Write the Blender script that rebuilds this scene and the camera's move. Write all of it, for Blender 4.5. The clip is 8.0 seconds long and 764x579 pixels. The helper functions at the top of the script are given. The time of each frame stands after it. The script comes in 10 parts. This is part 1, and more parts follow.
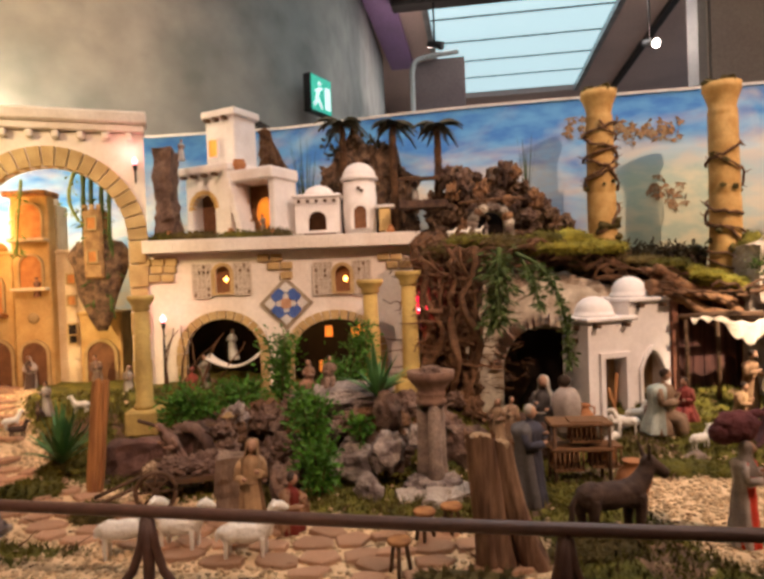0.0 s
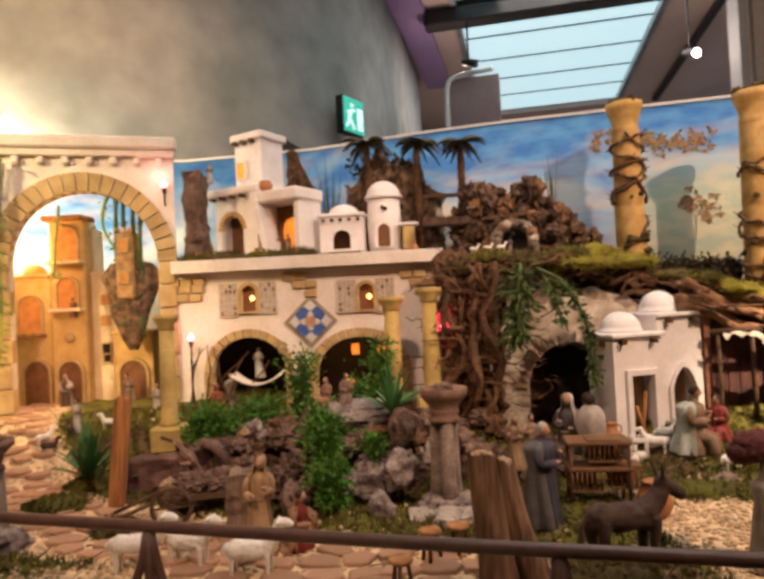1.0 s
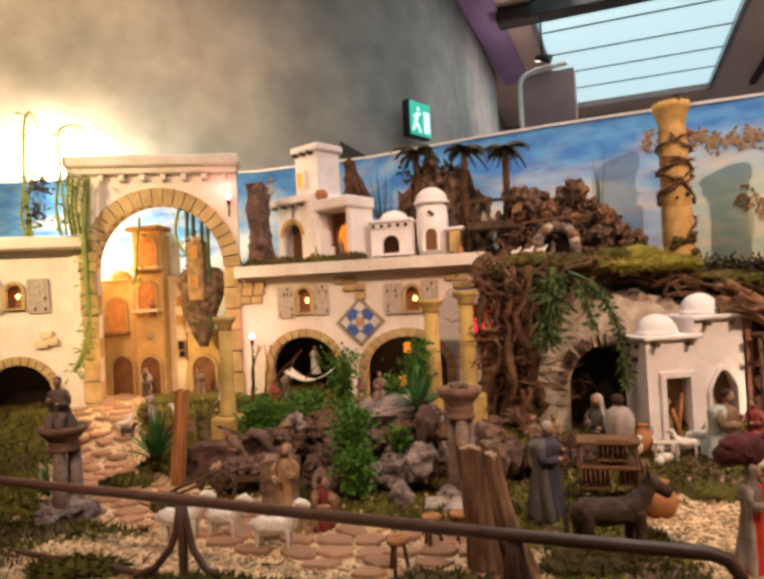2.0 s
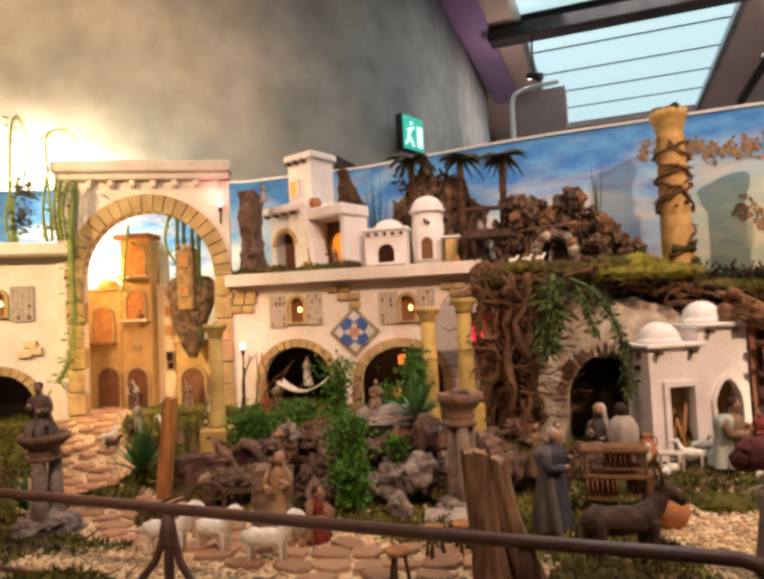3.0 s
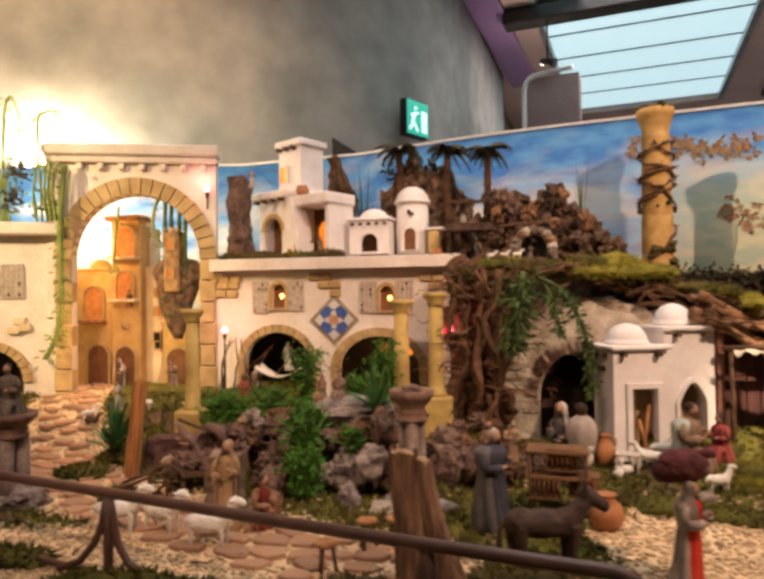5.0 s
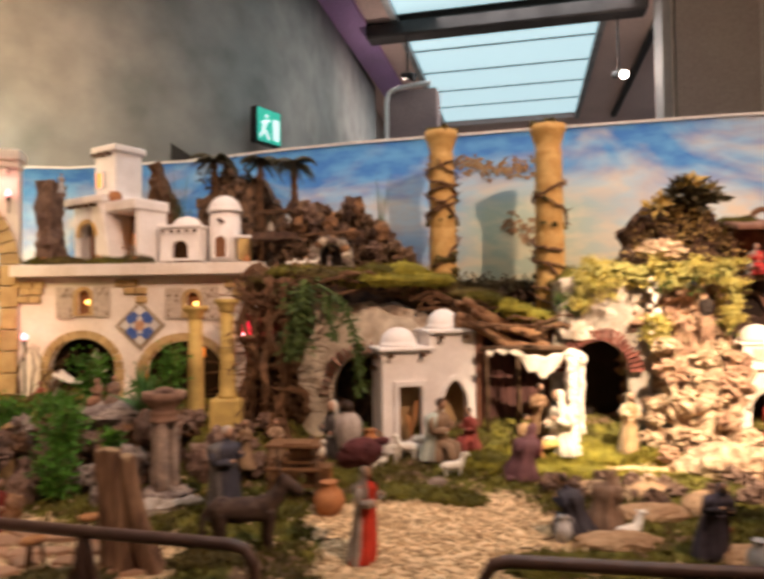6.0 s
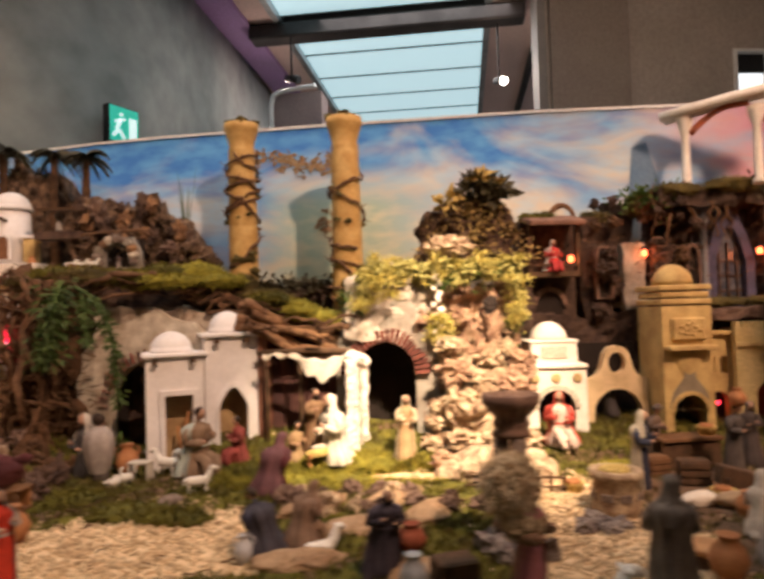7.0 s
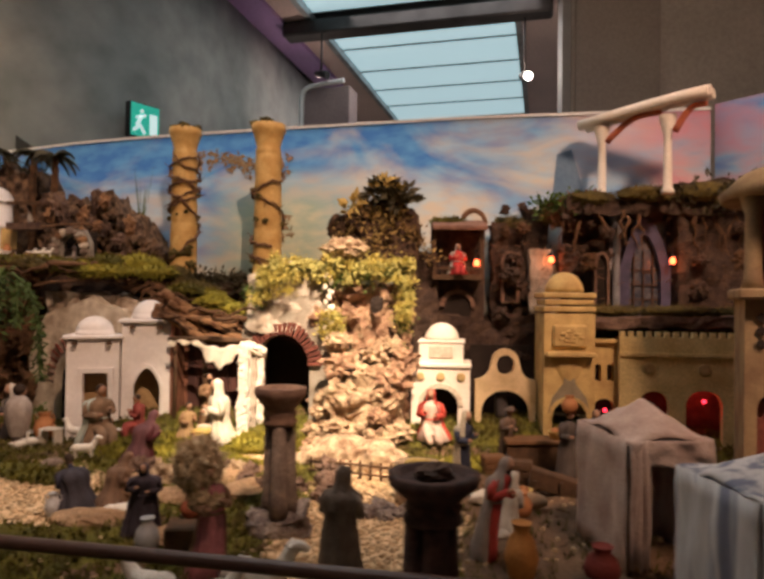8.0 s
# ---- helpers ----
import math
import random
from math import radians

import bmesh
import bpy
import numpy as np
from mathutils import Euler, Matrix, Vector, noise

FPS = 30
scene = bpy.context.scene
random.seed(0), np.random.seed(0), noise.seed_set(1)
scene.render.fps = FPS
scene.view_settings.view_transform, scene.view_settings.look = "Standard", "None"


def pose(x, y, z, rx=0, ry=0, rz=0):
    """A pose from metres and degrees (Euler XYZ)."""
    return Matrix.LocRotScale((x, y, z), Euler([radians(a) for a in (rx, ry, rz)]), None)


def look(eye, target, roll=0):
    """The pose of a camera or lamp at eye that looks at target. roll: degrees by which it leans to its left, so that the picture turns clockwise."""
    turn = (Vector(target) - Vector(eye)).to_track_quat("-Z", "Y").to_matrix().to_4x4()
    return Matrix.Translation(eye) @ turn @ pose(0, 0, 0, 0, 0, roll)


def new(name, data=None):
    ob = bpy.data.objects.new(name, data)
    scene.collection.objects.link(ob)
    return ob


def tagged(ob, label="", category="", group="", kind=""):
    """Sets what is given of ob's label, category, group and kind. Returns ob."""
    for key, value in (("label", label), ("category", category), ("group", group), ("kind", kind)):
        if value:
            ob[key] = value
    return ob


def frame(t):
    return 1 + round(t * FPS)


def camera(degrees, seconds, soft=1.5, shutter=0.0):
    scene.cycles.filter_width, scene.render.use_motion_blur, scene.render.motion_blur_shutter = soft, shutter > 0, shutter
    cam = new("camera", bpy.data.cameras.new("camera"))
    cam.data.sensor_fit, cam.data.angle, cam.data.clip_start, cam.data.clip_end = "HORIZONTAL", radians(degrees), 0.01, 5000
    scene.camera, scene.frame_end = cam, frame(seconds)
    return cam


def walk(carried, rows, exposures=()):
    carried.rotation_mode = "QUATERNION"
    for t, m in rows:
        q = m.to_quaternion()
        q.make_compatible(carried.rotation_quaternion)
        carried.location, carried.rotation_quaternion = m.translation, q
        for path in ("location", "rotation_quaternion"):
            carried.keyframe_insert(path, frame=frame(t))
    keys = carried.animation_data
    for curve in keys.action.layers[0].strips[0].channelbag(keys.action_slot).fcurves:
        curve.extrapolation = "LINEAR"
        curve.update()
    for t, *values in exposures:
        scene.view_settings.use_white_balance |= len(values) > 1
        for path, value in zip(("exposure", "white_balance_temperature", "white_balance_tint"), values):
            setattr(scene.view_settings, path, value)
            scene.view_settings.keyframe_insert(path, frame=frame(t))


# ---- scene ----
cam = camera(62.5, 8.0, soft=3.3, shutter=0.5)
PATH = [
    (0, (0.041, -0.064, 1.527), (0.118, 1.934, 1.496), -2.2),
    (0.5, (0.003, 0.001, 1.504), (0.111, 1.998, 1.52), -3.2),
    (1, (0.126, -0.066, 1.519), (0.064, 1.933, 1.553), -2.8),
    (1.5, (0.239, -0.128, 1.532), (0.008, 1.858, 1.558), -2.7),
    (2, (0.321, -0.187, 1.536), (-0.025, 1.783, 1.57), -2.9),
    (3.5, (0.266, -0.089, 1.469), (-0.032, 1.885, 1.586), -2.7),
    (4, (0.258, -0.067, 1.467), (-0.065, 1.904, 1.582), -2.7),
    (5.3, (0.555, -0.168, 1.541), (0.192, 1.799, 1.56), -0.1),
    (5.5, (0.626, -0.19, 1.53), (0.338, 1.789, 1.56), -0.0),
    (6, (0.891, -0.221, 1.535), (0.825, 1.778, 1.574), -0.8),
    (6.5, (1.17, -0.113, 1.498), (1.224, 1.886, 1.528), -0.4),
    (7, (1.463, -0.082, 1.491), (1.591, 1.913, 1.557), -1.7),
    (7.5, (1.864, -0.215, 1.525), (1.848, 1.785, 1.532), 0.8),
    (8, (2.13, -0.24, 1.518), (2.008, 1.756, 1.549), 0.7),
]
walk(cam, [(t, look(eye, target, roll)) for t, eye, target, roll in PATH], [(0, -0.19), (2.2, -0.12), (3.5, -0.11), (5.3, -0.18), (6.0, -0.2), (6.5, -0.1), (7.0, -0.4), (7.5, -0.55), (8.0, -0.73)])

# ---------------------------------------------------------------- light
world = bpy.data.worlds.new("world")
world.use_nodes = True
world.node_tree.nodes["Background"].inputs[0].default_value = (0.62, 0.8, 1.0, 1)
world.node_tree.nodes["Background"].inputs[1].default_value = 0.25
scene.world = world


def lamp(name, kind, eye, target, watts, colour, size=0.05, cone=40, blend=0.6):
    d = bpy.data.lights.new(name, kind)
    d.energy, d.color = watts, colour
    if kind == "SPOT":
        d.spot_size, d.spot_blend, d.shadow_soft_size = radians(cone), blend, size
    elif kind == "AREA":
        d.shape, d.size, d.size_y = "RECTANGLE", size, size * 1.6
    else:
        d.shadow_soft_size = size
    ob = new(name, d)
    ob.matrix_world = look(eye, target)
    return ob


# daylight entering by the skylight's opening above the visitors
lamp("skylight_day", "AREA", (1.15, 1.7, 4.68), (1.15, 1.7, 0), 58, (1.0, 0.89, 0.87), 2.1)
lamp("skylight_day_far", "AREA", (2.3, 7.6, 4.66), (2.3, 7.6, 0), 98, (1.0, 0.9, 0.86), 2.0)
# unseen track spots, placed from the shadows and bright areas on the display
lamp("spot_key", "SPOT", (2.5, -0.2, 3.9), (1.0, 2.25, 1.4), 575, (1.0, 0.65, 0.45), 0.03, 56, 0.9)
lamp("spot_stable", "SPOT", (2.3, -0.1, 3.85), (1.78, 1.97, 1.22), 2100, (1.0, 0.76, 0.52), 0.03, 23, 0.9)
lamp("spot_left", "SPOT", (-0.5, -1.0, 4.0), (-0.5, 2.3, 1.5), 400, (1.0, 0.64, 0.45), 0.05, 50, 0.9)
# unseen fills added to brighten the right side and the hall walls
lamp("fill_right", "SPOT", (3.5, -0.6, 4.0), (2.98, 2.2, 1.4), 850, (1.0, 0.63, 0.43), 0.3, 48, 0.9)
lamp("fill_hall", "SPOT", (3.4, 2.5, 4.5), (4.6, 6.2, 3.6), 135, (1.0, 0.74, 0.55), 0.1, 90, 1.0)
lamp("fill_wall", "SPOT", (-2.0, -0.5, 4.3), (-2.6, 3.4, 2.9), 1000, (1.0, 0.68, 0.38), 0.1, 56, 1.0)
# unseen bulb, assumed from the glare at the display's left end
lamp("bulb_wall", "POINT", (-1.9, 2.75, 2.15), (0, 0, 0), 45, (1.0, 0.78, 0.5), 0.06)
# unseen fills added to brighten the hall wall, left ledge and painted sky
lamp("fill_behind", "POINT", (-2.35, 3.3, 2.45), (0, 0, 0), 140, (1.0, 0.78, 0.5), 0.06)
lamp("fill_far_left", "SPOT", (-2.5, 0.2, 2.75), (-1.45, 2.3, 1.75), 430, (1.0, 0.72, 0.36), 0.05, 36, 0.9)
lamp("fill_sky", "POINT", (-1.3, 2.92, 1.85), (0, 0, 0), 3.2, (1.0, 0.8, 0.5), 0.05)
# unseen bulbs assumed inside the orange-lit town
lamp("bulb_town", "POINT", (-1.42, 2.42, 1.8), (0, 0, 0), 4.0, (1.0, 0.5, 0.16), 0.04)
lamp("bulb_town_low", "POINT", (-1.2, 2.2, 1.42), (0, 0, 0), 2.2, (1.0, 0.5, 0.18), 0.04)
# fills added beside the track spots to brighten ceiling and pier
lamp("fill_track", "POINT", (0.9, 6.97, 4.06), (0, 0, 0), 7, (1.0, 0.78, 0.66), 0.05)
lamp("fill_track_far", "POINT", (3.15, 6.3, 3.85), (0, 0, 0), 10, (1.0, 0.78, 0.66), 0.05)
# light of the small lanterns on the dark houses
for x, z in ((2.35, 1.66), (2.645, 1.68), (3.12, 1.68)):
    lamp("bulb_lantern", "POINT", (x, 2.27, z), (0, 0, 0), 0.35, (1.0, 0.22, 0.06), 0.012)

# ---------------------------------------------------------------- tools
def M(name, c, rough=0.85, c2=None, scale=14, fine=120, bump=0.35, dist=0.004, metal=0.0, vary=0.0, emit=None, power=1.0, spec=0.3, low=0.35, high=0.65, grain_by=0.13, stretch=None):
    """A surface of two colours mixed by a coarse noise, with a finer grain and relief."""
    m = bpy.data.materials.new(name)
    m.use_nodes = True
    n, l = m.node_tree.nodes, m.node_tree.links
    b = n["Principled BSDF"]
    b.inputs["Roughness"].default_value, b.inputs["Metallic"].default_value = rough, metal
    b.inputs["Specular IOR Level"].default_value = spec
    c2 = c2 or tuple(v * 0.62 for v in c)
    tc = n.new("ShaderNodeTexCoord")
    n1, n2 = n.new("ShaderNodeTexNoise"), n.new("ShaderNodeTexNoise")
    n1.inputs["Scale"].default_value, n1.inputs["Detail"].default_value = scale, 5
    n2.inputs["Scale"].default_value, n2.inputs["Detail"].default_value = fine, 4
    ramp = n.new("ShaderNodeMapRange")
    ramp.inputs[1].default_value, ramp.inputs[2].default_value = low, high
    mix, grain = n.new("ShaderNodeMix"), n.new("ShaderNodeMix")
    mix.data_type = grain.data_type = "RGBA"
    grain.blend_type = "MULTIPLY"
    mix.inputs[6].default_value, mix.inputs[7].default_value = (*c, 1), (*c2, 1)
    gr = n.new("ShaderNodeMapRange")
    gr.inputs[1].default_value, gr.inputs[2].default_value, gr.inputs[3].default_value, gr.inputs[4].default_value = 0.3, 0.7, 1 - grain_by, 1 + grain_by * 0.5
    mp = n.new("ShaderNodeMapping")
    mp.inputs["Scale"].default_value = stretch or (1, 1, 1)
    l.new(tc.outputs["Object"], mp.inputs[0])
    for t in (n1, n2):
        l.new(mp.outputs[0], t.inputs["Vector"])
    l.new(n1.outputs["Fac"], ramp.inputs[0])
    l.new(ramp.outputs[0], mix.inputs[0])
    l.new(n2.outputs["Fac"], gr.inputs[0])
    grain.inputs[0].default_value = 1
    l.new(mix.outputs[2], grain.inputs[6])
    l.new(gr.outputs[0], grain.inputs[7])
    out = grain.outputs[2]
    if vary:
        info, vr, vm = n.new("ShaderNodeObjectInfo"), n.new("ShaderNodeMapRange"), n.new("ShaderNodeMix")
        geo, add, fr = n.new("ShaderNodeNewGeometry"), n.new("ShaderNodeMath"), n.new("ShaderNodeMath")
        fr.operation = "FRACT"
        l.new(info.outputs["Random"], add.inputs[0])
        l.new(geo.outputs["Random Per Island"], add.inputs[1])
        l.new(add.outputs[0], fr.inputs[0])
        vr.inputs[3].default_value, vr.inputs[4].default_value = 1 - vary, 1 + vary * 0.7
        vm.data_type, vm.blend_type = "RGBA", "MULTIPLY"
        vm.inputs[0].default_value = 1
        l.new(fr.outputs[0], vr.inputs[0])
        l.new(out, vm.inputs[6])
        l.new(vr.outputs[0], vm.inputs[7])
        out = vm.outputs[2]
    l.new(out, b.inputs["Base Color"])
    if bump:
        bp = n.new("ShaderNodeBump")
        bp.inputs["Strength"].default_value, bp.inputs["Distance"].default_value = bump, dist
        add2 = n.new("ShaderNodeMath")
        l.new(n1.outputs["Fac"], add2.inputs[0])
        l.new(n2.outputs["Fac"], add2.inputs[1])
        l.new(add2.outputs[0], bp.inputs["Height"])
        l.new(bp.outputs[0], b.inputs["Normal"])
    if emit:
        b.inputs["Emission Color"].default_value = (*emit, 1)
        b.inputs["Emission Strength"].default_value = power
    return m


def thing(name, label, category, at=(0, 0, 0), rz=0, group="", kind="", s=1.0):
    ob = new(name)
    ob.empty_display_size = 0.02
    ob.matrix_world = pose(*at, 0, 0, rz) @ Matrix.Scale(s, 4)
    return tagged(ob, label, category, group, kind)


def mesh_of(name, bm, mats):
    me = bpy.data.meshes.new(name)
    bm.normal_update()
    bm.to_mesh(me)
    bm.free()
    for m in (mats if isinstance(mats, (list, tuple)) else [mats]):
        me.materials.append(m)
    return me


def part(name, bm, mats, parent=None, label=""):
    """One bmesh as ONE mesh object under a thing or a part."""
    ob = new(name, mesh_of(name, bm, mats))
    ob.parent = parent
    return tagged(ob, label)


def whole(name, bm, mats, label, category, at=(0, 0, 0), rz=0, group="", kind="", s=1.0):
    ob = new(name, mesh_of(name, bm, mats))
    ob.matrix_world = pose(*at, 0, 0, rz) @ Matrix.Scale(s, 4)
    return tagged(ob, label, category, group, kind)


def B():
    return bmesh.new()


def box(bm, c, s, m=0, rot=None, taper=1.0, bev=0.0):
    """A box of the size s round c; taper narrows its top; bev rounds its edges."""
    r = bmesh.ops.create_cube(bm, size=1)
    vs = r["verts"]
    for v in vs:
        k = taper if v.co.z > 0 else 1
        v.co = Vector((v.co.x * s[0] * k, v.co.y * s[1] * k, v.co.z * s[2]))
    fs = list({f for v in vs for f in v.link_faces})
    if bev:
        es = list({e for v in vs for e in v.link_edges})
        r2 = bmesh.ops.bevel(bm, geom=es, offset=bev, segments=1, affect="EDGES", profile=0.5)
        vs = list({v for f in r2["faces"] for v in f.verts} | {v for v in vs if v.is_valid})
        fs = list({f for v in vs for f in v.link_faces})
    mat = Matrix.Translation(c) @ (Euler([radians(a) for a in rot]).to_matrix().to_4x4() if rot else Matrix())
    for v in vs:
        v.co = mat @ v.co
    for f in fs:
        f.material_index = m
    return vs


def lathe(bm, prof, c=(0, 0, 0), seg=20, m=0, wob=0.0, smooth=True, sx=1.0, sy=1.0, seed=0):
    """A turned body from (radius, height) pairs."""
    rings = []
    for r, z in prof:
        ring = []
        for i in range(seg):
            a = 2 * math.pi * i / seg
            k = r * (1 + wob * noise.noise(Vector((math.cos(a) * 1.5 + seed * 7.1, math.sin(a) * 1.5, z * 14))))
            ring.append(bm.verts.new((c[0] + math.cos(a) * k * sx, c[1] + math.sin(a) * k * sy, c[2] + z)))
        rings.append(ring)
    for a, b in zip(rings, rings[1:]):
        for i in range(seg):
            j = (i + 1) % seg
            f = bm.faces.new((a[i], a[j], b[j], b[i]))
            f.material_index, f.smooth = m, smooth
    for ring, flip in ((rings[0], True), (rings[-1], False)):
        f = bm.faces.new(ring[::-1] if flip else ring)
        f.material_index = m


def dome_prof(r, h, z0=0.0, n=7):
    return [(max(r * math.cos(math.pi / 2 * i / n), 0.0006), z0 + h * math.sin(math.pi / 2 * i / n)) for i in range(n + 1)]


def tube(bm, pts, r0, r1=None, seg=7, m=0, wob=0.0, seed=0):
    """A bent round stick along points, from thickness r0 to r1."""
    r1 = r0 if r1 is None else r1
    rings = []
    pts = [Vector(p) for p in pts]
    for k, p in enumerate(pts):
        d = (pts[min(k + 1, len(pts) - 1)] - pts[max(k - 1, 0)]).normalized()
        a = d.orthogonal().normalized()
        if k and abs(d.dot(last)) < 0.98:
            a = (last - d * last.dot(d)).normalized()
        last = a
        b = d.cross(a)
        r = r0 + (r1 - r0) * k / max(len(pts) - 1, 1)
        r *= 1 + wob * noise.noise(p * 22 + Vector((seed, 0, 0)))
        rings.append([bm.verts.new(p + (a * math.cos(2 * math.pi * i / seg) + b * math.sin(2 * math.pi * i / seg)) * r) for i in range(seg)])
    for a, b in zip(rings, rings[1:]):
        for i in range(seg):
            j = (i + 1) % seg
            f = bm.faces.new((a[i], a[j], b[j], b[i]))
            f.material_index, f.smooth = m, True
    for ring, flip in ((rings[0], True), (rings[-1], False)):
        bm.faces.new(ring[::-1] if flip else ring).material_index = m


def rough_sum(p, f, seed):
    q = p * f + Vector((seed * 3.7, seed * 1.3, seed * 2.1))
    cell = noise.voronoi(q * 1.3)[0]
    return 0.55 * noise.noise(q) + 0.3 * noise.noise(q * 2.3) + 0.15 * noise.noise(q * 5.1) + 0.7 * (cell[1] - cell[0]) - 0.3


def blob(bm, c, s, sub=3, amp=0.25, f=1.6, seed=0, m=0, smooth=False, fr=False):
    """A rough lump: a ball of half-sizes s, pushed in and out."""
    r = bmesh.ops.create_icosphere(bm, subdivisions=sub, radius=1)
    for v in r["verts"]:
        d = v.co.normalized()
        k = 1 + amp * (rough_sum(d, f, seed) if not fr else noise.noise(d * f + Vector((seed * 3.1, 0, 0))))
        v.co = Vector(c) + Vector((d.x * s[0], d.y * s[1], d.z * s[2])) * k
    for f2 in {f2 for v in r["verts"] for f2 in v.link_faces}:
        f2.material_index, f2.smooth = m, smooth


def crag(bm, lo, hi, step=0.03, amp=0.05, f=9, seed=0, m=0, top=None):
    """A craggy block between two corners; top(x, y) may shape its upper face."""
    lo, hi = Vector(lo), Vector(hi)
    n = [max(2, int(round((hi[i] - lo[i]) / step))) for i in range(3)]
    grid = {}

    def vert(i, j, k):
        if (i, j, k) not in grid:
            p = Vector((lo.x + (hi.x - lo.x) * i / n[0], lo.y + (hi.y - lo.y) * j / n[1], lo.z + (hi.z - lo.z) * k / n[2]))
            if top:
                p.z = lo.z + (p.z - lo.z) * (top(p.x, p.y) - lo.z) / (hi.z - lo.z)
            out = Vector(((i == n[0]) - (i == 0), (j == n[1]) - (j == 0), (k == n[2]) - (k == 0)))
            if out.length:
                out.normalize()
            d = rough_sum(p, f, seed)
            w = Vector((noise.noise(p * f * 0.8), noise.noise(p * f * 0.8 + Vector((5, 0, 0))), noise.noise(p * f * 0.8 + Vector((0, 5, 0)))))
            grid[i, j, k] = bm.verts.new(p + out * d * amp + w * amp * 0.5)
        return grid[i, j, k]
    for ax in range(3):
        u, v = [a for a in range(3) if a != ax]
        for side in (0, n[ax]):
            for a in range(n[u]):
                for b in range(n[v]):
                    q = []
                    for da, db in ((0, 0), (1, 0), (1, 1), (0, 1)):
                        ix = [0, 0, 0]
                        ix[ax], ix[u], ix[v] = side, a + da, b + db
                        q.append(vert(*ix))
                    if (side == 0) ^ (ax == 1):
                        q.reverse()
                    bm.faces.new(q).material_index = m


def arch_line(cx, half, z0, spring, rise, pointed=False, n=14):
    """The outline of an arched opening, from its foot on one side over the top to the other."""
    pts = [(cx - half, z0)]
    for i in range(n + 1):
        a = math.pi * (1 - i / n)
        if pointed:
            s = 1 - abs(2 * i / n - 1)
            x = -half + 2 * half * i / n
            pts.append((cx + x, spring + rise * math.sin(s * math.pi / 2) ** 0.9))
        else:
            pts.append((cx + half * math.cos(a), spring + rise * math.sin(a)))
    pts.append((cx + half, z0))
    return pts


def panel(bm, outline, holes, y0, y1, m=0, m_hole=None):
    """A wall in the xz plane from y0 to y1 with holes through it."""
    loops, edges = [], []
    for pts in [outline] + list(holes):
        vs = [bm.verts.new((x, y0, z)) for x, z in pts]
        loops.append(vs)
        edges += [bm.edges.new((vs[i], vs[(i + 1) % len(vs)])) for i in range(len(vs))]
    front = [g for g in bmesh.ops.triangle_fill(bm, use_beauty=True, use_dissolve=False, edges=edges)["geom"] if isinstance(g, bmesh.types.BMFace)]
    for f in front:
        f.normal_update()
        if f.normal.y > 0:
            f.normal_flip()
        f.material_index = m
    twin = {}
    for vs in loops:
        for v in vs:
            twin[v] = bm.verts.new((v.co.x, y1, v.co.z))
    for f in front:
        bm.faces.new([twin[v] for v in reversed(f.verts[:])]).material_index = m
    for k, vs in enumerate(loops):
        for i in range(len(vs)):
            a, b = vs[i], vs[(i + 1) % len(vs)]
            f = bm.faces.new((a, twin[a], twin[b], b))
            f.material_index = m if (k == 0 or m_hole is None) else m_hole
    bmesh.ops.recalc_face_normals(bm, faces=bm.faces[:])


def ring_stone(cx, half, spring, rise, width, i, n, y0, y1, gap=0.06):
    """One wedge stone of an arch."""
    bm = B()
    a0, a1 = math.pi * (1 - (i + gap) / n), math.pi * (1 - (i + 1 - gap) / n)
    out = []
    for y in (y0, y1):
        for a, k in ((a0, 0), (a1, 0), (a1, width), (a0, width)):
            out.append(bm.verts.new((cx + (half + k) * math.cos(a), y, spring + (rise + k) * math.sin(a))))
    for q in ((0, 1, 2, 3), (7, 6, 5, 4), (0, 4, 5, 1), (1, 5, 6, 2), (2, 6, 7, 3), (3, 7, 4, 0)):
        bm.faces.new([out[j] for j in q])
    bmesh.ops.recalc_face_normals(bm, faces=bm.faces[:])
    return bm


def sstep(a, b, x):
    t = min(max((x - a) / (b - a), 0), 1)
    return t * t * (3 - 2 * t)


def smooth3(pts, n=6):
    out = []
    P = [Vector(p) for p in pts]
    for i in range(len(P) - 1):
        p = [P[min(max(i + k, 0), len(P) - 1)] for k in (-1, 0, 1, 2)]
        for j in range(n):
            t = j / n
            out.append(tuple(0.5 * ((2 * p[1]) + (p[2] - p[0]) * t + (2 * p[0] - 5 * p[1] + 4 * p[2] - p[3]) * t * t + (3 * p[1] - p[0] - 3 * p[2] + p[3]) * t ** 3)))
    return out + [tuple(P[-1])]

# ---------------------------------------------------------------- materials
plaster_hall = M("hall plaster", (0.39, 0.37, 0.34), 0.85, (0.24, 0.25, 0.24), 1.0, 4.5, 0.2, 0.01, low=0.38, high=0.64, grain_by=0.2)
ceiling_paint = M("ceiling boards", (0.74, 0.57, 0.52), 0.8, (0.64, 0.49, 0.45), 1.2, 30, 0.1)
purple_light_paint = M("violet light colour", (0.42, 0.27, 0.55), 0.7, (0.36, 0.25, 0.46), 1.5, 30, 0.1)
steel_dark = M("dark steel", (0.06, 0.055, 0.055), 0.45, None, 5, 60, 0.1, metal=0.6)
steel_light = M("grey aluminium frame", (0.5, 0.52, 0.54), 0.4, None, 5, 60, 0.05, metal=0.7)
glass_sky = M("skylight glass", (0.5, 0.75, 0.85), 0.3, (0.42, 0.68, 0.8), 1.2, 8, 0.0, emit=(0.58, 0.8, 0.86), power=1.02)
panel_grey = M("grey wall panel", (0.45, 0.39, 0.35), 0.8, (0.4, 0.35, 0.31), 2, 30, 0.1)
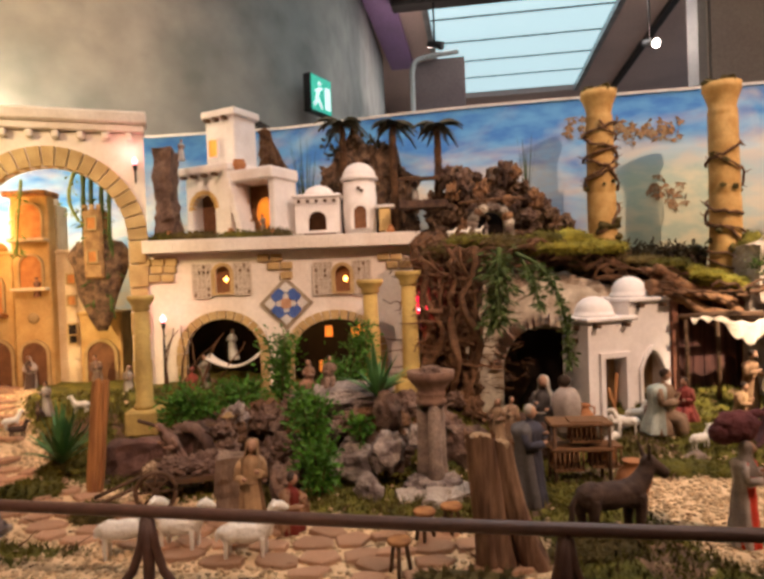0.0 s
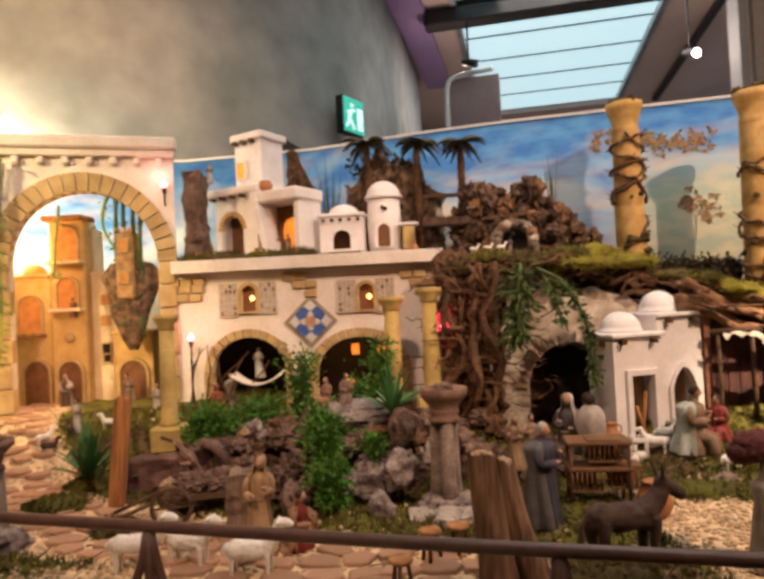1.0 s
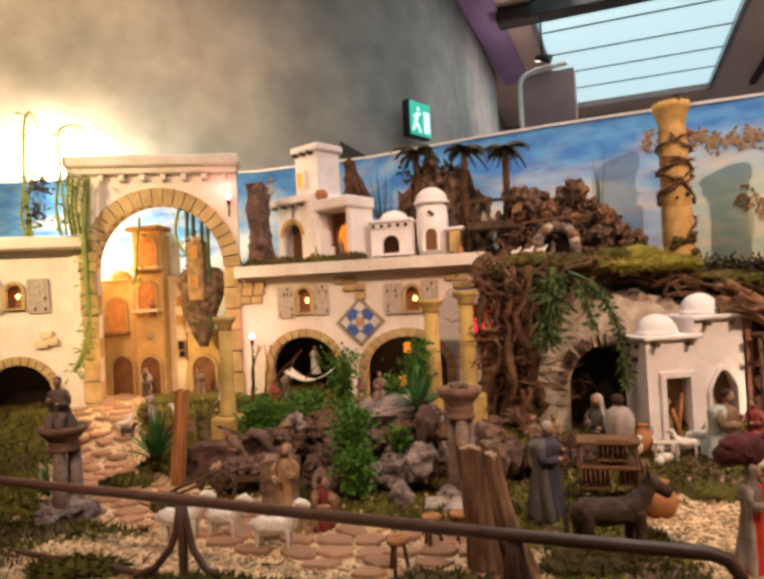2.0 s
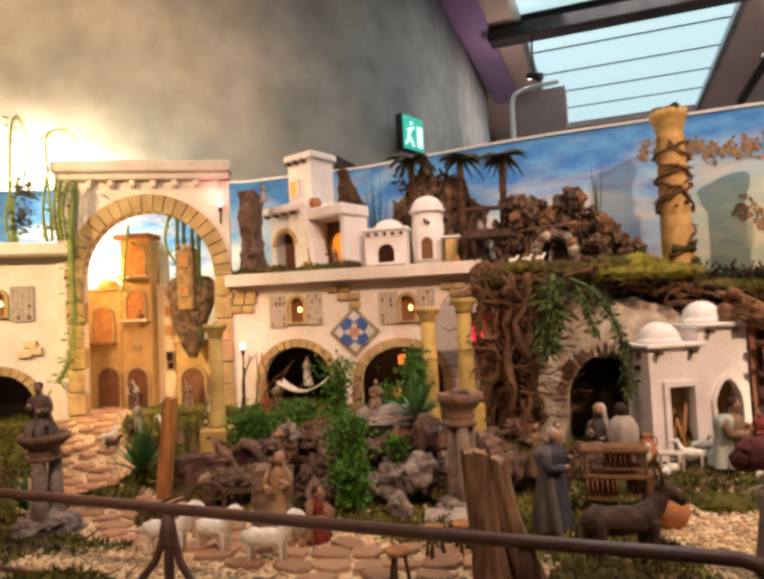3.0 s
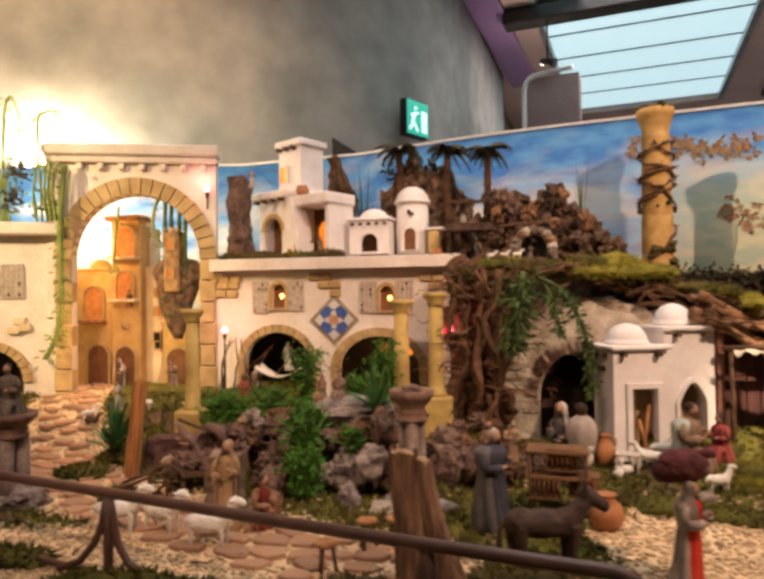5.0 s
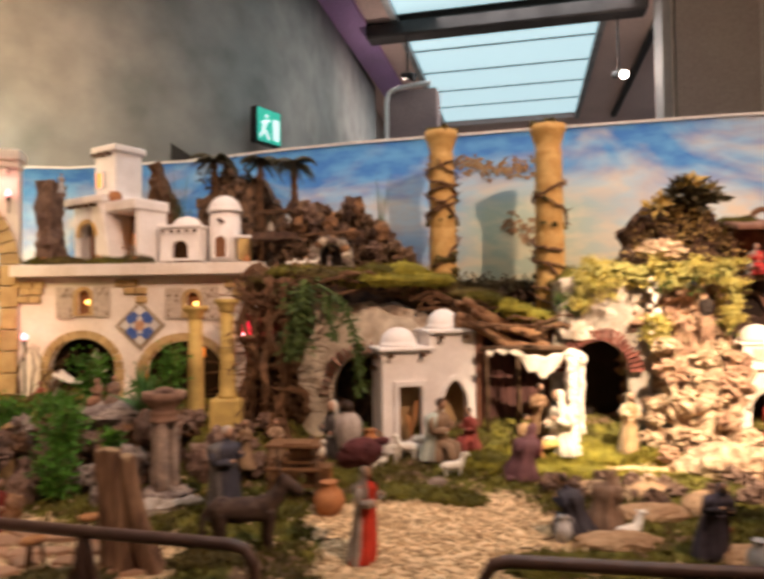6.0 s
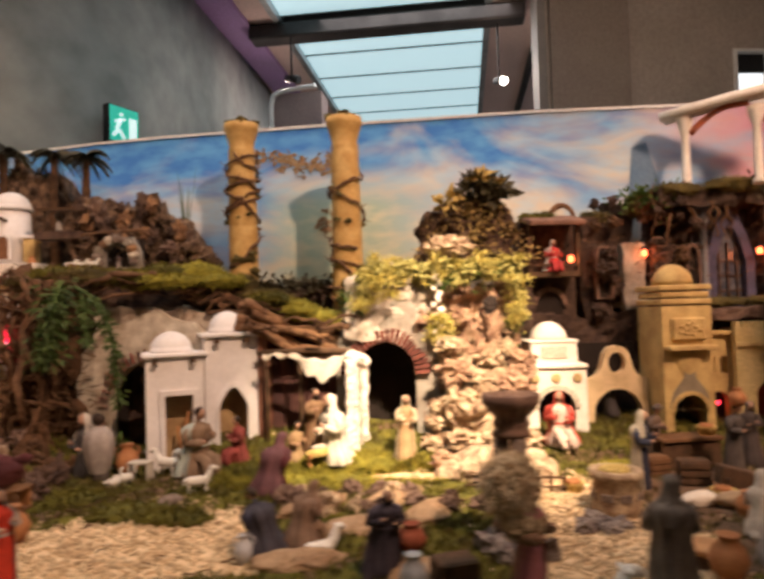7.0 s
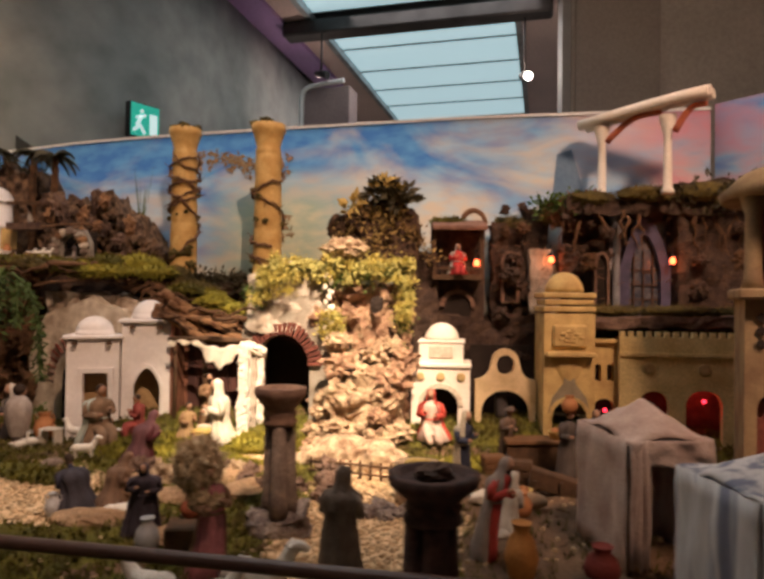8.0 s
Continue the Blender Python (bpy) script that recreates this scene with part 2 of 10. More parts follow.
floor_mat = M("hall floor", (0.5, 0.4, 0.33), 0.5, (0.42, 0.33, 0.27), 3, 40, 0.1)
grey_trim = M("grey corner trim", (0.26, 0.24, 0.23), 0.6, (0.22, 0.2, 0.2), 5, 40, 0.1)
white_trim = M("white painted trim", (0.8, 0.8, 0.8), 0.6, (0.72, 0.72, 0.72), 5, 40, 0.1)
black_mat = M("black plastic", (0.02, 0.02, 0.022), 0.5, None, 5, 60, 0.1)
sign_green = M("lit green sign", (0.02, 0.5, 0.3), 0.4, (0.02, 0.42, 0.27), 3, 20, 0.0, emit=(0.05, 0.62, 0.5), power=0.6)
sign_white = M("lit white pictogram", (0.9, 0.95, 0.9), 0.4, None, 3, 20, 0.0, emit=(0.7, 0.95, 0.95), power=1.0)
lime = M("whitewashed plaster", (0.8, 0.74, 0.67), 0.9, (0.7, 0.62, 0.53), 9, 70, 0.3, 0.003, grain_by=0.08)
lime_warm = M("cream limewash", (0.74, 0.62, 0.42), 0.9, (0.62, 0.47, 0.28), 9, 110, 0.5, 0.004)
white_house = M("white model plaster", (0.84, 0.8, 0.78), 0.85, (0.74, 0.69, 0.66), 10, 70, 0.25, 0.002, grain_by=0.06)
sandstone = M("yellow sandstone", (0.56, 0.41, 0.2), 0.9, (0.42, 0.29, 0.13), 18, 150, 0.6, 0.004, vary=0.15)
ochre = M("ochre plaster", (0.62, 0.42, 0.17), 0.85, (0.5, 0.31, 0.11), 14, 120, 0.4, 0.003)
# lighter copy of gold_stone, carrying the stronger light on the castle
lit_gold = M("lit copy of golden stone", (0.8, 0.63, 0.3), 0.85, (0.55, 0.4, 0.17), 9, 120, 0.5, 0.004, grain_by=0.22)
gold_stone = M("golden sandstone", (0.66, 0.48, 0.2), 0.85, (0.45, 0.3, 0.12), 14, 120, 0.4, 0.003)
column_paint = M("golden ochre column", (0.64, 0.42, 0.16), 0.7, (0.5, 0.29, 0.09), 22, 140, 0.35, 0.002)
yellow_col = M("yellow sandstone column", (0.55, 0.4, 0.13), 0.8, (0.42, 0.3, 0.1), 22, 140, 0.35, 0.002)
grey_stone = M("weathered grey stone", (0.29, 0.22, 0.175), 0.9, (0.17, 0.125, 0.105), 30, 160, 0.7, 0.004, grain_by=0.32)
brown_stone = M("brown carved stone", (0.25, 0.15, 0.105), 0.85, (0.14, 0.08, 0.06), 30, 160, 0.6, 0.003)
rock_dark = M("dark brown rock", (0.15, 0.09, 0.062), 0.95, (0.06, 0.036, 0.03), 26, 150, 0.9, 0.008, grain_by=0.32)
rock_mid = M("brown grey rock", (0.24, 0.155, 0.115), 0.95, (0.11, 0.066, 0.052), 22, 150, 0.9, 0.008, grain_by=0.32)
rock_grey = M("grey violet rock", (0.38, 0.32, 0.28), 0.95, (0.14, 0.105, 0.1), 26, 150, 0.9, 0.008, grain_by=0.32)
pale_slab = M("pale grey slab", (0.5, 0.44, 0.38), 0.95, (0.3, 0.25, 0.21), 26, 150, 0.8, 0.006, grain_by=0.28)
hill_rock = M("broken brown hill rock", (0.27, 0.17, 0.105), 0.95, (0.065, 0.04, 0.03), 34, 150, 1.0, 0.01, grain_by=0.34)
orange_rock = M("ochre brown rock", (0.4, 0.22, 0.11), 0.95, (0.16, 0.085, 0.05), 30, 150, 0.9, 0.008, grain_by=0.32)
rock_pale = M("pale limestone", (0.58, 0.45, 0.3), 0.95, (0.26, 0.16, 0.1), 34, 150, 0.8, 0.006, grain_by=0.32)
grotto_wall = M("grey grotto plaster", (0.56, 0.49, 0.42), 0.95, (0.36, 0.29, 0.23), 16, 140, 0.7, 0.006)
bark = M("rough bark", (0.17, 0.09, 0.045), 0.95, (0.08, 0.042, 0.024), 40, 180, 0.9, 0.006, grain_by=0.32)
root_mat = M("dry brown root", (0.22, 0.12, 0.062), 0.9, (0.12, 0.06, 0.034), 40, 180, 0.7, 0.004, grain_by=0.32)
cork = M("cork bark", (0.36, 0.2, 0.1), 0.95, (0.2, 0.1, 0.055), 28, 160, 0.9, 0.006, grain_by=0.32)
wood_dark = M("dark wood", (0.12, 0.065, 0.035), 0.8, (0.07, 0.04, 0.022), 30, 160, 0.5, 0.003)
wood_warm = M("warm brown wood", (0.46, 0.22, 0.08), 0.75, (0.24, 0.1, 0.04), 40, 160, 0.5, 0.003, stretch=(1, 1, 0.12))
wood_table = M("dull brown wood", (0.2, 0.1, 0.045), 0.8, (0.13, 0.065, 0.03), 30, 160, 0.5, 0.003)
iron = M("brown painted iron rail", (0.14, 0.07, 0.05), 0.45, (0.1, 0.05, 0.038), 30, 160, 0.3, 0.002, spec=0.5)
earth = M("brown earth", (0.22, 0.13, 0.075), 0.95, (0.12, 0.075, 0.045), 10, 120, 0.8, 0.006, grain_by=0.32)
gravel_mat = M("cream gravel", (0.66, 0.5, 0.31), 0.9, (0.5, 0.35, 0.2), 30, 160, 0.5, 0.003, vary=0.35)
flag_mat = M("terracotta flagstone", (0.58, 0.36, 0.23), 0.85, (0.4, 0.22, 0.13), 30, 160, 0.5, 0.003, vary=0.25)
moss_mat = M("green moss", (0.16, 0.14, 0.02), 0.95, (0.085, 0.08, 0.016), 24, 200, 0.9, 0.008, vary=0.3, grain_by=0.32)
moss_yellow = M("yellow green moss", (0.36, 0.31, 0.04), 0.95, (0.22, 0.2, 0.03), 24, 200, 0.9, 0.008, vary=0.3, grain_by=0.32)
moss_brown = M("brown moss", (0.16, 0.12, 0.035), 0.95, (0.09, 0.07, 0.025), 24, 200, 0.9, 0.008, vary=0.3, grain_by=0.32)
leaf_green = M("fresh green leaf", (0.09, 0.24, 0.025), 0.5, (0.05, 0.15, 0.018), 20, 90, 0.2, 0.002, vary=0.4)
leaf_yucca = M("blue green blade", (0.09, 0.22, 0.07), 0.5, (0.05, 0.14, 0.04), 20, 90, 0.2, 0.002, vary=0.3)
leaf_vine = M("trailing vine leaf", (0.1, 0.16, 0.025), 0.6, (0.06, 0.11, 0.02), 20, 90, 0.2, 0.002, vary=0.4)
leaf_pale = M("pale yellow leaf", (0.58, 0.48, 0.14), 0.6, (0.42, 0.36, 0.08), 20, 90, 0.2, 0.002, vary=0.4)
leaf_palm = M("dark brown green palm frond", (0.1, 0.085, 0.045), 0.6, (0.055, 0.045, 0.025), 20, 90, 0.2, 0.002, vary=0.4)
# near-black: the shade inside openings and hollows is put into this colour
dark_and_shade = M("near-black for shade and dark parts", (0.03, 0.02, 0.016), 0.95, None, 10, 90, 0.3)
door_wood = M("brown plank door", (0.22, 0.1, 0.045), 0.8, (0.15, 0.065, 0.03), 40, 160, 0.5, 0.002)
brick_red = M("red brick", (0.2, 0.065, 0.045), 0.9, (0.11, 0.035, 0.028), 40, 160, 0.5, 0.002, vary=0.3)
lattice_mat = M("grey carved lattice", (0.64, 0.56, 0.46), 0.9, (0.48, 0.41, 0.33), 60, 200, 0.6, 0.002)
tile_blue = M("blue glazed tile", (0.09, 0.16, 0.42), 0.25, (0.06, 0.11, 0.34), 20, 100, 0.1, 0.001, spec=0.5)
tile_white = M("white glazed tile", (0.7, 0.68, 0.64), 0.25, (0.6, 0.58, 0.55), 20, 100, 0.1, 0.001, spec=0.5)
tile_tan = M("tan tile border", (0.36, 0.29, 0.2), 0.5, (0.28, 0.22, 0.15), 30, 100, 0.2, 0.001)
cloth_white = M("white cloth", (0.8, 0.74, 0.64), 0.9, (0.68, 0.6, 0.5), 18, 160, 0.5, 0.004)
cloth_tent = M("mauve grey tent cloth", (0.54, 0.44, 0.39), 0.9, (0.38, 0.27, 0.23), 12, 160, 0.5, 0.004)
cloth_tent_pale = M("pale blue white cloth", (0.62, 0.63, 0.64), 0.9, (0.22, 0.24, 0.32), 14, 160, 0.5, 0.004, low=0.5, high=0.62, stretch=(2.2, 2.2, 0.12))
cloth_tan = M("tan cloth", (0.42, 0.3, 0.19), 0.9, (0.32, 0.22, 0.14), 18, 160, 0.5, 0.004)
clay = M("terracotta clay", (0.46, 0.2, 0.08), 0.7, (0.34, 0.14, 0.06), 24, 140, 0.3, 0.002)
wool = M("off-white wool", (0.86, 0.83, 0.76), 0.95, (0.76, 0.71, 0.63), 50, 190, 0.6, 0.003, grain_by=0.15)
straw = M("straw", (0.6, 0.45, 0.16), 0.9, (0.45, 0.32, 0.1), 50, 190, 0.7, 0.005, grain_by=0.32)
fur_dark = M("dark brown painted hide", (0.09, 0.055, 0.04), 0.8, (0.05, 0.03, 0.025), 40, 180, 0.5, 0.003)
skin = M("painted skin tone", (0.45, 0.27, 0.18), 0.7, (0.38, 0.21, 0.14), 40, 180, 0.2, 0.002)
hair = M("painted dark hair", (0.05, 0.03, 0.02), 0.8, None, 40, 180, 0.4, 0.002)
PAINTS = {}


def paint(r, g, b):
    """A matt modelling paint of that colour, slightly worn."""
    if (r, g, b) not in PAINTS:
        PAINTS[r, g, b] = M("figure paint", (r, g, b), 0.8, (r * 0.72, g * 0.7, b * 0.7), 34, 170, 0.45, 0.003)
    return PAINTS[r, g, b]


def glow(name, c, power):
    return M(name, c, 0.4, None, 10, 40, 0.0, emit=c, power=power)


glow_amber, glow_red, glow_pink = glow("amber bulb", (1.0, 0.5, 0.12), 9.0), glow("red bulb", (1.0, 0.03, 0.06), 9.0), glow("pink bulb", (1.0, 0.28, 0.32), 5.0)
glow_orange, glow_white = glow("orange lit window", (1.0, 0.27, 0.035), 1.05), glow("spot lens", (1.0, 0.95, 0.85), 30.0)


def sky_paint():
    """The painted backdrop: blue above, cream and green haze below, rose towards one end."""
    m = bpy.data.materials.new("painted sky")
    m.use_nodes = True
    n, l = m.node_tree.nodes, m.node_tree.links
    b = n["Principled BSDF"]
    b.inputs["Roughness"].default_value = 0.75
    tc, sep, mp = n.new("ShaderNodeTexCoord"), n.new("ShaderNodeSeparateXYZ"), n.new("ShaderNodeMapping")
    mp.inputs["Scale"].default_value = (1.0, 1.0, 2.3)
    l.new(tc.outputs["Object"], sep.inputs[0])
    l.new(tc.outputs["Object"], mp.inputs[0])
    n1, n2 = n.new("ShaderNodeTexNoise"), n.new("ShaderNodeTexNoise")
    n1.inputs["Scale"].default_value, n1.inputs["Detail"].default_value, n1.inputs["Distortion"].default_value = 1.5, 5, 0.9
    n2.inputs["Scale"].default_value, n2.inputs["Detail"].default_value = 9, 5
    l.new(mp.outputs[0], n1.inputs["Vector"])
    l.new(mp.outputs[0], n2.inputs["Vector"])

    def ramp(src, a, z, lo=0.0, hi=1.0):
        r = n.new("ShaderNodeMapRange")
        r.inputs[1].default_value, r.inputs[2].default_value, r.inputs[3].default_value, r.inputs[4].default_value = a, z, lo, hi
        l.new(src, r.inputs[0])
        return r.outputs[0]

    def mix(fac, a, c, mode="MIX"):
        x = n.new("ShaderNodeMix")
        x.data_type, x.blend_type = "RGBA", mode
        l.new(fac, x.inputs[0])
        for i, v in ((6, a), (7, c)):
            if isinstance(v, tuple):
                x.inputs[i].default_value = (*v, 1)
            else:
                l.new(v, x.inputs[i])
        return x.outputs[2]

    def calc(op, a, c):
        x = n.new("ShaderNodeMath")
        x.operation = op
        for i, v in ((0, a), (1, c)):
            if isinstance(v, float):
                x.inputs[i].default_value = v
            else:
                l.new(v, x.inputs[i])
        return x.outputs[0]
    blue = mix(ramp(n2.outputs["Fac"], 0.35, 0.65), (0.035, 0.16, 0.46), (0.09, 0.29, 0.56))
    height = ramp(sep.outputs["Z"], 1.55, 2.3)
    veil = calc("SUBTRACT", n1.outputs["Fac"], calc("MULTIPLY", height, 0.42))
    cloud = ramp(calc("ADD", veil, ramp(sep.outputs["X"], 1.75, 2.3, 0.0, 0.17)), 0.16, 0.42)
    sky = mix(cloud, blue, mix(ramp(n2.outputs["Fac"], 0.4, 0.6), (0.56, 0.5, 0.4), (0.46, 0.53, 0.54)))
    gap = calc("SUBTRACT", 1.0, calc("MULTIPLY", ramp(sep.outputs["X"], 1.05, 1.3), ramp(sep.outputs["X"], 2.0, 1.62)))
    haze = calc("MULTIPLY", calc("SUBTRACT", 1.0, gap), ramp(calc("ADD", sep.outputs["Z"], calc("MULTIPLY", n1.outputs["Fac"], 0.3)), 2.3, 2.1))
    sky = mix(haze, sky, mix(ramp(n2.outputs["Fac"], 0.4, 0.6), (0.5, 0.5, 0.34), (0.34, 0.42, 0.32)))
    rose = calc("MULTIPLY", ramp(sep.outputs["X"], 2.7, 3.3), ramp(n1.outputs["Fac"], 0.4, 0.55))
    sky = mix(rose, sky, (0.5, 0.2, 0.26))
    l.new(sky, b.inputs["Base Color"])
    return m


sky_mat = sky_paint()
paint_dome, paint_flower, paint_column_shadow = M("painted green grey dome", (0.3, 0.36, 0.27), 0.8, (0.24, 0.31, 0.25), 8, 60, 0.1), M("painted brown flowers", (0.44, 0.23, 0.11), 0.8, (0.34, 0.24, 0.14), 30, 90, 0.1), M("blue grey column shadow", (0.13, 0.22, 0.34), 0.8, (0.17, 0.24, 0.34), 8, 60, 0.1)

stump_mat = M("weathered stump wood", (0.34, 0.2, 0.12), 0.9, (0.11, 0.055, 0.035), 46, 160, 0.8, 0.005, grain_by=0.3, stretch=(1, 1, 0.15))
cut_wood = M("pale cut wood", (0.5, 0.36, 0.22), 0.9, (0.36, 0.24, 0.14), 40, 160, 0.5, 0.003)
glow_ember = glow("red orange lamp", (1.0, 0.15, 0.05), 9.0)
grotto_grey = M("grey weathered plaster", (0.38, 0.34, 0.29), 0.95, (0.24, 0.19, 0.15), 14, 140, 0.7, 0.006)
room_tan = M("tan inner plaster", (0.5, 0.34, 0.17), 0.9, (0.36, 0.22, 0.11), 16, 120, 0.4, 0.003)
plank_brown = M("red brown planks", (0.3, 0.13, 0.08), 0.85, (0.17, 0.07, 0.045), 26, 140, 0.5, 0.003, stretch=(0.2, 1, 1))
leaf_frond = M("dull green frond", (0.085, 0.13, 0.03), 0.6, (0.05, 0.08, 0.02), 20, 90, 0.2, 0.002, vary=0.35)
# darker copy of rock_dark, carrying the dimness of the ruins
dimmed_rock = M("dimmed ruin stone", (0.1, 0.062, 0.044), 0.95, (0.045, 0.028, 0.022), 26, 150, 0.9, 0.008, grain_by=0.32)

# ---------------------------------------------------------------- the hall
def strip_wall(name, line, z0, z1, thick, mat, label, category="wall"):
    """An upright wall along a line of (x, y), thickened to its far side."""
    bm = B()
    pts = [Vector((x, y, 0)) for x, y in line]
    cols = []
    for i, p in enumerate(pts):
        d = (pts[min(i + 1, len(pts) - 1)] - pts[max(i - 1, 0)]).normalized()
        nrm = Vector((-d.y, d.x, 0)) * thick
        cols.append([bm.verts.new(p + Vector((0, 0, z0))), bm.verts.new(p + Vector((0, 0, z1))), bm.verts.new(p + nrm + Vector((0, 0, z1))), bm.verts.new(p + nrm + Vector((0, 0, z0)))])
    for a, b in zip(cols, cols[1:]):
        for i in range(4):
            j = (i + 1) % 4
            f = bm.faces.new((a[i], b[i], b[j], a[j]))
            f.smooth = i in (0, 2)
    bm.faces.new(cols[0])
    bm.faces.new(cols[-1][::-1])
    bmesh.ops.recalc_face_normals(bm, faces=bm.faces[:])
    return whole(name, bm, mat, label, category, kind="structure")


def smooth_line(pts, n=8):
    out = []
    for i in range(len(pts) - 1):
        p = [Vector((*pts[min(max(i + k, 0), len(pts) - 1)], 0)) for k in (-1, 0, 1, 2)]
        for j in range(n):
            t = j / n
            q = 0.5 * ((2 * p[1]) + (p[2] - p[0]) * t + (2 * p[0] - 5 * p[1] + 4 * p[2] - p[3]) * t * t + (3 * p[1] - p[0] - 3 * p[2] + p[3]) * t ** 3)
            out.append((q.x, q.y))
    return out + [pts[-1]]


CEIL = 4.7
strip_wall("wall_left", smooth_line([(-5.2, 2.6), (-4.2, 2.9), (-3.2, 3.2), (-2.2, 3.6), (-1.3, 4.05), (-0.7, 4.45), (-0.35, 4.9), (-0.08, 5.5), (0.177, 6.8), (0.53, 9.0)]), 0, CEIL, 0.2, plaster_hall, "tall mottled grey plaster wall, warmly lit at one end")
strip_wall("wall_end", [(-1.0, 12.2), (6.5, 11.2)], 0, CEIL, 0.2, panel_grey, "plain end wall of the hall")
strip_wall("wall_left_return", [(0.35, 9.06), (0.75, 12.0)], 0, CEIL, 0.2, panel_grey, "plain wall beyond the plaster wall")
strip_wall("wall_right_near", [(6.6, 6.0), (6.6, -4.0)], 0, CEIL, 0.2, panel_grey, "plain side wall of the hall")
strip_wall("wall_back", [(6.6, -4.0), (-5.2, -4.0)], 0, CEIL, 0.2, panel_grey, "plain wall behind the visitors")
strip_wall("wall_left_near", [(-5.2, -4.0), (-5.2, 2.6)], 0, CEIL, 0.2, plaster_hall, "plain plaster side wall of the hall")
bm = B()
panel(bm, [(3.62, 0), (6.6, 0), (6.6, CEIL), (3.62, CEIL)], [[(5.62, 3.62), (5.98, 3.62), (5.98, 4.08), (5.62, 4.08)]], 6.15, 6.4)
whole("wall_right", bm, panel_grey, "brown grey end wall with a small window", "wall", kind="structure")
bm = B()
box(bm, (4.06, 6.12, 2.35), (0.82, 0.05, 4.66))
whole("wall_panel", bm, M("brown wall board", (0.3, 0.25, 0.22), 0.8, (0.27, 0.22, 0.2), 2, 30, 0.1), "dark brown grey board on the end wall", "panel", kind="structure")
bm = B()
box(bm, (3.56, 6.2, 2.35), (0.09, 0.2, 4.68))
whole("trim", bm, grey_trim, "pale upright corner trim of the end wall", "trim", kind="structure")
w = thing("window_1", "small bright window with a dark blind, half drawn", "window", (5.8, 6.2, 3.62), kind="structure")
bm = B()
box(bm, (0, 0.05, 0.13), (0.36, 0.02, 0.26))
part("pane", bm, glow("daylit pane", (0.9, 0.95, 1.0), 1.6), w)
bm = B()
box(bm, (0, 0.02, 0.36), (0.36, 0.03, 0.2), bev=0.004)
part("blind", bm, black_mat, w, "dark roller blind")
bm = B()
panel(bm, [(-0.2, -0.02), (0.2, -0.02), (0.2, 0.48), (-0.2, 0.48)], [[(-0.17, 0.012), (0.17, 0.012), (0.17, 0.45), (-0.17, 0.45)]], -0.08, 0.0)
part("window_frame", bm, white_trim, w)
# unseen floor, made light so that it bounces light to the ceiling
bm = B()
box(bm, (0.7, 4, -0.05), (12.4, 17, 0.1))
whole("floor", bm, floor_mat, "unseen hall floor, light brown to bounce light up", "floor", kind="structure")

# the ceiling, with the opening of the skylight
HEAD = radians(-11)


def room(u, v):
    return (0.177 + u * math.cos(HEAD) - v * math.sin(HEAD), 6.8 + u * math.sin(HEAD) + v * math.cos(HEAD))


def flat_slab(bm, quad, z0, z1):
    lo, hi = [bm.verts.new((x, y, z0)) for x, y in quad], [bm.verts.new((x, y, z1)) for x, y in quad]
    bm.faces.new(lo[::-1])
    bm.faces.new(hi)
    for i in range(4):
        j = (i + 1) % 4
        bm.faces.new((lo[i], lo[j], hi[j], hi[i]))
    bmesh.ops.recalc_face_normals(bm, faces=bm.faces[:])


bm = B()
U0, U1, V1 = 0.62, 2.98, 4.6
for q in (((-6.5, -12.0), (8.0, -12.0), (8.0, -6.5), (-6.5, -6.5)), ((-6.5, -6.5), (U0, -6.5), (U0, V1), (-6.5, V1)), ((U1, -6.5), (8.0, -6.5), (8.0, V1), (U1, V1)), ((-6.5, V1), (8.0, V1), (8.0, 6.5), (-6.5, 6.5))):
    flat_slab(bm, [room(*p) for p in q], CEIL, CEIL + 0.12)
whole("ceiling", bm, ceiling_paint, "dark brown ceiling with a long skylight", "ceiling", kind="structure")
# violet LED light on this strip is put into its colour
bm = B()
flat_slab(bm, [room(0.0, -7.0), room(0.34, -7.0), room(0.34, 2.6), room(0.0, 2.6)], CEIL - 0.06, CEIL - 0.002)
whole("bulkhead", bm, purple_light_paint, "ceiling strip along the plaster wall, coloured for violet light", "ceiling strip", kind="structure")
sk = thing("skylight", "long ceiling skylight with bluish daylit panes", "skylight", kind="structure")
rows = [(-6.4, -4.25), (-4.2, -2.05), (-2.0, 0.12), (0.42, 1.21), (1.23, 2.02), (2.04, 2.83), (2.85, 3.64), (3.66, 4.5)]
for a, b in rows:
    bm = B()
    flat_slab(bm, [room(U0 + 0.05, a), room(U1 - 0.05, a), room(U1 - 0.05, b), room(U0 + 0.05, b)], CEIL + 0.06, CEIL + 0.075)
    part("pane", bm, glass_sky, sk)
for u in (U0, U1 - 0.07):
    bm = B()
    flat_slab(bm, [room(u, -6.5), room(u + 0.07, -6.5), room(u + 0.07, V1), room(u, V1)], CEIL - 0.03, CEIL + 0.1)
    part("frame_side", bm, steel_light, sk)
for a, b in zip(rows, rows[1:]):
    bm = B()
    flat_slab(bm, [room(U0 + 0.07, a[1]), room(U1 - 0.07, a[1]), room(U1 - 0.07, b[0]), room(U0 + 0.07, b[0])], CEIL + 0.046, CEIL + 0.06)
    part("glazing_bar", bm, steel_dark, sk)
bm = B()
c0, c1 = room(0.32, 0.22), room(3.32, 0.22)
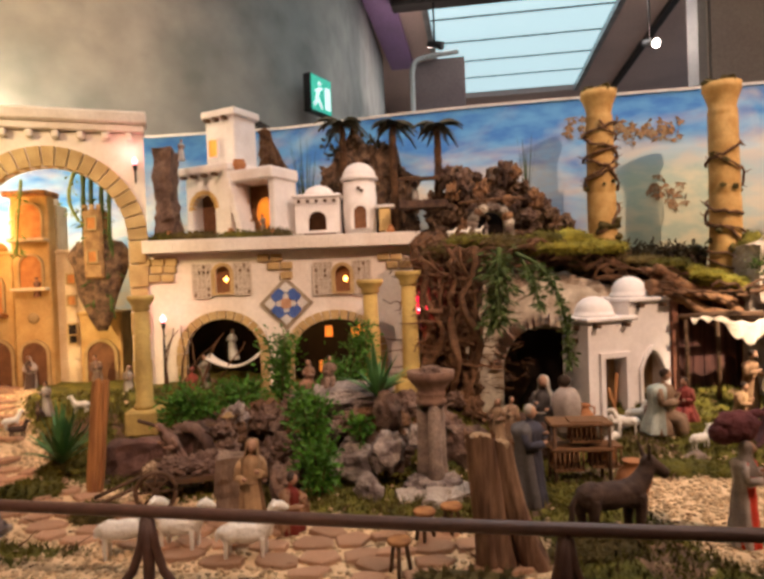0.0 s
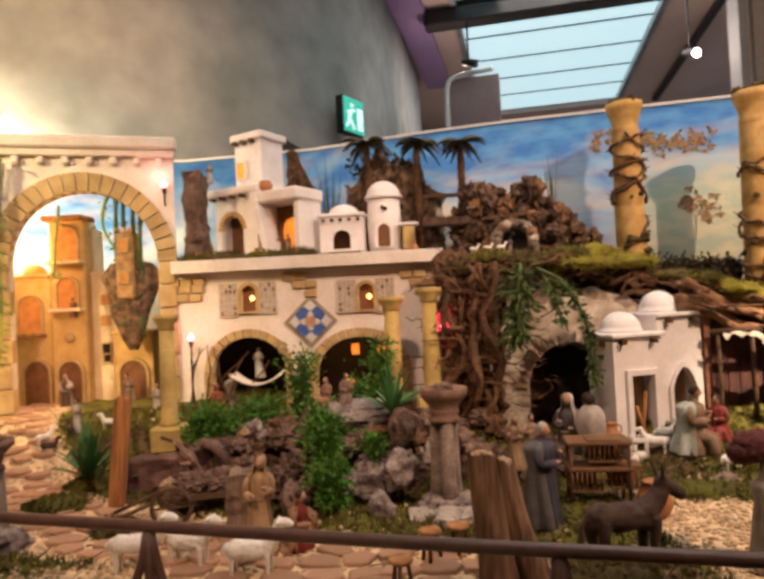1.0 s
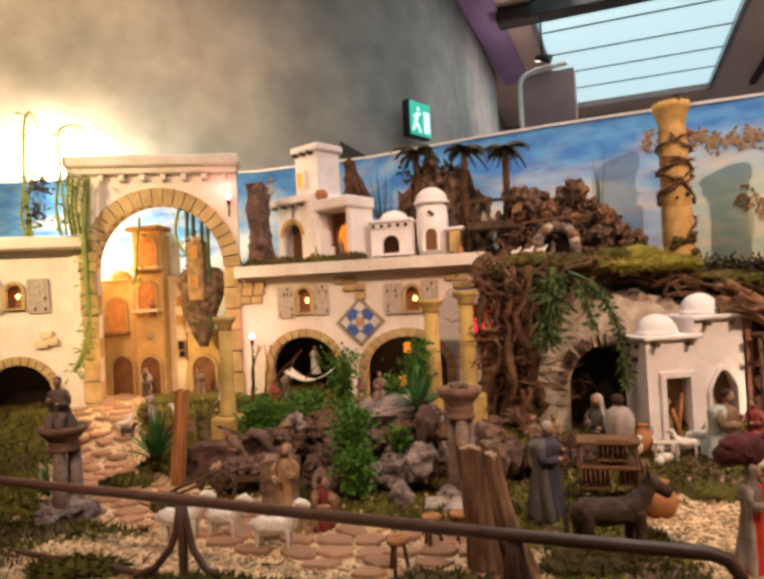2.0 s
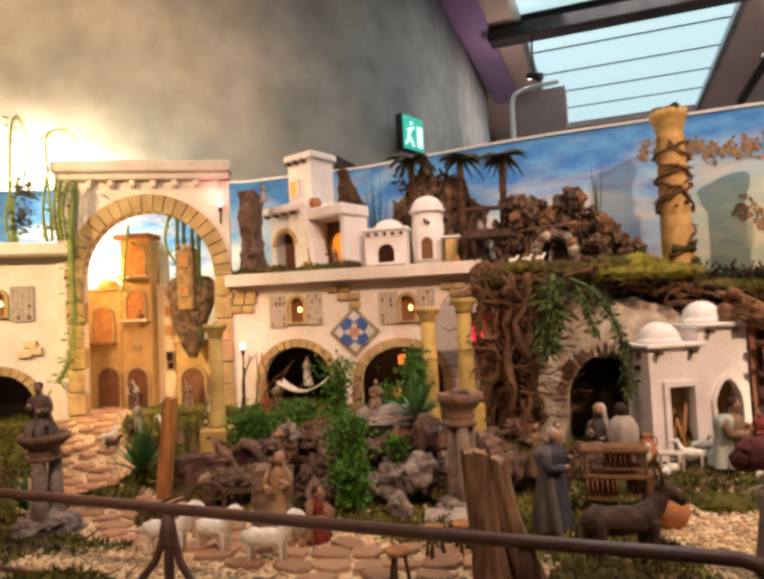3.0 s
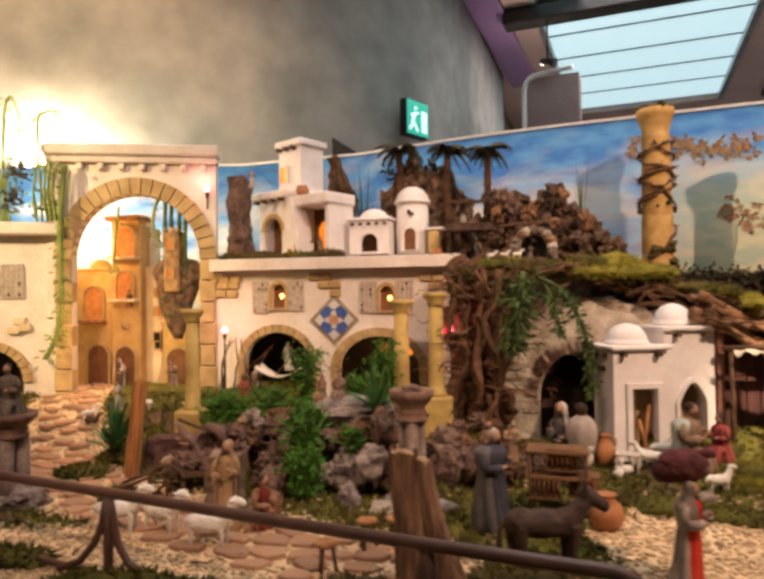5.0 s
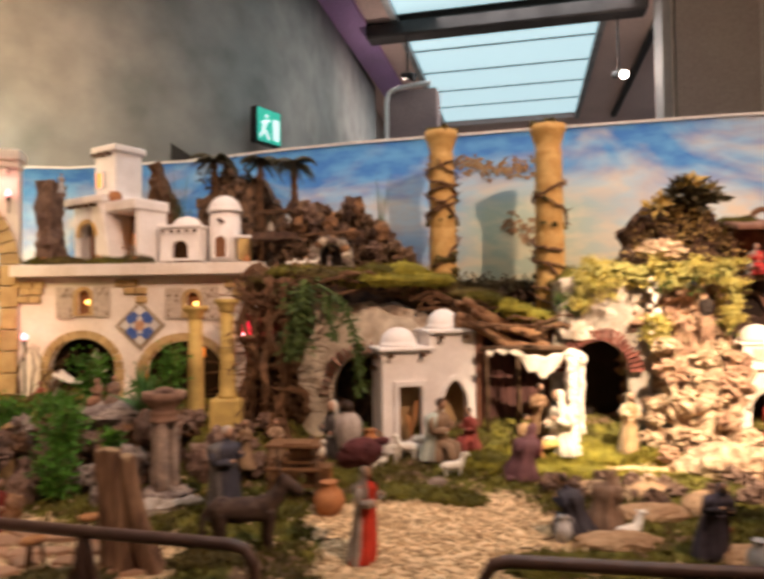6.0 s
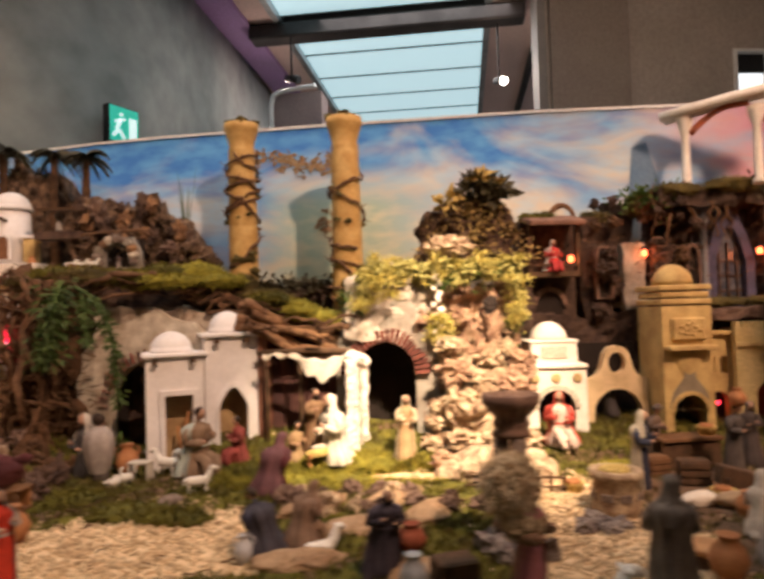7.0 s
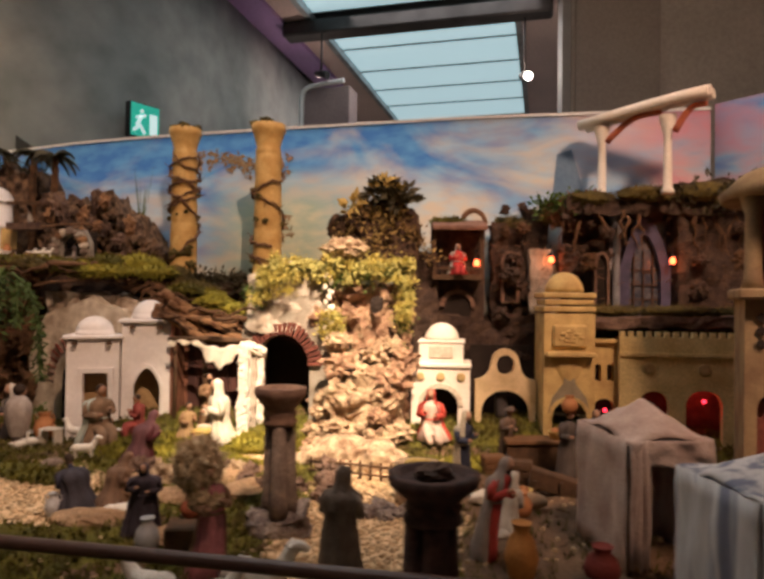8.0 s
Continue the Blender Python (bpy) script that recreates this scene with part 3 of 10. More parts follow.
box(bm, ((c0[0] + c1[0]) / 2, (c0[1] + c1[1]) / 2, CEIL - 0.1), (3.0, 0.24, 0.17), rot=(0, 0, -11), bev=0.02)
whole("blind_box", bm, steel_dark, "long dark blind housing under the skylight", "blind housing", kind="structure")


def track_spot(at, rz, power=True):
    t = thing("track_spot", "small dark ceiling spotlight with a lit lens", "spotlight", at, rz, "track spots")
    bm = B()
    tube(bm, [(0, 0, 0), (0, 0, CEIL - at[2] - 0.002)], 0.012)
    part("stem", bm, steel_dark, t)
    bm = B()
    tube(bm, [(0, 0.07, 0.02), (0, -0.02, 0), (0, -0.09, -0.03)], 0.035, 0.048, 14)
    part("head", bm, steel_dark, t)
    bm = B()
    tube(bm, [(0, -0.0905, -0.0305), (0, -0.094, -0.0315)], 0.045, 0.045, 14)
    part("lens", bm, glow_white if power else black_mat, t)


bm = B()
flat_slab(bm, [room(3.5, -2.0), room(3.58, -2.0), room(3.58, 4.5), room(3.5, 4.5)], CEIL - 0.08, CEIL - 0.01)
whole("lighting_track", bm, steel_dark, "dark lighting track on the ceiling", "lighting track", kind="structure")
track_spot((3.2, 6.46, 3.9), 18)
track_spot((0.98, 6.8, 4.06), 60, False)
# unseen spotlight heads, added above the lamps out of view
for at, rz in (((2.5, -0.34, 4.05), 200), ((-0.5, -1.14, 4.15), 180), ((3.5, -0.74, 4.15), 195), ((-2.0, -0.64, 4.45), 170)):
    track_spot(at, rz)
# end pier of plaster wall; a white tube stands for its spotlit edge
bm = B()
flat_slab(bm, [(0.74, 6.93), (1.3, 6.8), (1.36, 7.1), (0.8, 7.23)], 2.2, 3.93)
whole("end_pier", bm, M("violet brown pier paint", (0.3, 0.22, 0.21), 0.8, (0.25, 0.18, 0.18), 3, 40, 0.1), "violet brown end pier with a lit edge", "pier", kind="structure")
bm = B()
tube(bm, smooth3([(0.735, 6.92, 2.3), (0.735, 6.92, 3.6), (0.745, 6.915, 3.84), (0.8, 6.9, 3.93), (0.95, 6.87, 3.965), (1.24, 6.8, 3.985)]), 0.028, 0.028, 10)
whole("pier_lit_edge", bm, white_trim, "pale tube standing for the pier's lit edge", "trim", kind="structure")
# exit sign
s = thing("exit_sign", "green lit emergency exit sign on the plaster wall", "exit sign", (-0.185, 4.87, 2.98), 59)
bm = B()
box(bm, (0, 0.035, 0), (0.28, 0.07, 0.29), bev=0.006)
part("housing", bm, black_mat, s)
bm = B()
box(bm, (0, -0.004, 0), (0.265, 0.008, 0.27))
part("face", bm, sign_green, s)
bm = B()
box(bm, (0.075, -0.011, -0.02), (0.07, 0.005, 0.17))
box(bm, (-0.06, -0.011, -0.005), (0.03, 0.005, 0.1), rot=(0, 25, 0))
box(bm, (-0.085, -0.011, -0.07), (0.025, 0.005, 0.08), rot=(0, 45, 0))
box(bm, (-0.03, -0.011, -0.075), (0.025, 0.005, 0.08), rot=(0, -35, 0))
box(bm, (-0.045, -0.011, 0.03), (0.1, 0.005, 0.02), rot=(0, -20, 0))
lathe(bm, [(0.001, -0.018), (0.018, 0), (0.001, 0.018)], (-0.035, -0.011, 0.075), 10)
part("pictogram", bm, sign_white, s, "white door and arrow-like shape")
# dark screen leaning behind the display
bm = B()
panel(bm, [(-0.62, 2.0), (-0.3, 2.0), (-0.3, 2.39), (-0.62, 2.6)], [], 3.85, 3.87)
whole("dark_screen", bm, black_mat, "dark sloping panel behind the painted backdrop", "panel")

# ---------------------------------------------------------------- painted backdrop
BACK = [(-2.6, 2.95), (-1.9, 3.12), (-1.0, 3.3), (-0.3, 3.2), (0.3, 2.98), (0.65, 2.88), (1.4, 2.72), (2.3, 2.55), (2.85, 2.49), (3.32, 2.43)]


def back_y(x):
    for (a, b), (c, d) in zip(BACK, BACK[1:]):
        if x <= c:
            return b + (d - b) * (x - a) / (c - a)
    return BACK[-1][1]


strip_wall("backdrop", BACK, 0.9, 2.32, 0.02, sky_mat, "sky backdrop painted blue and cream with clouds", "backdrop")
strip_wall("backdrop_side", [(3.335, 2.425), (3.75, 1.95), (3.95, 1.2)], 0.9, 2.34, 0.02, sky_mat, "side panel of the painted sky backdrop in rose tones", "backdrop")
bm = B()
for (a, b), (c, d) in zip(BACK, BACK[1:]):
    vs = [(a, b - 0.006, 2.318), (c, d - 0.006, 2.318), (c, d + 0.024, 2.318), (a, b + 0.024, 2.318)]
    lo, hi = [bm.verts.new(v) for v in vs], [bm.verts.new((x, y, z + 0.012)) for x, y, z in vs]
    bm.faces.new(lo[::-1])
    bm.faces.new(hi)
    for i in range(4):
        bm.faces.new((lo[i], lo[(i + 1) % 4], hi[(i + 1) % 4], hi[i]))
whole("backdrop_edge", bm, white_trim, "thin white top edge of the painted backdrop", "trim", kind="structure")


def on_back(name, outline, mat, label, lift=0.004):
    """A flat painted shape lying on the backdrop."""
    bm = B()
    vs = [bm.verts.new((x, back_y(x) - lift, z)) for x, z in outline]
    bmesh.ops.triangle_fill(bm, use_beauty=True, edges=[bm.edges.new((vs[i], vs[(i + 1) % len(vs)])) for i in range(len(vs))])
    for f in bm.faces:
        f.normal_update()
        if f.normal.y > 0:
            f.normal_flip()
    return whole(name, bm, mat, label, "painted shape")


# pergola column's shadow put on the backdrop as a flat blue grey shape
on_back("painted_shadow", [(2.68, 1.85), (2.86, 1.85), (2.77, 2.17), (2.71, 2.15)], paint_column_shadow, "blue grey shape for the pergola column's shadow")
rng = random.Random(5)
pale_leaf = M("painted pale rose strokes", (0.42, 0.25, 0.14), 0.8, (0.34, 0.3, 0.2), 30, 90, 0.1)
dark_leaf = M("painted dark leaves", (0.16, 0.12, 0.07), 0.8, (0.26, 0.15, 0.07), 30, 90, 0.1)
for cx, cz, n in ((1.06, 2.2, 9), (1.16, 2.19, 12), (1.26, 2.175, 14), (1.35, 2.14, 16), (1.45, 2.15, 14), (1.42, 1.9, 12), (1.47, 1.85, 10)):
    bm = B()
    for k in range(n):
        x, z = cx + rng.gauss(0, 0.034), cz + rng.gauss(0, 0.026)
        for j in range(7):
            a = -math.pi / 2 + rng.uniform(-1.5, 1.5) if j else rng.uniform(0, 6.28)
            l, w0 = rng.uniform(0.014, 0.036), rng.uniform(0.003, 0.007)
            d, q = (math.cos(a), math.sin(a)), (-math.sin(a), math.cos(a))
            lift = 0.0035 + 0.00003 * (k * 7 + j)
            vs = [(x, z), (x + d[0] * l * 0.5 + q[0] * w0, z + d[1] * l * 0.5 + q[1] * w0), (x + d[0] * l, z + d[1] * l), (x + d[0] * l * 0.5 - q[0] * w0, z + d[1] * l * 0.5 - q[1] * w0)]
            f = bm.faces.new([bm.verts.new((u, back_y(u) - lift, v)) for u, v in vs])
            f.normal_update()
            if f.normal.y > 0:
                f.normal_flip()
            f.material_index = 1 if j in (0, 1, 4) else (2 if j in (2, 5) else 0)
    whole("painted_foliage", bm, [paint_flower, dark_leaf, pale_leaf], "brown and orange painted flowers on the backdrop", "painted shape", kind="stuff")

# ---------------------------------------------------------------- the ground of the display
STREET = [(-1.46, 2.5), (-1.33, 2.22), (-1.15, 1.93), (-0.94, 1.68), (-0.67, 1.49), (-0.44, 1.39), (-0.2, 1.25), (0.25, 1.12)]


def off_street(x, y):
    """How far a place lies from the middle of the village street."""
    best = 9.0
    for (a, b), (c, d) in zip(STREET, STREET[1:]):
        k = min(1, max(0, ((x - a) * (c - a) + (y - b) * (d - b)) / ((c - a) ** 2 + (d - b) ** 2)))
        best = min(best, math.hypot(x - a - k * (c - a), y - b - k * (d - b)))
    return best


def path_mask(x, y):
    """1 on the gravel, 0 on moss."""
    n1 = 0.09 * noise.noise(Vector((x * 5, y * 5, 3)))
    left = 1 - sstep(0.13, 0.2, off_street(x, y) + n1)
    front = sstep(1.34, 1.24, y + 0.05 * math.sin(x * 6) + n1) * sstep(-0.9, -0.7, x)
    mid = 1 - sstep(0.8, 1.05, math.hypot((x - 0.98) / 0.36, (y - 1.28) / 0.42) + n1 * 3)
    right = 1 - sstep(0.8, 1.05, math.hypot((x - 2.02) / 0.22, (y - 1.25) / 0.55) + n1 * 3)
    nest = 1 - sstep(0.75, 1.05, math.hypot((x - 1.68) / 0.3, (y - 1.83) / 0.09) + n1 * 3)
    return max(left, min(front, 1 - sstep(0.2, 0.34, x)), mid, right, nest)


def ground_z(x, y):
    z = 0.978 + 0.085 * sstep(1.85, 2.25, y) * (1 - sstep(0.42, 0.52, x) * sstep(0.95, 0.85, x)) + 0.075 * sstep(-0.1, -0.7, x) * sstep(1.7, 2.3, y)
    z += 0.012 * noise.noise(Vector((x * 4, y * 4, 0))) + (1 - path_mask(x, y)) * (0.012 + 0.012 * noise.noise(Vector((x * 14, y * 14, 7))))
    return z


def market_floor(x, y):
    """The trodden brown floor of the market corner, 0 to 1."""
    return sstep(2.12, 2.3, x + 0.1 * noise.noise(Vector((x * 5, y * 5, 3)))) * (1 - sstep(1.72, 1.95, y))


def ground():
    bm = B()
    nx, ny = 260, 106
    vs = [[bm.verts.new((x, y, ground_z(x, y))) for y in np.linspace(0.52, 3.3, ny)] for x in np.linspace(-2.7, 3.9, nx)]
    for i in range(nx - 1):
        for j in range(ny - 1):
            a, b = vs[i][j], vs[i + 1][j]
            f = bm.faces.new((a, b, vs[i + 1][j + 1], vs[i][j + 1]))
            c = f.calc_center_median()
            p = path_mask(c.x, c.y)
            f.material_index = 0 if p > 0.5 else 2 if market_floor(c.x, c.y) > 0.5 else (1 if noise.noise(Vector((c.x * 6, c.y * 6, 9))) > -0.25 else 2)
            f.smooth = True
    return whole("ground", bm, [gravel_mat, moss_mat, earth], "gravel and moss ground of the miniature village", "ground", kind="structure")


ground()
bm = B()
box(bm, (0.6, 0.5, 0.49), (6.6, 0.04, 0.98))
whole("table_front", bm, wood_dark, "dark wooden front of the display table", "table front", kind="structure")


for nm, c, d in (("table_side", (-2.68, 1.9, 0.49), (0.04, 2.76, 0.97)), ("table_side", (3.88, 1.9, 0.49), (0.04, 2.76, 0.97)), ("table_back", (0.6, 3.3, 0.49), (6.6, 0.04, 0.97))):
    bm = B()
    box(bm, c, d)
    whole(nm, bm, wood_dark, "dark wooden panel of the display table", "table panel", kind="structure")


def scatter_stones(name, label, count, mat, size, where, seed, cat="gravel"):
    """Loose stones as real geometry, joined."""
    rng, verts, faces = random.Random(seed), [], []
    made = 0
    while made < count:
        x, y = rng.uniform(-2.3, 3.3), rng.uniform(0.56, 2.5)
        if rng.random() > where(x, y):
            continue
        made += 1
        s, a = rng.uniform(0.5, 1.0) * size, rng.uniform(0, 6.28)
        z, k = ground_z(x, y), len(verts)
        ring = [(math.cos(a + i * 1.2566) * s * rng.uniform(0.7, 1.1), math.sin(a + i * 1.2566) * s * rng.uniform(0.6, 1.0)) for i in range(5)]
        h = s * rng.uniform(0.5, 0.8)
        verts += [(x + u, y + v, z - 0.002) for u, v in ring] + [(x + u * 0.72, y + v * 0.72, z + h * rng.uniform(0.7, 1)) for u, v in ring]
        faces += [tuple(k + i for i in (5, 6, 7, 8, 9))] + [(k + i, k + (i + 1) % 5, k + 5 + (i + 1) % 5, k + 5 + i) for i in range(5)]
    me = bpy.data.meshes.new(name)
    me.from_pydata(verts, [], faces)
    me.materials.append(mat)
    return tagged(new(name, me), label, cat, kind="stuff")


scatter_stones("gravel", "loose cream gravel stones on the paths", 15000, gravel_mat, 0.009, lambda x, y: path_mask(x, y) * (0.35 if off_street(x, y) < 0.08 else 1), 1)
scatter_stones("pebbles", "scattered pale pebbles in the moss", 1500, gravel_mat, 0.01, lambda x, y: 0.25 if y < 2 else 0.05, 2, "pebbles")


def tufts(name, label, mat, count, where, h, seed, x0=-2.3, x1=3.3, y0=0.56, y1=2.3, zf=ground_z, cat="moss"):
    """Short moss blades, joined."""
    rng, verts, faces = random.Random(seed), [], []
    made = tries = 0
    while made < count and tries < count * 40:
        tries += 1
        x, y = rng.uniform(x0, x1), rng.uniform(y0, y1)
        if rng.random() > where(x, y):
            continue
        made += 1
        z = zf(x, y)
        for b in range(3):
            a, l, wd = rng.uniform(0, 6.28), h * rng.uniform(0.5, 1.2), rng.uniform(0.0018, 0.004)
            k, dx, dy = len(verts), math.cos(a), math.sin(a)
            bx, by = x + rng.uniform(-0.008, 0.008), y + rng.uniform(-0.008, 0.008)
            verts += [(bx - dy * wd, by + dx * wd, z - 0.004), (bx + dy * wd, by - dx * wd, z - 0.004), (bx + dx * l * 0.7, by + dy * l * 0.7, z + l)]
            faces.append((k, k + 1, k + 2))
    me = bpy.data.meshes.new(name)
    me.from_pydata(verts, [], faces)
    me.materials.append(mat)
    return tagged(new(name, me), label, cat, kind="stuff")


tufts("moss", "short green moss on the ground", moss_mat, 26000, lambda x, y: (1 - path_mask(x, y)) * 0.9 * (1 - 0.93 * market_floor(x, y)), 0.016, 3)
tufts("dry_moss", "brown moss and dry grass on the ground", moss_brown, 14000, lambda x, y: (1 - path_mask(x, y)) * (0.9 if noise.noise(Vector((x * 3, y * 3, 5))) > 0 else 0.2) * (1 - 0.7 * market_floor(x, y)), 0.018, 4)
tufts("bright_moss", "yellow green moss round the stable", moss_yellow, 7000, lambda x, y: (1 - path_mask(x, y)) * max(0, 1 - math.hypot((x - 1.45) / 0.42, (y - 1.85) / 0.2)), 0.018, 6, 1.0, 1.95, 1.55, 2.1)
# flagstones of the village street
street = thing("street", "terracotta flagstone street winding between gravel", "street", kind="structure")
rng = random.Random(8)
flag_meshes = []
for k in range(6):
    bm = B()
    n = rng.choice((5, 6, 7))
    ring = [(math.cos(i * 2 * math.pi / n + rng.uniform(-0.2, 0.2)) * rng.uniform(0.8, 1.1), math.sin(i * 2 * math.pi / n + rng.uniform(-0.2, 0.2)) * rng.uniform(0.55, 0.8)) for i in range(n)]
    lo, mi, hi = ([bm.verts.new((u * s, v * s, z)) for u, v in ring] for s, z in ((1, -0.3), (1, 0.12), (0.9, 0.2)))
    bm.faces.new(hi)
    for a, b in ((lo, mi), (mi, hi)):
        for i in range(n):
            bm.faces.new((a[i], a[(i + 1) % n], b[(i + 1) % n], b[i]))
    flag_meshes.append(mesh_of("flagstone", bm, flag_mat))
placed = []
for tries in range(9000):
    (a, b), (c, d) = (lambda k: (STREET[k], STREET[k + 1]))(rng.choice((0, 1, 1, 2, 2, 3, 3, 4, 4, 5, 5, 6, 6)))
    k = rng.random()
    x, y = a + (c - a) * k + rng.uniform(-0.1, 0.1), b + (d - b) * k + rng.uniform(-0.1, 0.1)
    if off_street(x, y) > 0.1 or any(math.hypot((x - u) / 1.3, y - v) < 0.052 for u, v in placed):
        continue
    placed.append((x, y))
    ob = new("flagstone", rng.choice(flag_meshes))
    ob.matrix_world = pose(x, y, ground_z(x, y) + 0.005, rng.uniform(-4, 4), rng.uniform(-4, 4), rng.uniform(-25, 25)) @ Matrix.Diagonal((rng.uniform(0.042, 0.058), rng.uniform(0.036, 0.048), 0.025, 1))
    ob.parent = street

# ---------------------------------------------------------------- arcade with the upper terrace
def stones_of_arch(parent, cx, half, spring, rise, width, n, y0, y1, mat=sandstone):
    for i in range(n):
        part("arch_stone", ring_stone(cx, half, spring, rise, width, i, n, y0, y1), mat, parent)


def jamb_stones(parent, x, wd, z0, z1, n, y0, y1, mat=sandstone):
    for i in range(n):
        h = (z1 - z0) / n
        bm = B()
        box(bm, (x, (y0 + y1) / 2, z0 + h * (i + 0.5)), (wd * (1 + 0.12 * (i % 2)), y1 - y0, h * 0.94), bev=0.003)
        part("jamb_stone", bm, mat, parent)


def lattice(parent, x0, x1, z0, z1, y, seed):
    """A carved screen: a thin frame with a grid of bars and studs."""
    bm = B()
    # brown sheet behind the bars stands for the shade in the holes
    box(bm, ((x0 + x1) / 2, y + 0.0035, (z0 + z1) / 2), (x1 - x0, 0.003, z1 - z0))
    part("hole_shade", bm, earth, parent, "brown sheet for the shade in the lattice holes")
    bm, rng = B(), random.Random(seed)
    for x in np.linspace(x0, x1, 5):
        box(bm, (x, y, (z0 + z1) / 2), (0.0065, 0.008, z1 - z0))
    for z in np.linspace(z0, z1, 7):
        box(bm, ((x0 + x1) / 2, y + 0.0006, z), (x1 - x0, 0.0066, 0.0065))
    for i in range(4):
        for j in range(6):
            if rng.random() < 0.8:
                box(bm, (x0 + (x1 - x0) * (i + 0.5) / 4, y - 0.0004, z0 + (z1 - z0) * (j + 0.5) / 6), (0.009, 0.0058, 0.011), rot=(0, 45, 0))
    part("lattice", bm, lattice_mat, parent, "grey carved lattice screen")


def niche_window(parent, cx, z0, z1, half, y):
    bm = B()
    spring = z1 - half
    panel(bm, arch_line(cx, half + 0.014, z0 - 0.008, spring, half + 0.014), [arch_line(cx, half, z0, spring, half)], y - 0.014, y)
    part("window_frame", bm, sandstone, parent)
    bm = B()
    box(bm, (cx, y + 0.02, (z0 + z1) / 2), (2 * half, 0.01, z1 - z0))
    part("window_shutter", bm, door_wood, parent, "dark wooden shutter")
    bm = B()
    lathe(bm, [(0.001, -0.012), (0.01, 0), (0.001, 0.012)], (cx + 0.012, y + 0.004, (z0 + z1) / 2), 8)
    part("bulb", bm, glow_amber, parent, "small lit amber bulb")


FY = 2.475
arc = thing("arcade_house", "cream plastered arcade with two arches and carved windows", "model house")
bm = B()
panel(bm, [(-0.79, 1.0), (0.285, 1.0), (0.285, 1.66), (-0.79, 1.66)],
      [arch_line(-0.505, 0.148, 1.02, 1.262, 0.133), arch_line(-0.055, 0.172, 1.02, 1.24, 0.138), arch_line(-0.495, 0.03, 1.5, 1.575, 0.03), arch_line(-0.018, 0.03, 1.485, 1.56, 0.03)], FY, FY + 0.035)
part("wall", bm, lime, arc)
stones_of_arch(arc, -0.505, 0.148, 1.262, 0.133, 0.034, 15, FY - 0.012, FY + 0.03)
stones_of_arch(arc, -0.055, 0.172, 1.24, 0.138, 0.036, 17, FY - 0.012, FY + 0.03)
for x, z1 in ((-0.67, 1.262), (-0.34, 1.262), (-0.245, 1.24), (0.135, 1.24)):
    jamb_stones(arc, x, 0.034, 1.05, z1, 4, FY - 0.012, FY + 0.03)
niche_window(arc, -0.495, 1.5, 1.605, 0.03, FY)
niche_window(arc, -0.018, 1.485, 1.59, 0.03, FY)
for k, (a, b, z0, z1) in enumerate(((-0.612, -0.543, 1.482, 1.615), (-0.45, -0.384, 1.49, 1.617), (-0.132, -0.06, 1.478, 1.606), (0.022, 0.095, 1.47, 1.608))):
    lattice(arc, a, b, z0, z1, FY - 0.006, k)
for x, z, n in ((-0.72, 1.63, 3), (-0.7, 1.6, 2), (-0.71, 1.565, 2), (-0.28, 1.632, 2), (-0.24, 1.598, 2), (-0.215, 1.56, 1), (0.2, 1.62, 2), (0.235, 1.585, 2)):
    for i in range(n):
        bm = B()
        box(bm, (x + 0.052 * (i - n / 2), FY - 0.004, z), (0.048, 0.02, 0.03), bev=0.004)
        part("facing_stone", bm, sandstone, arc)
# tile diamond
tile = thing("tile_panel", "blue and white glazed tile diamond with a tan border", "tile panel", (-0.246, FY, 1.448), 0)
for name, r, y, mat in (("border", 0.108, -0.008, tile_tan), ("field", 0.086, -0.013, tile_white)):
    bm = B()
    panel(bm, [(-r, 0), (0, -r), (r, 0), (0, r)], [], y, 0)
    part(name, bm, mat, tile)
bm = B()
pts = []
for i in range(48):
    a = i / 48 * 2 * math.pi
    r = 0.058 - 0.012 * math.cos(4 * a) - 0.006 * math.cos(8 * a)
    pts.append((r * math.cos(a), r * math.sin(a)))
hole = [(0.032 * math.cos(-i / 24 * 2 * math.pi) * (1 + 0.35 * math.cos(4 * i / 24 * 2 * math.pi)), 0.032 * math.sin(-i / 24 * 2 * math.pi) * (1 + 0.35 * math.cos(4 * i / 24 * 2 * math.pi))) for i in range(24)]
panel(bm, pts, [hole], -0.016, -0.011)
part("rosette", bm, tile_blue, tile)
bm = B()
panel(bm, [(-0.02, -0.02), (0.02, -0.02), (0.02, 0.02), (-0.02, 0.02)], [], -0.016, -0.012)
part("centre_tile", bm, flag_mat, tile)
# ledge
for i in range(9):
    bm = B()
    x0, x1 = -0.79 + 1.085 * i / 9, -0.79 + 1.085 * (i + 1) / 9
    box(bm, ((x0 + x1) / 2, 2.462 + 0.0015 * (i % 2), 1.688), (x1 - x0, 0.1, 0.05), bev=0.002)
    part("ledge_stone", bm, lime, arc)
bm = B()
box(bm, (-0.25, 2.7, 1.68), (1.08, 0.38, 0.04))
part("terrace_slab", bm, lime, arc)
# near-black sheets close the arcade, its inner shade put into their colour
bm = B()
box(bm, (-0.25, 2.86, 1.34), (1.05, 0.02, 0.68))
part("inner_wall", bm, dark_and_shade, arc, "inner wall coloured near-black for shade")
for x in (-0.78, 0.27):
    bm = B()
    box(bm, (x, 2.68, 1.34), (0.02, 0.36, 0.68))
    part("side_wall", bm, dark_and_shade, arc, "inner wall coloured near-black for shade")
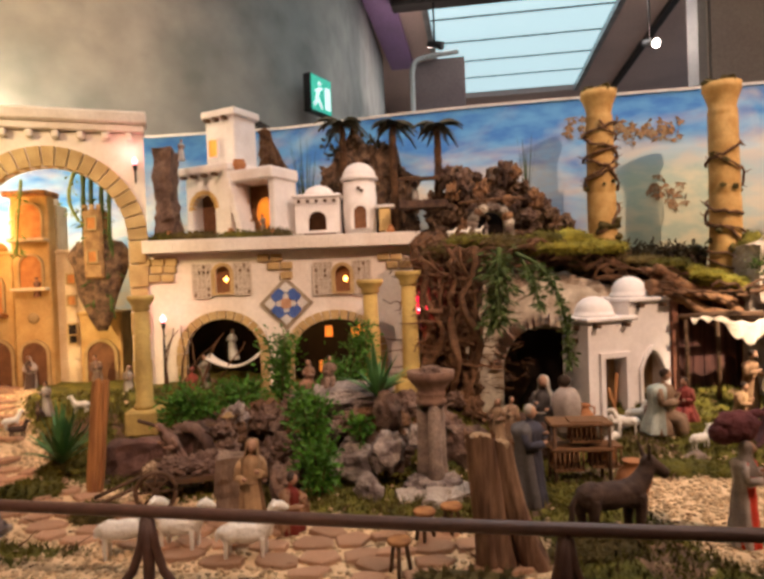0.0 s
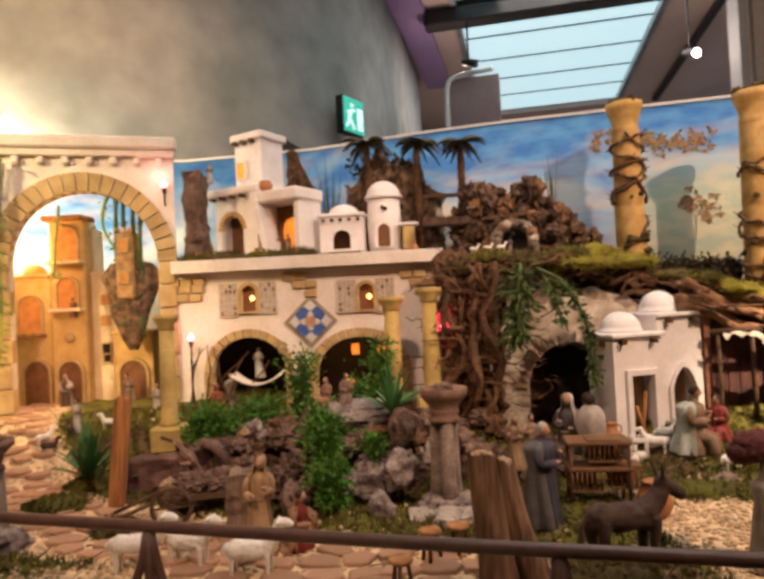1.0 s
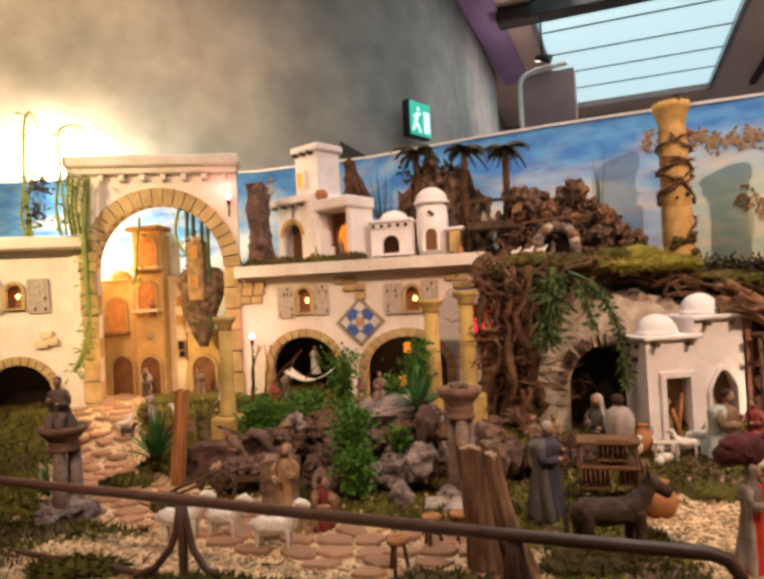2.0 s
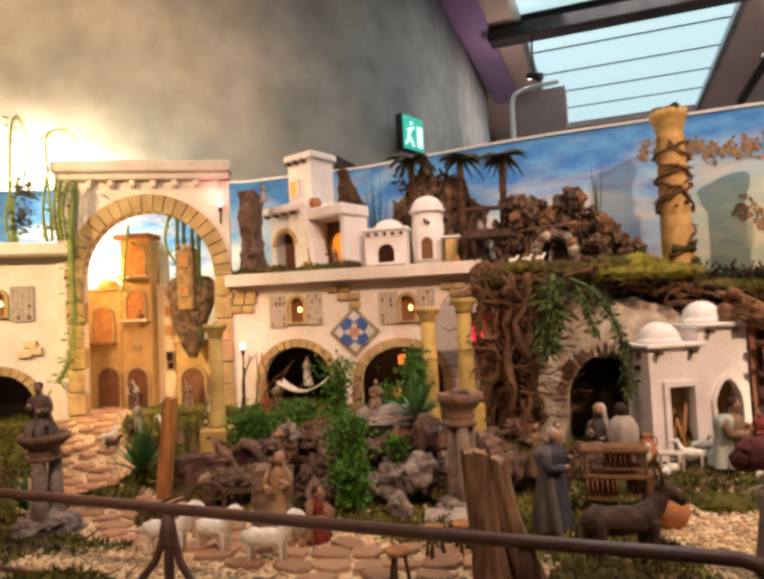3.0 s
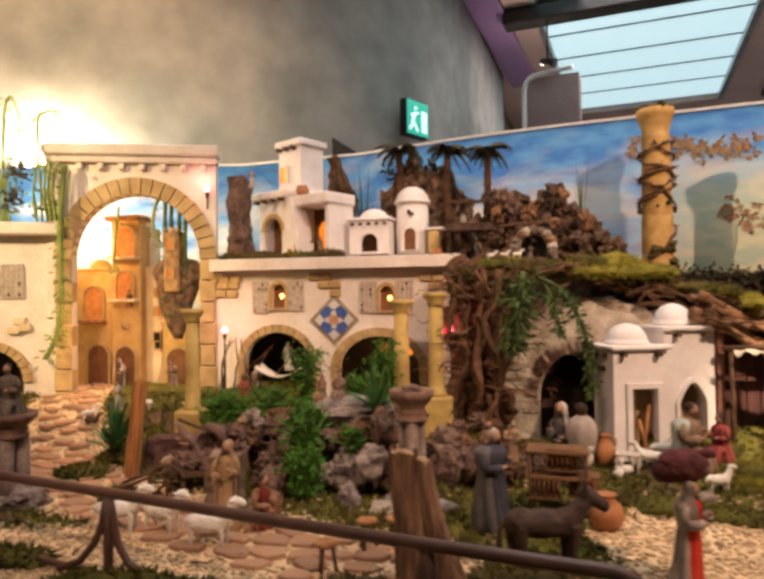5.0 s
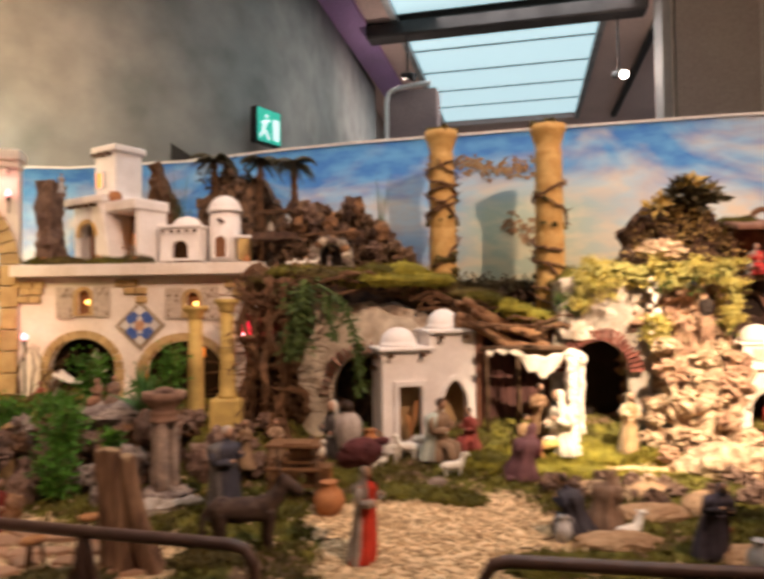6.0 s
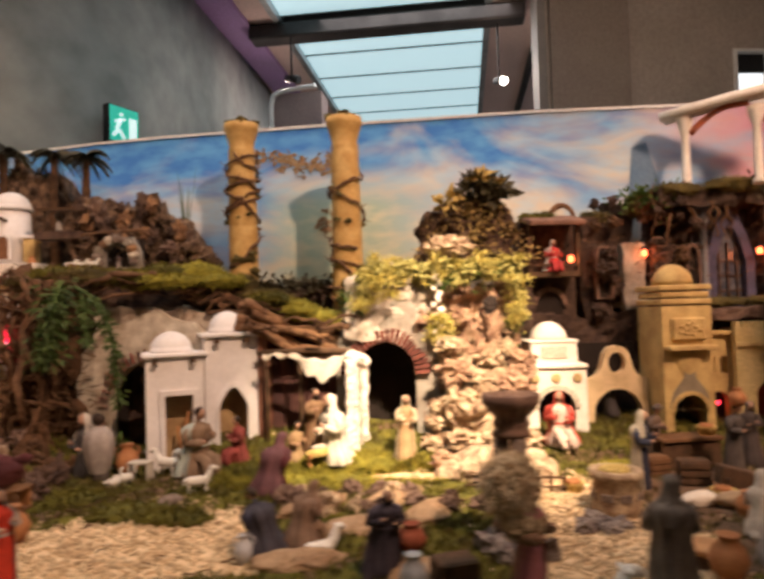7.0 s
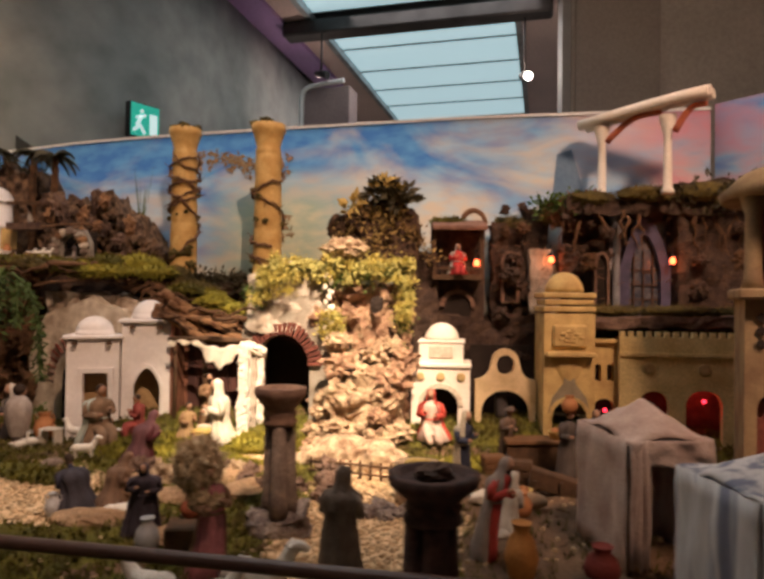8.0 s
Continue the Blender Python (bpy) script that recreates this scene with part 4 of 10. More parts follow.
for x, z in ((-0.1, 1.3), (0.02, 1.29), (-0.13, 1.14), (0.05, 1.32)):
    bm = B()
    box(bm, (x, 2.842, z), (0.035, 0.01, 0.05), bev=0.004)
    part("lit_window", bm, glow_orange, arc, "small orange lit window")

# ---------------------------------------------------------------- big arch
ARCH_AT = pose(-0.785, 2.475, 0, 0, 0, 18)
big = thing("arch_gate", "tall cream gate with a wide sandstone arch", "model gate")
big.matrix_world = ARCH_AT
W, cx, half, spring = 0.71, -0.34, 0.268, 1.72
bm = B()
panel(bm, [(-W, 1.0), (0.0, 1.0), (0.0, 2.16), (-W, 2.16)], [arch_line(cx, half, 1.02, spring, 0.285, n=24)], 0, 0.06)
part("wall", bm, lime, big)
stones_of_arch(big, cx, half, spring, 0.285, 0.074, 21, -0.014, 0.05)
jamb_stones(big, cx + half + 0.034, 0.064, 1.06, spring, 7, -0.014, 0.05)
jamb_stones(big, cx - half - 0.034, 0.064, 1.06, spring, 7, -0.014, 0.05)
bm = B()
box(bm, (-W / 2, 0.02, 2.195), (W + 0.03, 0.12, 0.05), bev=0.008)
part("cornice", bm, lime, big)
bm = B()
box(bm, (-W / 2, 0.02, 2.155), (W + 0.012, 0.09, 0.028), bev=0.004)
part("cornice_band", bm, lime, big)
for i in range(8):
    bm = B()
    box(bm, (-0.05 - i * 0.087, -0.012, 2.124), (0.027, 0.026, 0.03), bev=0.006)
    part("corbel", bm, lime, big)


def torch(parent, x, y, z, mat, r=0.011):
    bm = B()
    lathe(bm, [(0.003, 0), (0.004, 0.05), (0.008, 0.055), (0.009, 0.07), (0.006, 0.075)], (x, y, z), 8)
    box(bm, (x, y + 0.012, z + 0.02), (0.004, 0.026, 0.004))
    t = part("torch", bm, black_mat, parent, "thin dark wall torch")
    bm = B()
    lathe(bm, [(0.002, 0), (r, 0.01), (r * 0.9, 0.02), (0.001, 0.034)], (x, y, z + 0.072), 10)
    part("flame_bulb", bm, mat, t, "glowing pink bulb")


torch(big, -0.035, -0.022, 1.94, glow_pink)

# ---------------------------------------------------------------- town behind the arch
def arched_door(parent, cx, y, z0, half, top, mat=door_wood, frame_mat=sandstone, depth=0.012, fw=0.012):
    spring = top - half
    bm = B()
    panel(bm, arch_line(cx, half + fw, z0, spring, half + fw), [arch_line(cx, half, z0 + 0.0015, spring, half)], y - depth, y - 0.0005)
    fr = part("door_frame", bm, frame_mat, parent)
    bm = B()
    pts = arch_line(cx, half, z0, spring, half)
    panel(bm, pts, [], y - 0.005, y - 0.001)
    part("door_leaf", bm, mat, fr, "dark arched door")


def square_window(parent, cx, y, cz, w, h, mat=dark_and_shade, frame_mat=sandstone, fw=0.006):
    bm = B()
    panel(bm, [(cx - w / 2 - fw, cz - h / 2 - fw), (cx + w / 2 + fw, cz - h / 2 - fw), (cx + w / 2 + fw, cz + h / 2 + fw), (cx - w / 2 - fw, cz + h / 2 + fw)], [[(cx - w / 2, cz - h / 2), (cx + w / 2, cz - h / 2), (cx + w / 2, cz + h / 2), (cx - w / 2, cz + h / 2)]], y - 0.008, y)
    fr = part("window_frame", bm, frame_mat, parent)
    bm = B()
    box(bm, (cx, y - 0.001, cz), (w, 0.004, h))
    part("pane", bm, mat, fr)


# lamplight on the niche plaster is put in as weak emission
niche_glow = M("glowing orange niche plaster", (0.5, 0.22, 0.07), 0.9, (0.36, 0.13, 0.04), 30, 120, 0.3, 0.002, emit=(1.0, 0.36, 0.07), power=0.16)


def arched_window(parent, cx, y, z0, half, top):
    """A small arched niche with a frame and a balcony slab."""
    arched_door(parent, cx, y, z0, half, top, niche_glow, sandstone, 0.012, 0.008)
    bm = B()
    box(bm, (cx, y - 0.018, z0 - 0.008), (half * 2 + 0.05, 0.05, 0.014), bev=0.003)
    part("balcony", bm, lime_warm, parent)


def town_house(x, y, z0, w, d, h, mat, label, dome=0.0, parapet=True, rz=0):
    t = thing("town_house", label, "model house", (x, y, z0), rz, "houses of the small town")
    bm = B()
    box(bm, (0, d / 2, h / 2), (w, d, h), bev=0.004)
    part("wall", bm, mat, t)
    if parapet:
        bm = B()
        box(bm, (0, d / 2, h - 0.006), (w + 0.016, d + 0.016, 0.014), bev=0.003)
        part("cornice", bm, mat, t)
    if dome:
        bm = B()
        lathe(bm, [(dome, 0)] + dome_prof(dome, dome * 0.8, 0.008), (0, d / 2, h), 20)
        part("dome", bm, mat, t)
    return t


h = town_house(-1.285, 2.56, 1.08, 0.15, 0.06, 0.85, ochre, "tall ochre town tower with arched niches")
arched_door(h, 0, 0, 0.03, 0.05, 0.245)
arched_window(h, 0, 0, 0.47, 0.044, 0.6)
bm = B()
box(bm, (0, 0.02, 0.85), (0.176, 0.12, 0.022), bev=0.004)
part("roof", bm, wood_warm, h)
bm = B()
lathe(bm, [(0.022, 0), (0.022, 0.006), (0.012, 0.008)], (0, 0, 0), 14)
for v in bm.verts:
    v.co = Vector((v.co.x, -v.co.z, v.co.y + 0.345))
part("roundel", bm, sandstone, h)
arched_window(h, 0, 0, 0.67, 0.05, 0.81)
h = town_house(-1.33, 2.68, 1.08, 0.2, 0.1, 0.82, lime_warm, "pale domed town house behind the tower", 0.085, False)
h = town_house(-1.475, 2.585, 1.08, 0.2, 0.12, 0.62, ochre, "ochre town house with an arched door and awning", 0.05)
arched_door(h, 0.03, 0, 0.03, 0.055, 0.25)
arched_door(h, 0.01, 0, 0.37, 0.05, 0.53, niche_glow, sandstone, 0.012, 0.008)
bm = B()
box(bm, (0.01, -0.02, 0.36), (0.13, 0.05, 0.012), rot=(-12, 0, 0))
part("awning", bm, wood_warm, h)
h = town_house(-1.15, 2.61, 1.08, 0.13, 0.12, 0.62, lime_warm, "small ochre town house with square windows")
for z, m in ((0.5, niche_glow), (0.41, niche_glow), (0.25, dark_and_shade)):
    square_window(h, 0.0, 0, z, 0.03, 0.035, m)
h = town_house(-1.03, 2.59, 1.08, 0.17, 0.14, 0.36, ochre, "low ochre town house with an arched door")
arched_door(h, 0.0, 0, 0.02, 0.056, 0.235)
square_window(h, -0.115, 0.005, 0.29, 0.034, 0.04)
# hanging basket tower
t = thing("hanging_tower", "ochre turret on a pointed rock, hung with vines", "model tower", (-0.985, 2.5, 1.51), s=1.0)
bm = B()
lathe(bm, [(0.02, -0.145), (0.05, -0.09), (0.085, 0.0), (0.108, 0.1), (0.112, 0.16), (0.09, 0.21), (0.03, 0.225)], (0, 0, 0), 20, wob=0.35, sy=0.45)
tan_turret = M("weathered tan turret", (0.46, 0.29, 0.13), 0.9, (0.26, 0.15, 0.07), 30, 140, 0.7, 0.005)
part("base", bm, hill_rock, t)
bm = B()
box(bm, (0, -0.03, 0.2), (0.075, 0.07, 0.27), bev=0.008)
part("wall", bm, tan_turret, t)
for i in range(3):
    bm = B()
    box(bm, (-0.027 + 0.027 * i, -0.056, 0.343), (0.016, 0.014, 0.022))
    part("merlon", bm, tan_turret, t)
square_window(t, 0, -0.066, 0.28, 0.034, 0.045, niche_glow)
square_window(t, 0, -0.066, 0.15, 0.032, 0.04, niche_glow)
# left arcade house
lh = thing("arcade_house", "cream plastered arcade house beside the tall gate", "model house")
lh.matrix_world = pose(-1.49, 2.25, 0, 0, 0, 24)
bm = B()
panel(bm, [(-0.8, 1.0), (0.1, 1.0), (0.1, 1.82), (-0.8, 1.82)], [arch_line(-0.2, 0.135, 1.02, 1.2, 0.14), arch_line(-0.2, 0.03, 1.58, 1.65, 0.03)], 0, 0.04)
part("wall", bm, lime, lh)
stones_of_arch(lh, -0.2, 0.135, 1.2, 0.14, 0.036, 15, -0.012, 0.03)
bm = B()
box(bm, (-0.36, 0.0, 1.85), (0.91, 0.12, 0.055), bev=0.008)
part("ledge", bm, lime, lh)
# near-black sheet for the shade behind the arch
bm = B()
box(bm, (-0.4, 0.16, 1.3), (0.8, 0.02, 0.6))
part("inner_wall", bm, dark_and_shade, lh)
lattice(lh, -0.15, -0.07, 1.56, 1.7, -0.006, 21)
lattice(lh, -0.33, -0.25, 1.56, 1.7, -0.006, 22)
niche_window(lh, -0.2, 1.58, 1.68, 0.03, 0)
for x, z in ((-0.08, 1.46), (-0.1, 1.42), (-0.06, 1.43)):
    bm = B()
    box(bm, (x, -0.004, z), (0.05, 0.02, 0.034), bev=0.004)
    part("facing_stone", bm, lime_warm, lh)

# ---------------------------------------------------------------- houses on the terrace
tw = thing("tower_house", "white plastered tower house with a roof terrace and outside stairs", "model house", (-0.605, 2.74, 1.72), -30)
bm = B()
panel(bm, [(-0.12, 0), (0.13, 0), (0.13, 0.3), (-0.12, 0.3)], [arch_line(-0.02, 0.066, 0.012, 0.145, 0.066)], 0, 0.03)
box(bm, (0.115, 0.14, 0.15), (0.03, 0.22, 0.3))
box(bm, (-0.105, 0.14, 0.15), (0.03, 0.22, 0.3))
part("wall", bm, white_house, tw)
stones_of_arch(tw, -0.02, 0.066, 0.145, 0.066, 0.02, 11, -0.006, 0.02, ochre)
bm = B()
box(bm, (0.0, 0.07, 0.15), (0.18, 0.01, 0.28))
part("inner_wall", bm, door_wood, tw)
bm = B()
box(bm, (0.005, 0.11, 0.315), (0.31, 0.3, 0.036), bev=0.006)
part("roof_terrace", bm, white_house, tw)
bm = B()
box(bm, (0.03, 0.14, 0.445), (0.165, 0.15, 0.23), bev=0.004)
part("upper_wall", bm, white_house, tw)
bm = B()
box(bm, (0.03, 0.14, 0.575), (0.195, 0.18, 0.034), bev=0.006)
part("upper_roof", bm, white_house, tw)
square_window(tw, -0.008, 0.064, 0.425, 0.05, 0.075, glow_orange, white_house)
for x in (-0.03, 0.02, 0.07):
    bm = B()
    box(bm, (x, 0.052, 0.548), (0.018, 0.034, 0.016))
    part("beam_end", bm, wood_dark, tw)
for x in (-0.1, -0.04, 0.02, 0.08):
    bm = B()
    box(bm, (x, -0.035, 0.288), (0.016, 0.03, 0.014))
    part("beam_end", bm, wood_dark, tw)
for i in range(8):
    bm = B()
    box(bm, (0.235 - i * 0.014, -0.02 + 0.004 * i, 0.02 + i * 0.036), (0.03, 0.09, 0.036 + i * 0.002), bev=0.002)
    part("step", bm, white_house, tw)
bm = B()
box(bm, (0.26, 0.07, 0.27), (0.23, 0.19, 0.05), bev=0.006)
part("side_terrace", bm, white_house, tw)
bm = B()
box(bm, (0.35, 0.08, 0.125), (0.03, 0.16, 0.25), bev=0.004)
part("side_wall", bm, white_house, tw)
# dark sheet standing for the shade under the side terrace
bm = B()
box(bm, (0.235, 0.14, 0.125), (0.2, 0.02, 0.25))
part("recess_shade", bm, door_wood, tw, "dark sheet for the shade under the side terrace")
bm = B()
lathe(bm, [(0.016, 0), (0.03, 0.02), (0.032, 0.034), (0.022, 0.046), (0.026, 0.05)], (0.17, 0.02, 0.295), 14)
part("roof_pot", bm, clay, tw, "round clay pot on the parapet")
# emissive blob put in for the amber light under the terrace
bm = B()
blob(bm, (0.225, 0.112, 0.12), (0.042, 0.014, 0.07), 3, 0.25, 2, 4, 0, True)
part("lit_window", bm, glow("amber recess glow", (1.0, 0.3, 0.03), 0.75), tw, "glowing blob for the amber light in the recess")


def domed_house(x, y, z, w, h, dome_r, label, roundish=False):
    t = thing("domed_house", label, "model house", (x, y, z), -4, "domed white houses")
    if roundish:
        bm = B()
        lathe(bm, [(w * 0.47, 0), (w * 0.5, h * 0.5), (w * 0.47, h)], (0, w / 2, 0), 24)
        part("wall", bm, white_house, t)
        bm = B()
        lathe(bm, [(dome_r * 1.08, 0), (dome_r * 1.1, 0.014)] + dome_prof(dome_r, dome_r * 0.9, 0.014), (0, w / 2, h), 24)
        part("dome", bm, white_house, t)
        arched_door(t, 0.004, 0.004, 0.012, 0.026, 0.11, door_wood, white_house)
        for x2, z2 in ((0.0, h - 0.04), (0.014, h - 0.05)):
            bm = B()
            box(bm, (x2, -0.002, z2), (0.012, 0.016, 0.012))
            part("beam_end", bm, wood_dark, t)
        bm = B()
        box(bm, (w * 0.72, 0.03, 0.05), (0.05, 0.05, 0.1), bev=0.004)
        part("side_wall", bm, gold_stone, t)
        bm = B()
        box(bm, (w * 0.72, 0.03, 0.105), (0.085, 0.07, 0.012), bev=0.003)
        part("side_roof", bm, white_house, t)
    else:
        bm = B()
        panel(bm, [(-w / 2, 0), (w / 2, 0), (w / 2, h), (-w / 2, h)], [arch_line(0.0, 0.038, 0.01, 0.055, 0.036)], 0, 0.02)
        box(bm, (-w / 2 + 0.01, w / 2, h / 2), (0.02, w - 0.04, h))
        box(bm, (w / 2 - 0.01, w / 2, h / 2), (0.02, w - 0.04, h))
        part("wall", bm, white_house, t)
        bm = B()
        box(bm, (0, w / 2, h), (w + 0.024, w + 0.02, 0.016), bev=0.004)
        part("cornice", bm, white_house, t)
        bm = B()
        lathe(bm, dome_prof(dome_r, dome_r * 0.72), (0, w / 2, h + 0.008), 24)
        part("dome", bm, white_house, t)
        bm = B()
        box(bm, (0, w * 0.6, h / 2), (w - 0.04, 0.01, h))
        part("inner_wall", bm, door_wood, t)
        for i in range(5):
            bm = B()
            box(bm, (-w / 2 + w * (i + 0.5) / 5, -0.006, h - 0.022), (0.012, 0.022, 0.012))
            part("beam_end", bm, wood_dark, t)
    return t


domed_house(-0.118, 2.6, 1.735, 0.185, 0.155, 0.068, "small white domed house with an arched porch")
domed_house(0.06, 2.62, 1.735, 0.15, 0.225, 0.075, "round white tower with a dome and arched door", True)

# ---------------------------------------------------------------- white village house
wh = thing("white_house", "white plastered double house with two small domes", "model house")
wh.matrix_world = Matrix.Translation((0.813, 2.037, 0)) @ pose(0, 0, 0, 0, 0, 17) @ Matrix.Translation((-0.8, -2.03, 0))
for nm, x0, x1, y0, zt, pointed in (("low", 0.8, 0.985, 2.03, 1.355, False), ("tall", 0.99, 1.17, 2.05, 1.415, True)):
    bm = B()
    c = (x0 + x1) / 2
    if pointed:
        hole = arch_line(1.084, 0.048, 1.0, 1.175, 0.065, True)
    else:
        hole = [(0.86, 1.0), (0.86, 1.228), (0.948, 1.228), (0.948, 1.0)]
    panel(bm, [(x0, 0.99), (x1, 0.99), (x1, zt), (x0, zt)], [[(a, max(b, 1.01)) for a, b in hole]], y0, y0 + 0.02)
    dep = 0.22 if pointed else 0.145
    box(bm, (x0 + 0.01, y0 + 0.01 + dep / 2, (zt + 0.99) / 2), (0.02, dep - 0.02, zt - 0.99))
    box(bm, (x1 - 0.01, y0 + 0.01 + dep / 2, (zt + 0.99) / 2), (0.02, dep - 0.02, zt - 0.99))
    box(bm, (c, y0 + dep - 0.01, (zt + 0.99) / 2), (x1 - x0 - 0.042, 0.02, zt - 0.994))
    part("wall", bm, white_house, wh)
    bm = B()
    box(bm, (c, y0 + 0.075, (zt + 0.99) / 2), (x1 - x0 - 0.042, 0.01, zt - 0.99))
    part("inner_wall", bm, room_tan, wh)
    bm = B()
    box(bm, (c, y0 + dep / 2 - 0.005, zt + 0.007), (x1 - x0 + 0.026, dep + 0.025, 0.014), bev=0.003)
    part("roof_edge", bm, white_house, wh)
    bm = B()
    r = 0.066 if pointed else 0.068
    lathe(bm, [(r * 1.05, 0), (r * 1.05, 0.012)] + dome_prof(r, r * (1.0 if pointed else 0.9), 0.012), (c + (0.0 if pointed else -0.008), y0 + (0.1 if pointed else 0.074), zt + 0.012), 28)
    part("dome", bm, white_house, wh)
    for x in ((x0 + 0.03, x0 + 0.15) if not pointed else (x0 + 0.04, x0 + 0.14)):
        bm = B()
        box(bm, (x, y0 - 0.01, zt - 0.014), (0.016, 0.03, 0.014))
        part("beam_end", bm, wood_dark, wh)
    bm = B()
    if pointed:
        panel(bm, arch_line(1.084, 0.06, 1.01, 1.175, 0.082, True), [arch_line(1.084, 0.048, 1.011, 1.175, 0.065, True)], y0 - 0.012, y0)
    else:
        panel(bm, [(0.842, 1.01), (0.842, 1.246), (0.966, 1.246), (0.966, 1.01)], [[(0.86, 1.011), (0.86, 1.228), (0.948, 1.228), (0.948, 1.011)]], y0 - 0.012, y0)
    part("door_frame", bm, white_house, wh)
for y, z in ((2.08, 1.335), (2.13, 1.333), (2.09, 1.29), (2.14, 1.29)):
    bm = B()
    box(bm, (0.795, y, z), (0.02, 0.014, 0.018))
    part("beam_end", bm, wood_dark, wh)
bm = B()
box(bm, (0.985, 2.0, 1.0), (0.2, 0.1, 0.06), bev=0.005)
part("door_step", bm, white_house, wh)
bm = B()
for a, b in (((0.905, 2.07, 1.0), (0.935, 2.1, 1.17)), ((0.925, 2.065, 1.0), (0.9, 2.095, 1.12))):
    tube(bm, [a, b], 0.006)
whole("wooden_props", bm, wood_warm, "crossed wooden planks leaning in the doorway", "planks")

# red-toothed grotto arches
def toothed_arch(x, y, z0, half, h, label, rz=0, teeth=15, thick=0.04, back=0.2, width=0.035, face=grotto_wall, w=None, top=None, gap=0.17, brick=brick_red):
    t = thing("grotto_arch", label, "grotto arch", (x, y, z0), rz, "toothed grotto arches")
    w, top = w or half + 0.08, top or h + 0.12
    bm = B()
    rim = [(-w, 0), (w, 0)] + [(w * 1.05 * math.cos(a) * (1 + 0.12 * noise.noise(Vector((a * 2, x, 0)))), top * (0.35 + 0.65 * math.sin(a) ** 0.6) * (1 + 0.08 * noise.noise(Vector((a * 3, x, 4))))) for a in np.linspace(0.08, math.pi - 0.08, 18)]
    panel(bm, rim, [arch_line(0, half, 0.012, h - half * 1.1, half * 1.1, n=20)], 0, thick)
    part("wall", bm, face, t)
    # near-black box: the grotto's inner shade is in its colour
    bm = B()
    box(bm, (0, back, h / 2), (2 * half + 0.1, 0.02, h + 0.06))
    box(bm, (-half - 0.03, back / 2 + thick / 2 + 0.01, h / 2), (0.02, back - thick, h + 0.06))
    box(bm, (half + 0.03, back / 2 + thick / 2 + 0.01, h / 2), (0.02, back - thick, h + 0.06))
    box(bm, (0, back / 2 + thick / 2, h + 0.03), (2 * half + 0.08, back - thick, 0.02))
    part("inner_wall", bm, dark_and_shade, t)
    for i in range(teeth):
        part("brick", ring_stone(0, half, h - half * 1.1, half * 1.1, width * (0.85 + 0.3 * abs(math.sin(i * 2.7 + x))), i, teeth, -0.012 - 0.004 * (i % 3), 0.02, gap), brick, t)
    return t


toothed_arch(0.75, 2.3, 0.98, 0.165, 0.35, "dark grotto mouth ringed with red brick teeth", -14, width=0.046, teeth=22, gap=0.5, brick=M("rose brick", (0.42, 0.15, 0.11), 0.9, (0.28, 0.09, 0.07), 40, 160, 0.5, 0.002), top=0.52, w=0.28, face=M("cream grotto plaster", (0.78, 0.7, 0.57), 0.95, (0.46, 0.37, 0.27), 20, 140, 0.8, 0.006))
toothed_arch(1.61, 2.13, 0.985, 0.105, 0.395, "tall dark grotto mouth with red brick teeth", -6, w=0.17, top=0.62, face=grotto_grey, teeth=24, width=0.045)

# ---------------------------------------------------------------- stable
st = thing("stable", "open rock stable hung with a white cloth", "stable")
plank_dark = M("dark plum planks", (0.13, 0.055, 0.045), 0.9, (0.06, 0.026, 0.024), 26, 140, 0.6, 0.004, stretch=(1, 1, 0.15), vary=0.3)
bm = B()
box(bm, (1.34, 2.26, 1.2), (0.34, 0.02, 0.42))
box(bm, (1.175, 2.2, 1.2), (0.02, 0.1, 0.42))
part("back_wall", bm, plank_brown, st)
for x in (1.195, 1.31):
    bm = B()
    tube(bm, [(x, 2.12, 1.0), (x + 0.004, 2.12, 1.2), (x, 2.12, 1.36)], 0.008, 0.007, wob=0.3)
    part("post", bm, wood_dark, st)
bm = B()
tube(bm, [(1.17, 2.12, 1.355), (1.34, 2.11, 1.36), (1.5, 2.12, 1.35)], 0.011, wob=0.3)
part("beam", bm, wood_dark, st)
for x in (1.22, 1.262, 1.304, 1.346, 1.388, 1.43, 1.472):
    bm = B()
    box(bm, (x, 2.244, 1.2), (0.039, 0.01, 0.41), bev=0.002)
    part("plank", bm, plank_dark, st)


def sheet(name, nu, nv, fn, mat, label, cat="cloth", thick=0.003):
    """A hanging cloth, fn(u, v) giving its places."""
    bm = B()
    g = [[bm.verts.new(fn(i / nu, j / nv)) for j in range(nv + 1)] for i in range(nu + 1)]
    for i in range(nu):
        for j in range(nv):
            bm.faces.new((g[i][j], g[i + 1][j], g[i + 1][j + 1], g[i][j + 1])).smooth = True
    ob = whole(name, bm, mat, label, cat)
    md = ob.modifiers.new("thick", "SOLIDIFY")
    md.thickness = thick
    return ob




def canopy(u, v):
    sag = max(0.0, math.sin(math.pi * (u - 0.33) / 0.6)) if 0.33 < u < 0.93 else 0.0
    z = 1.355 - 0.004 * math.sin(u * 31) - 0.022 * sag ** 0.8
    drop = 0.014 + 0.007 * math.sin(u * 43) + 0.062 * sag ** 1.2
    return (1.19 + 0.315 * u, 2.075 - 0.014 * sag - 0.006 * math.sin(u * 37 + v * 2) * v, z - v * drop)


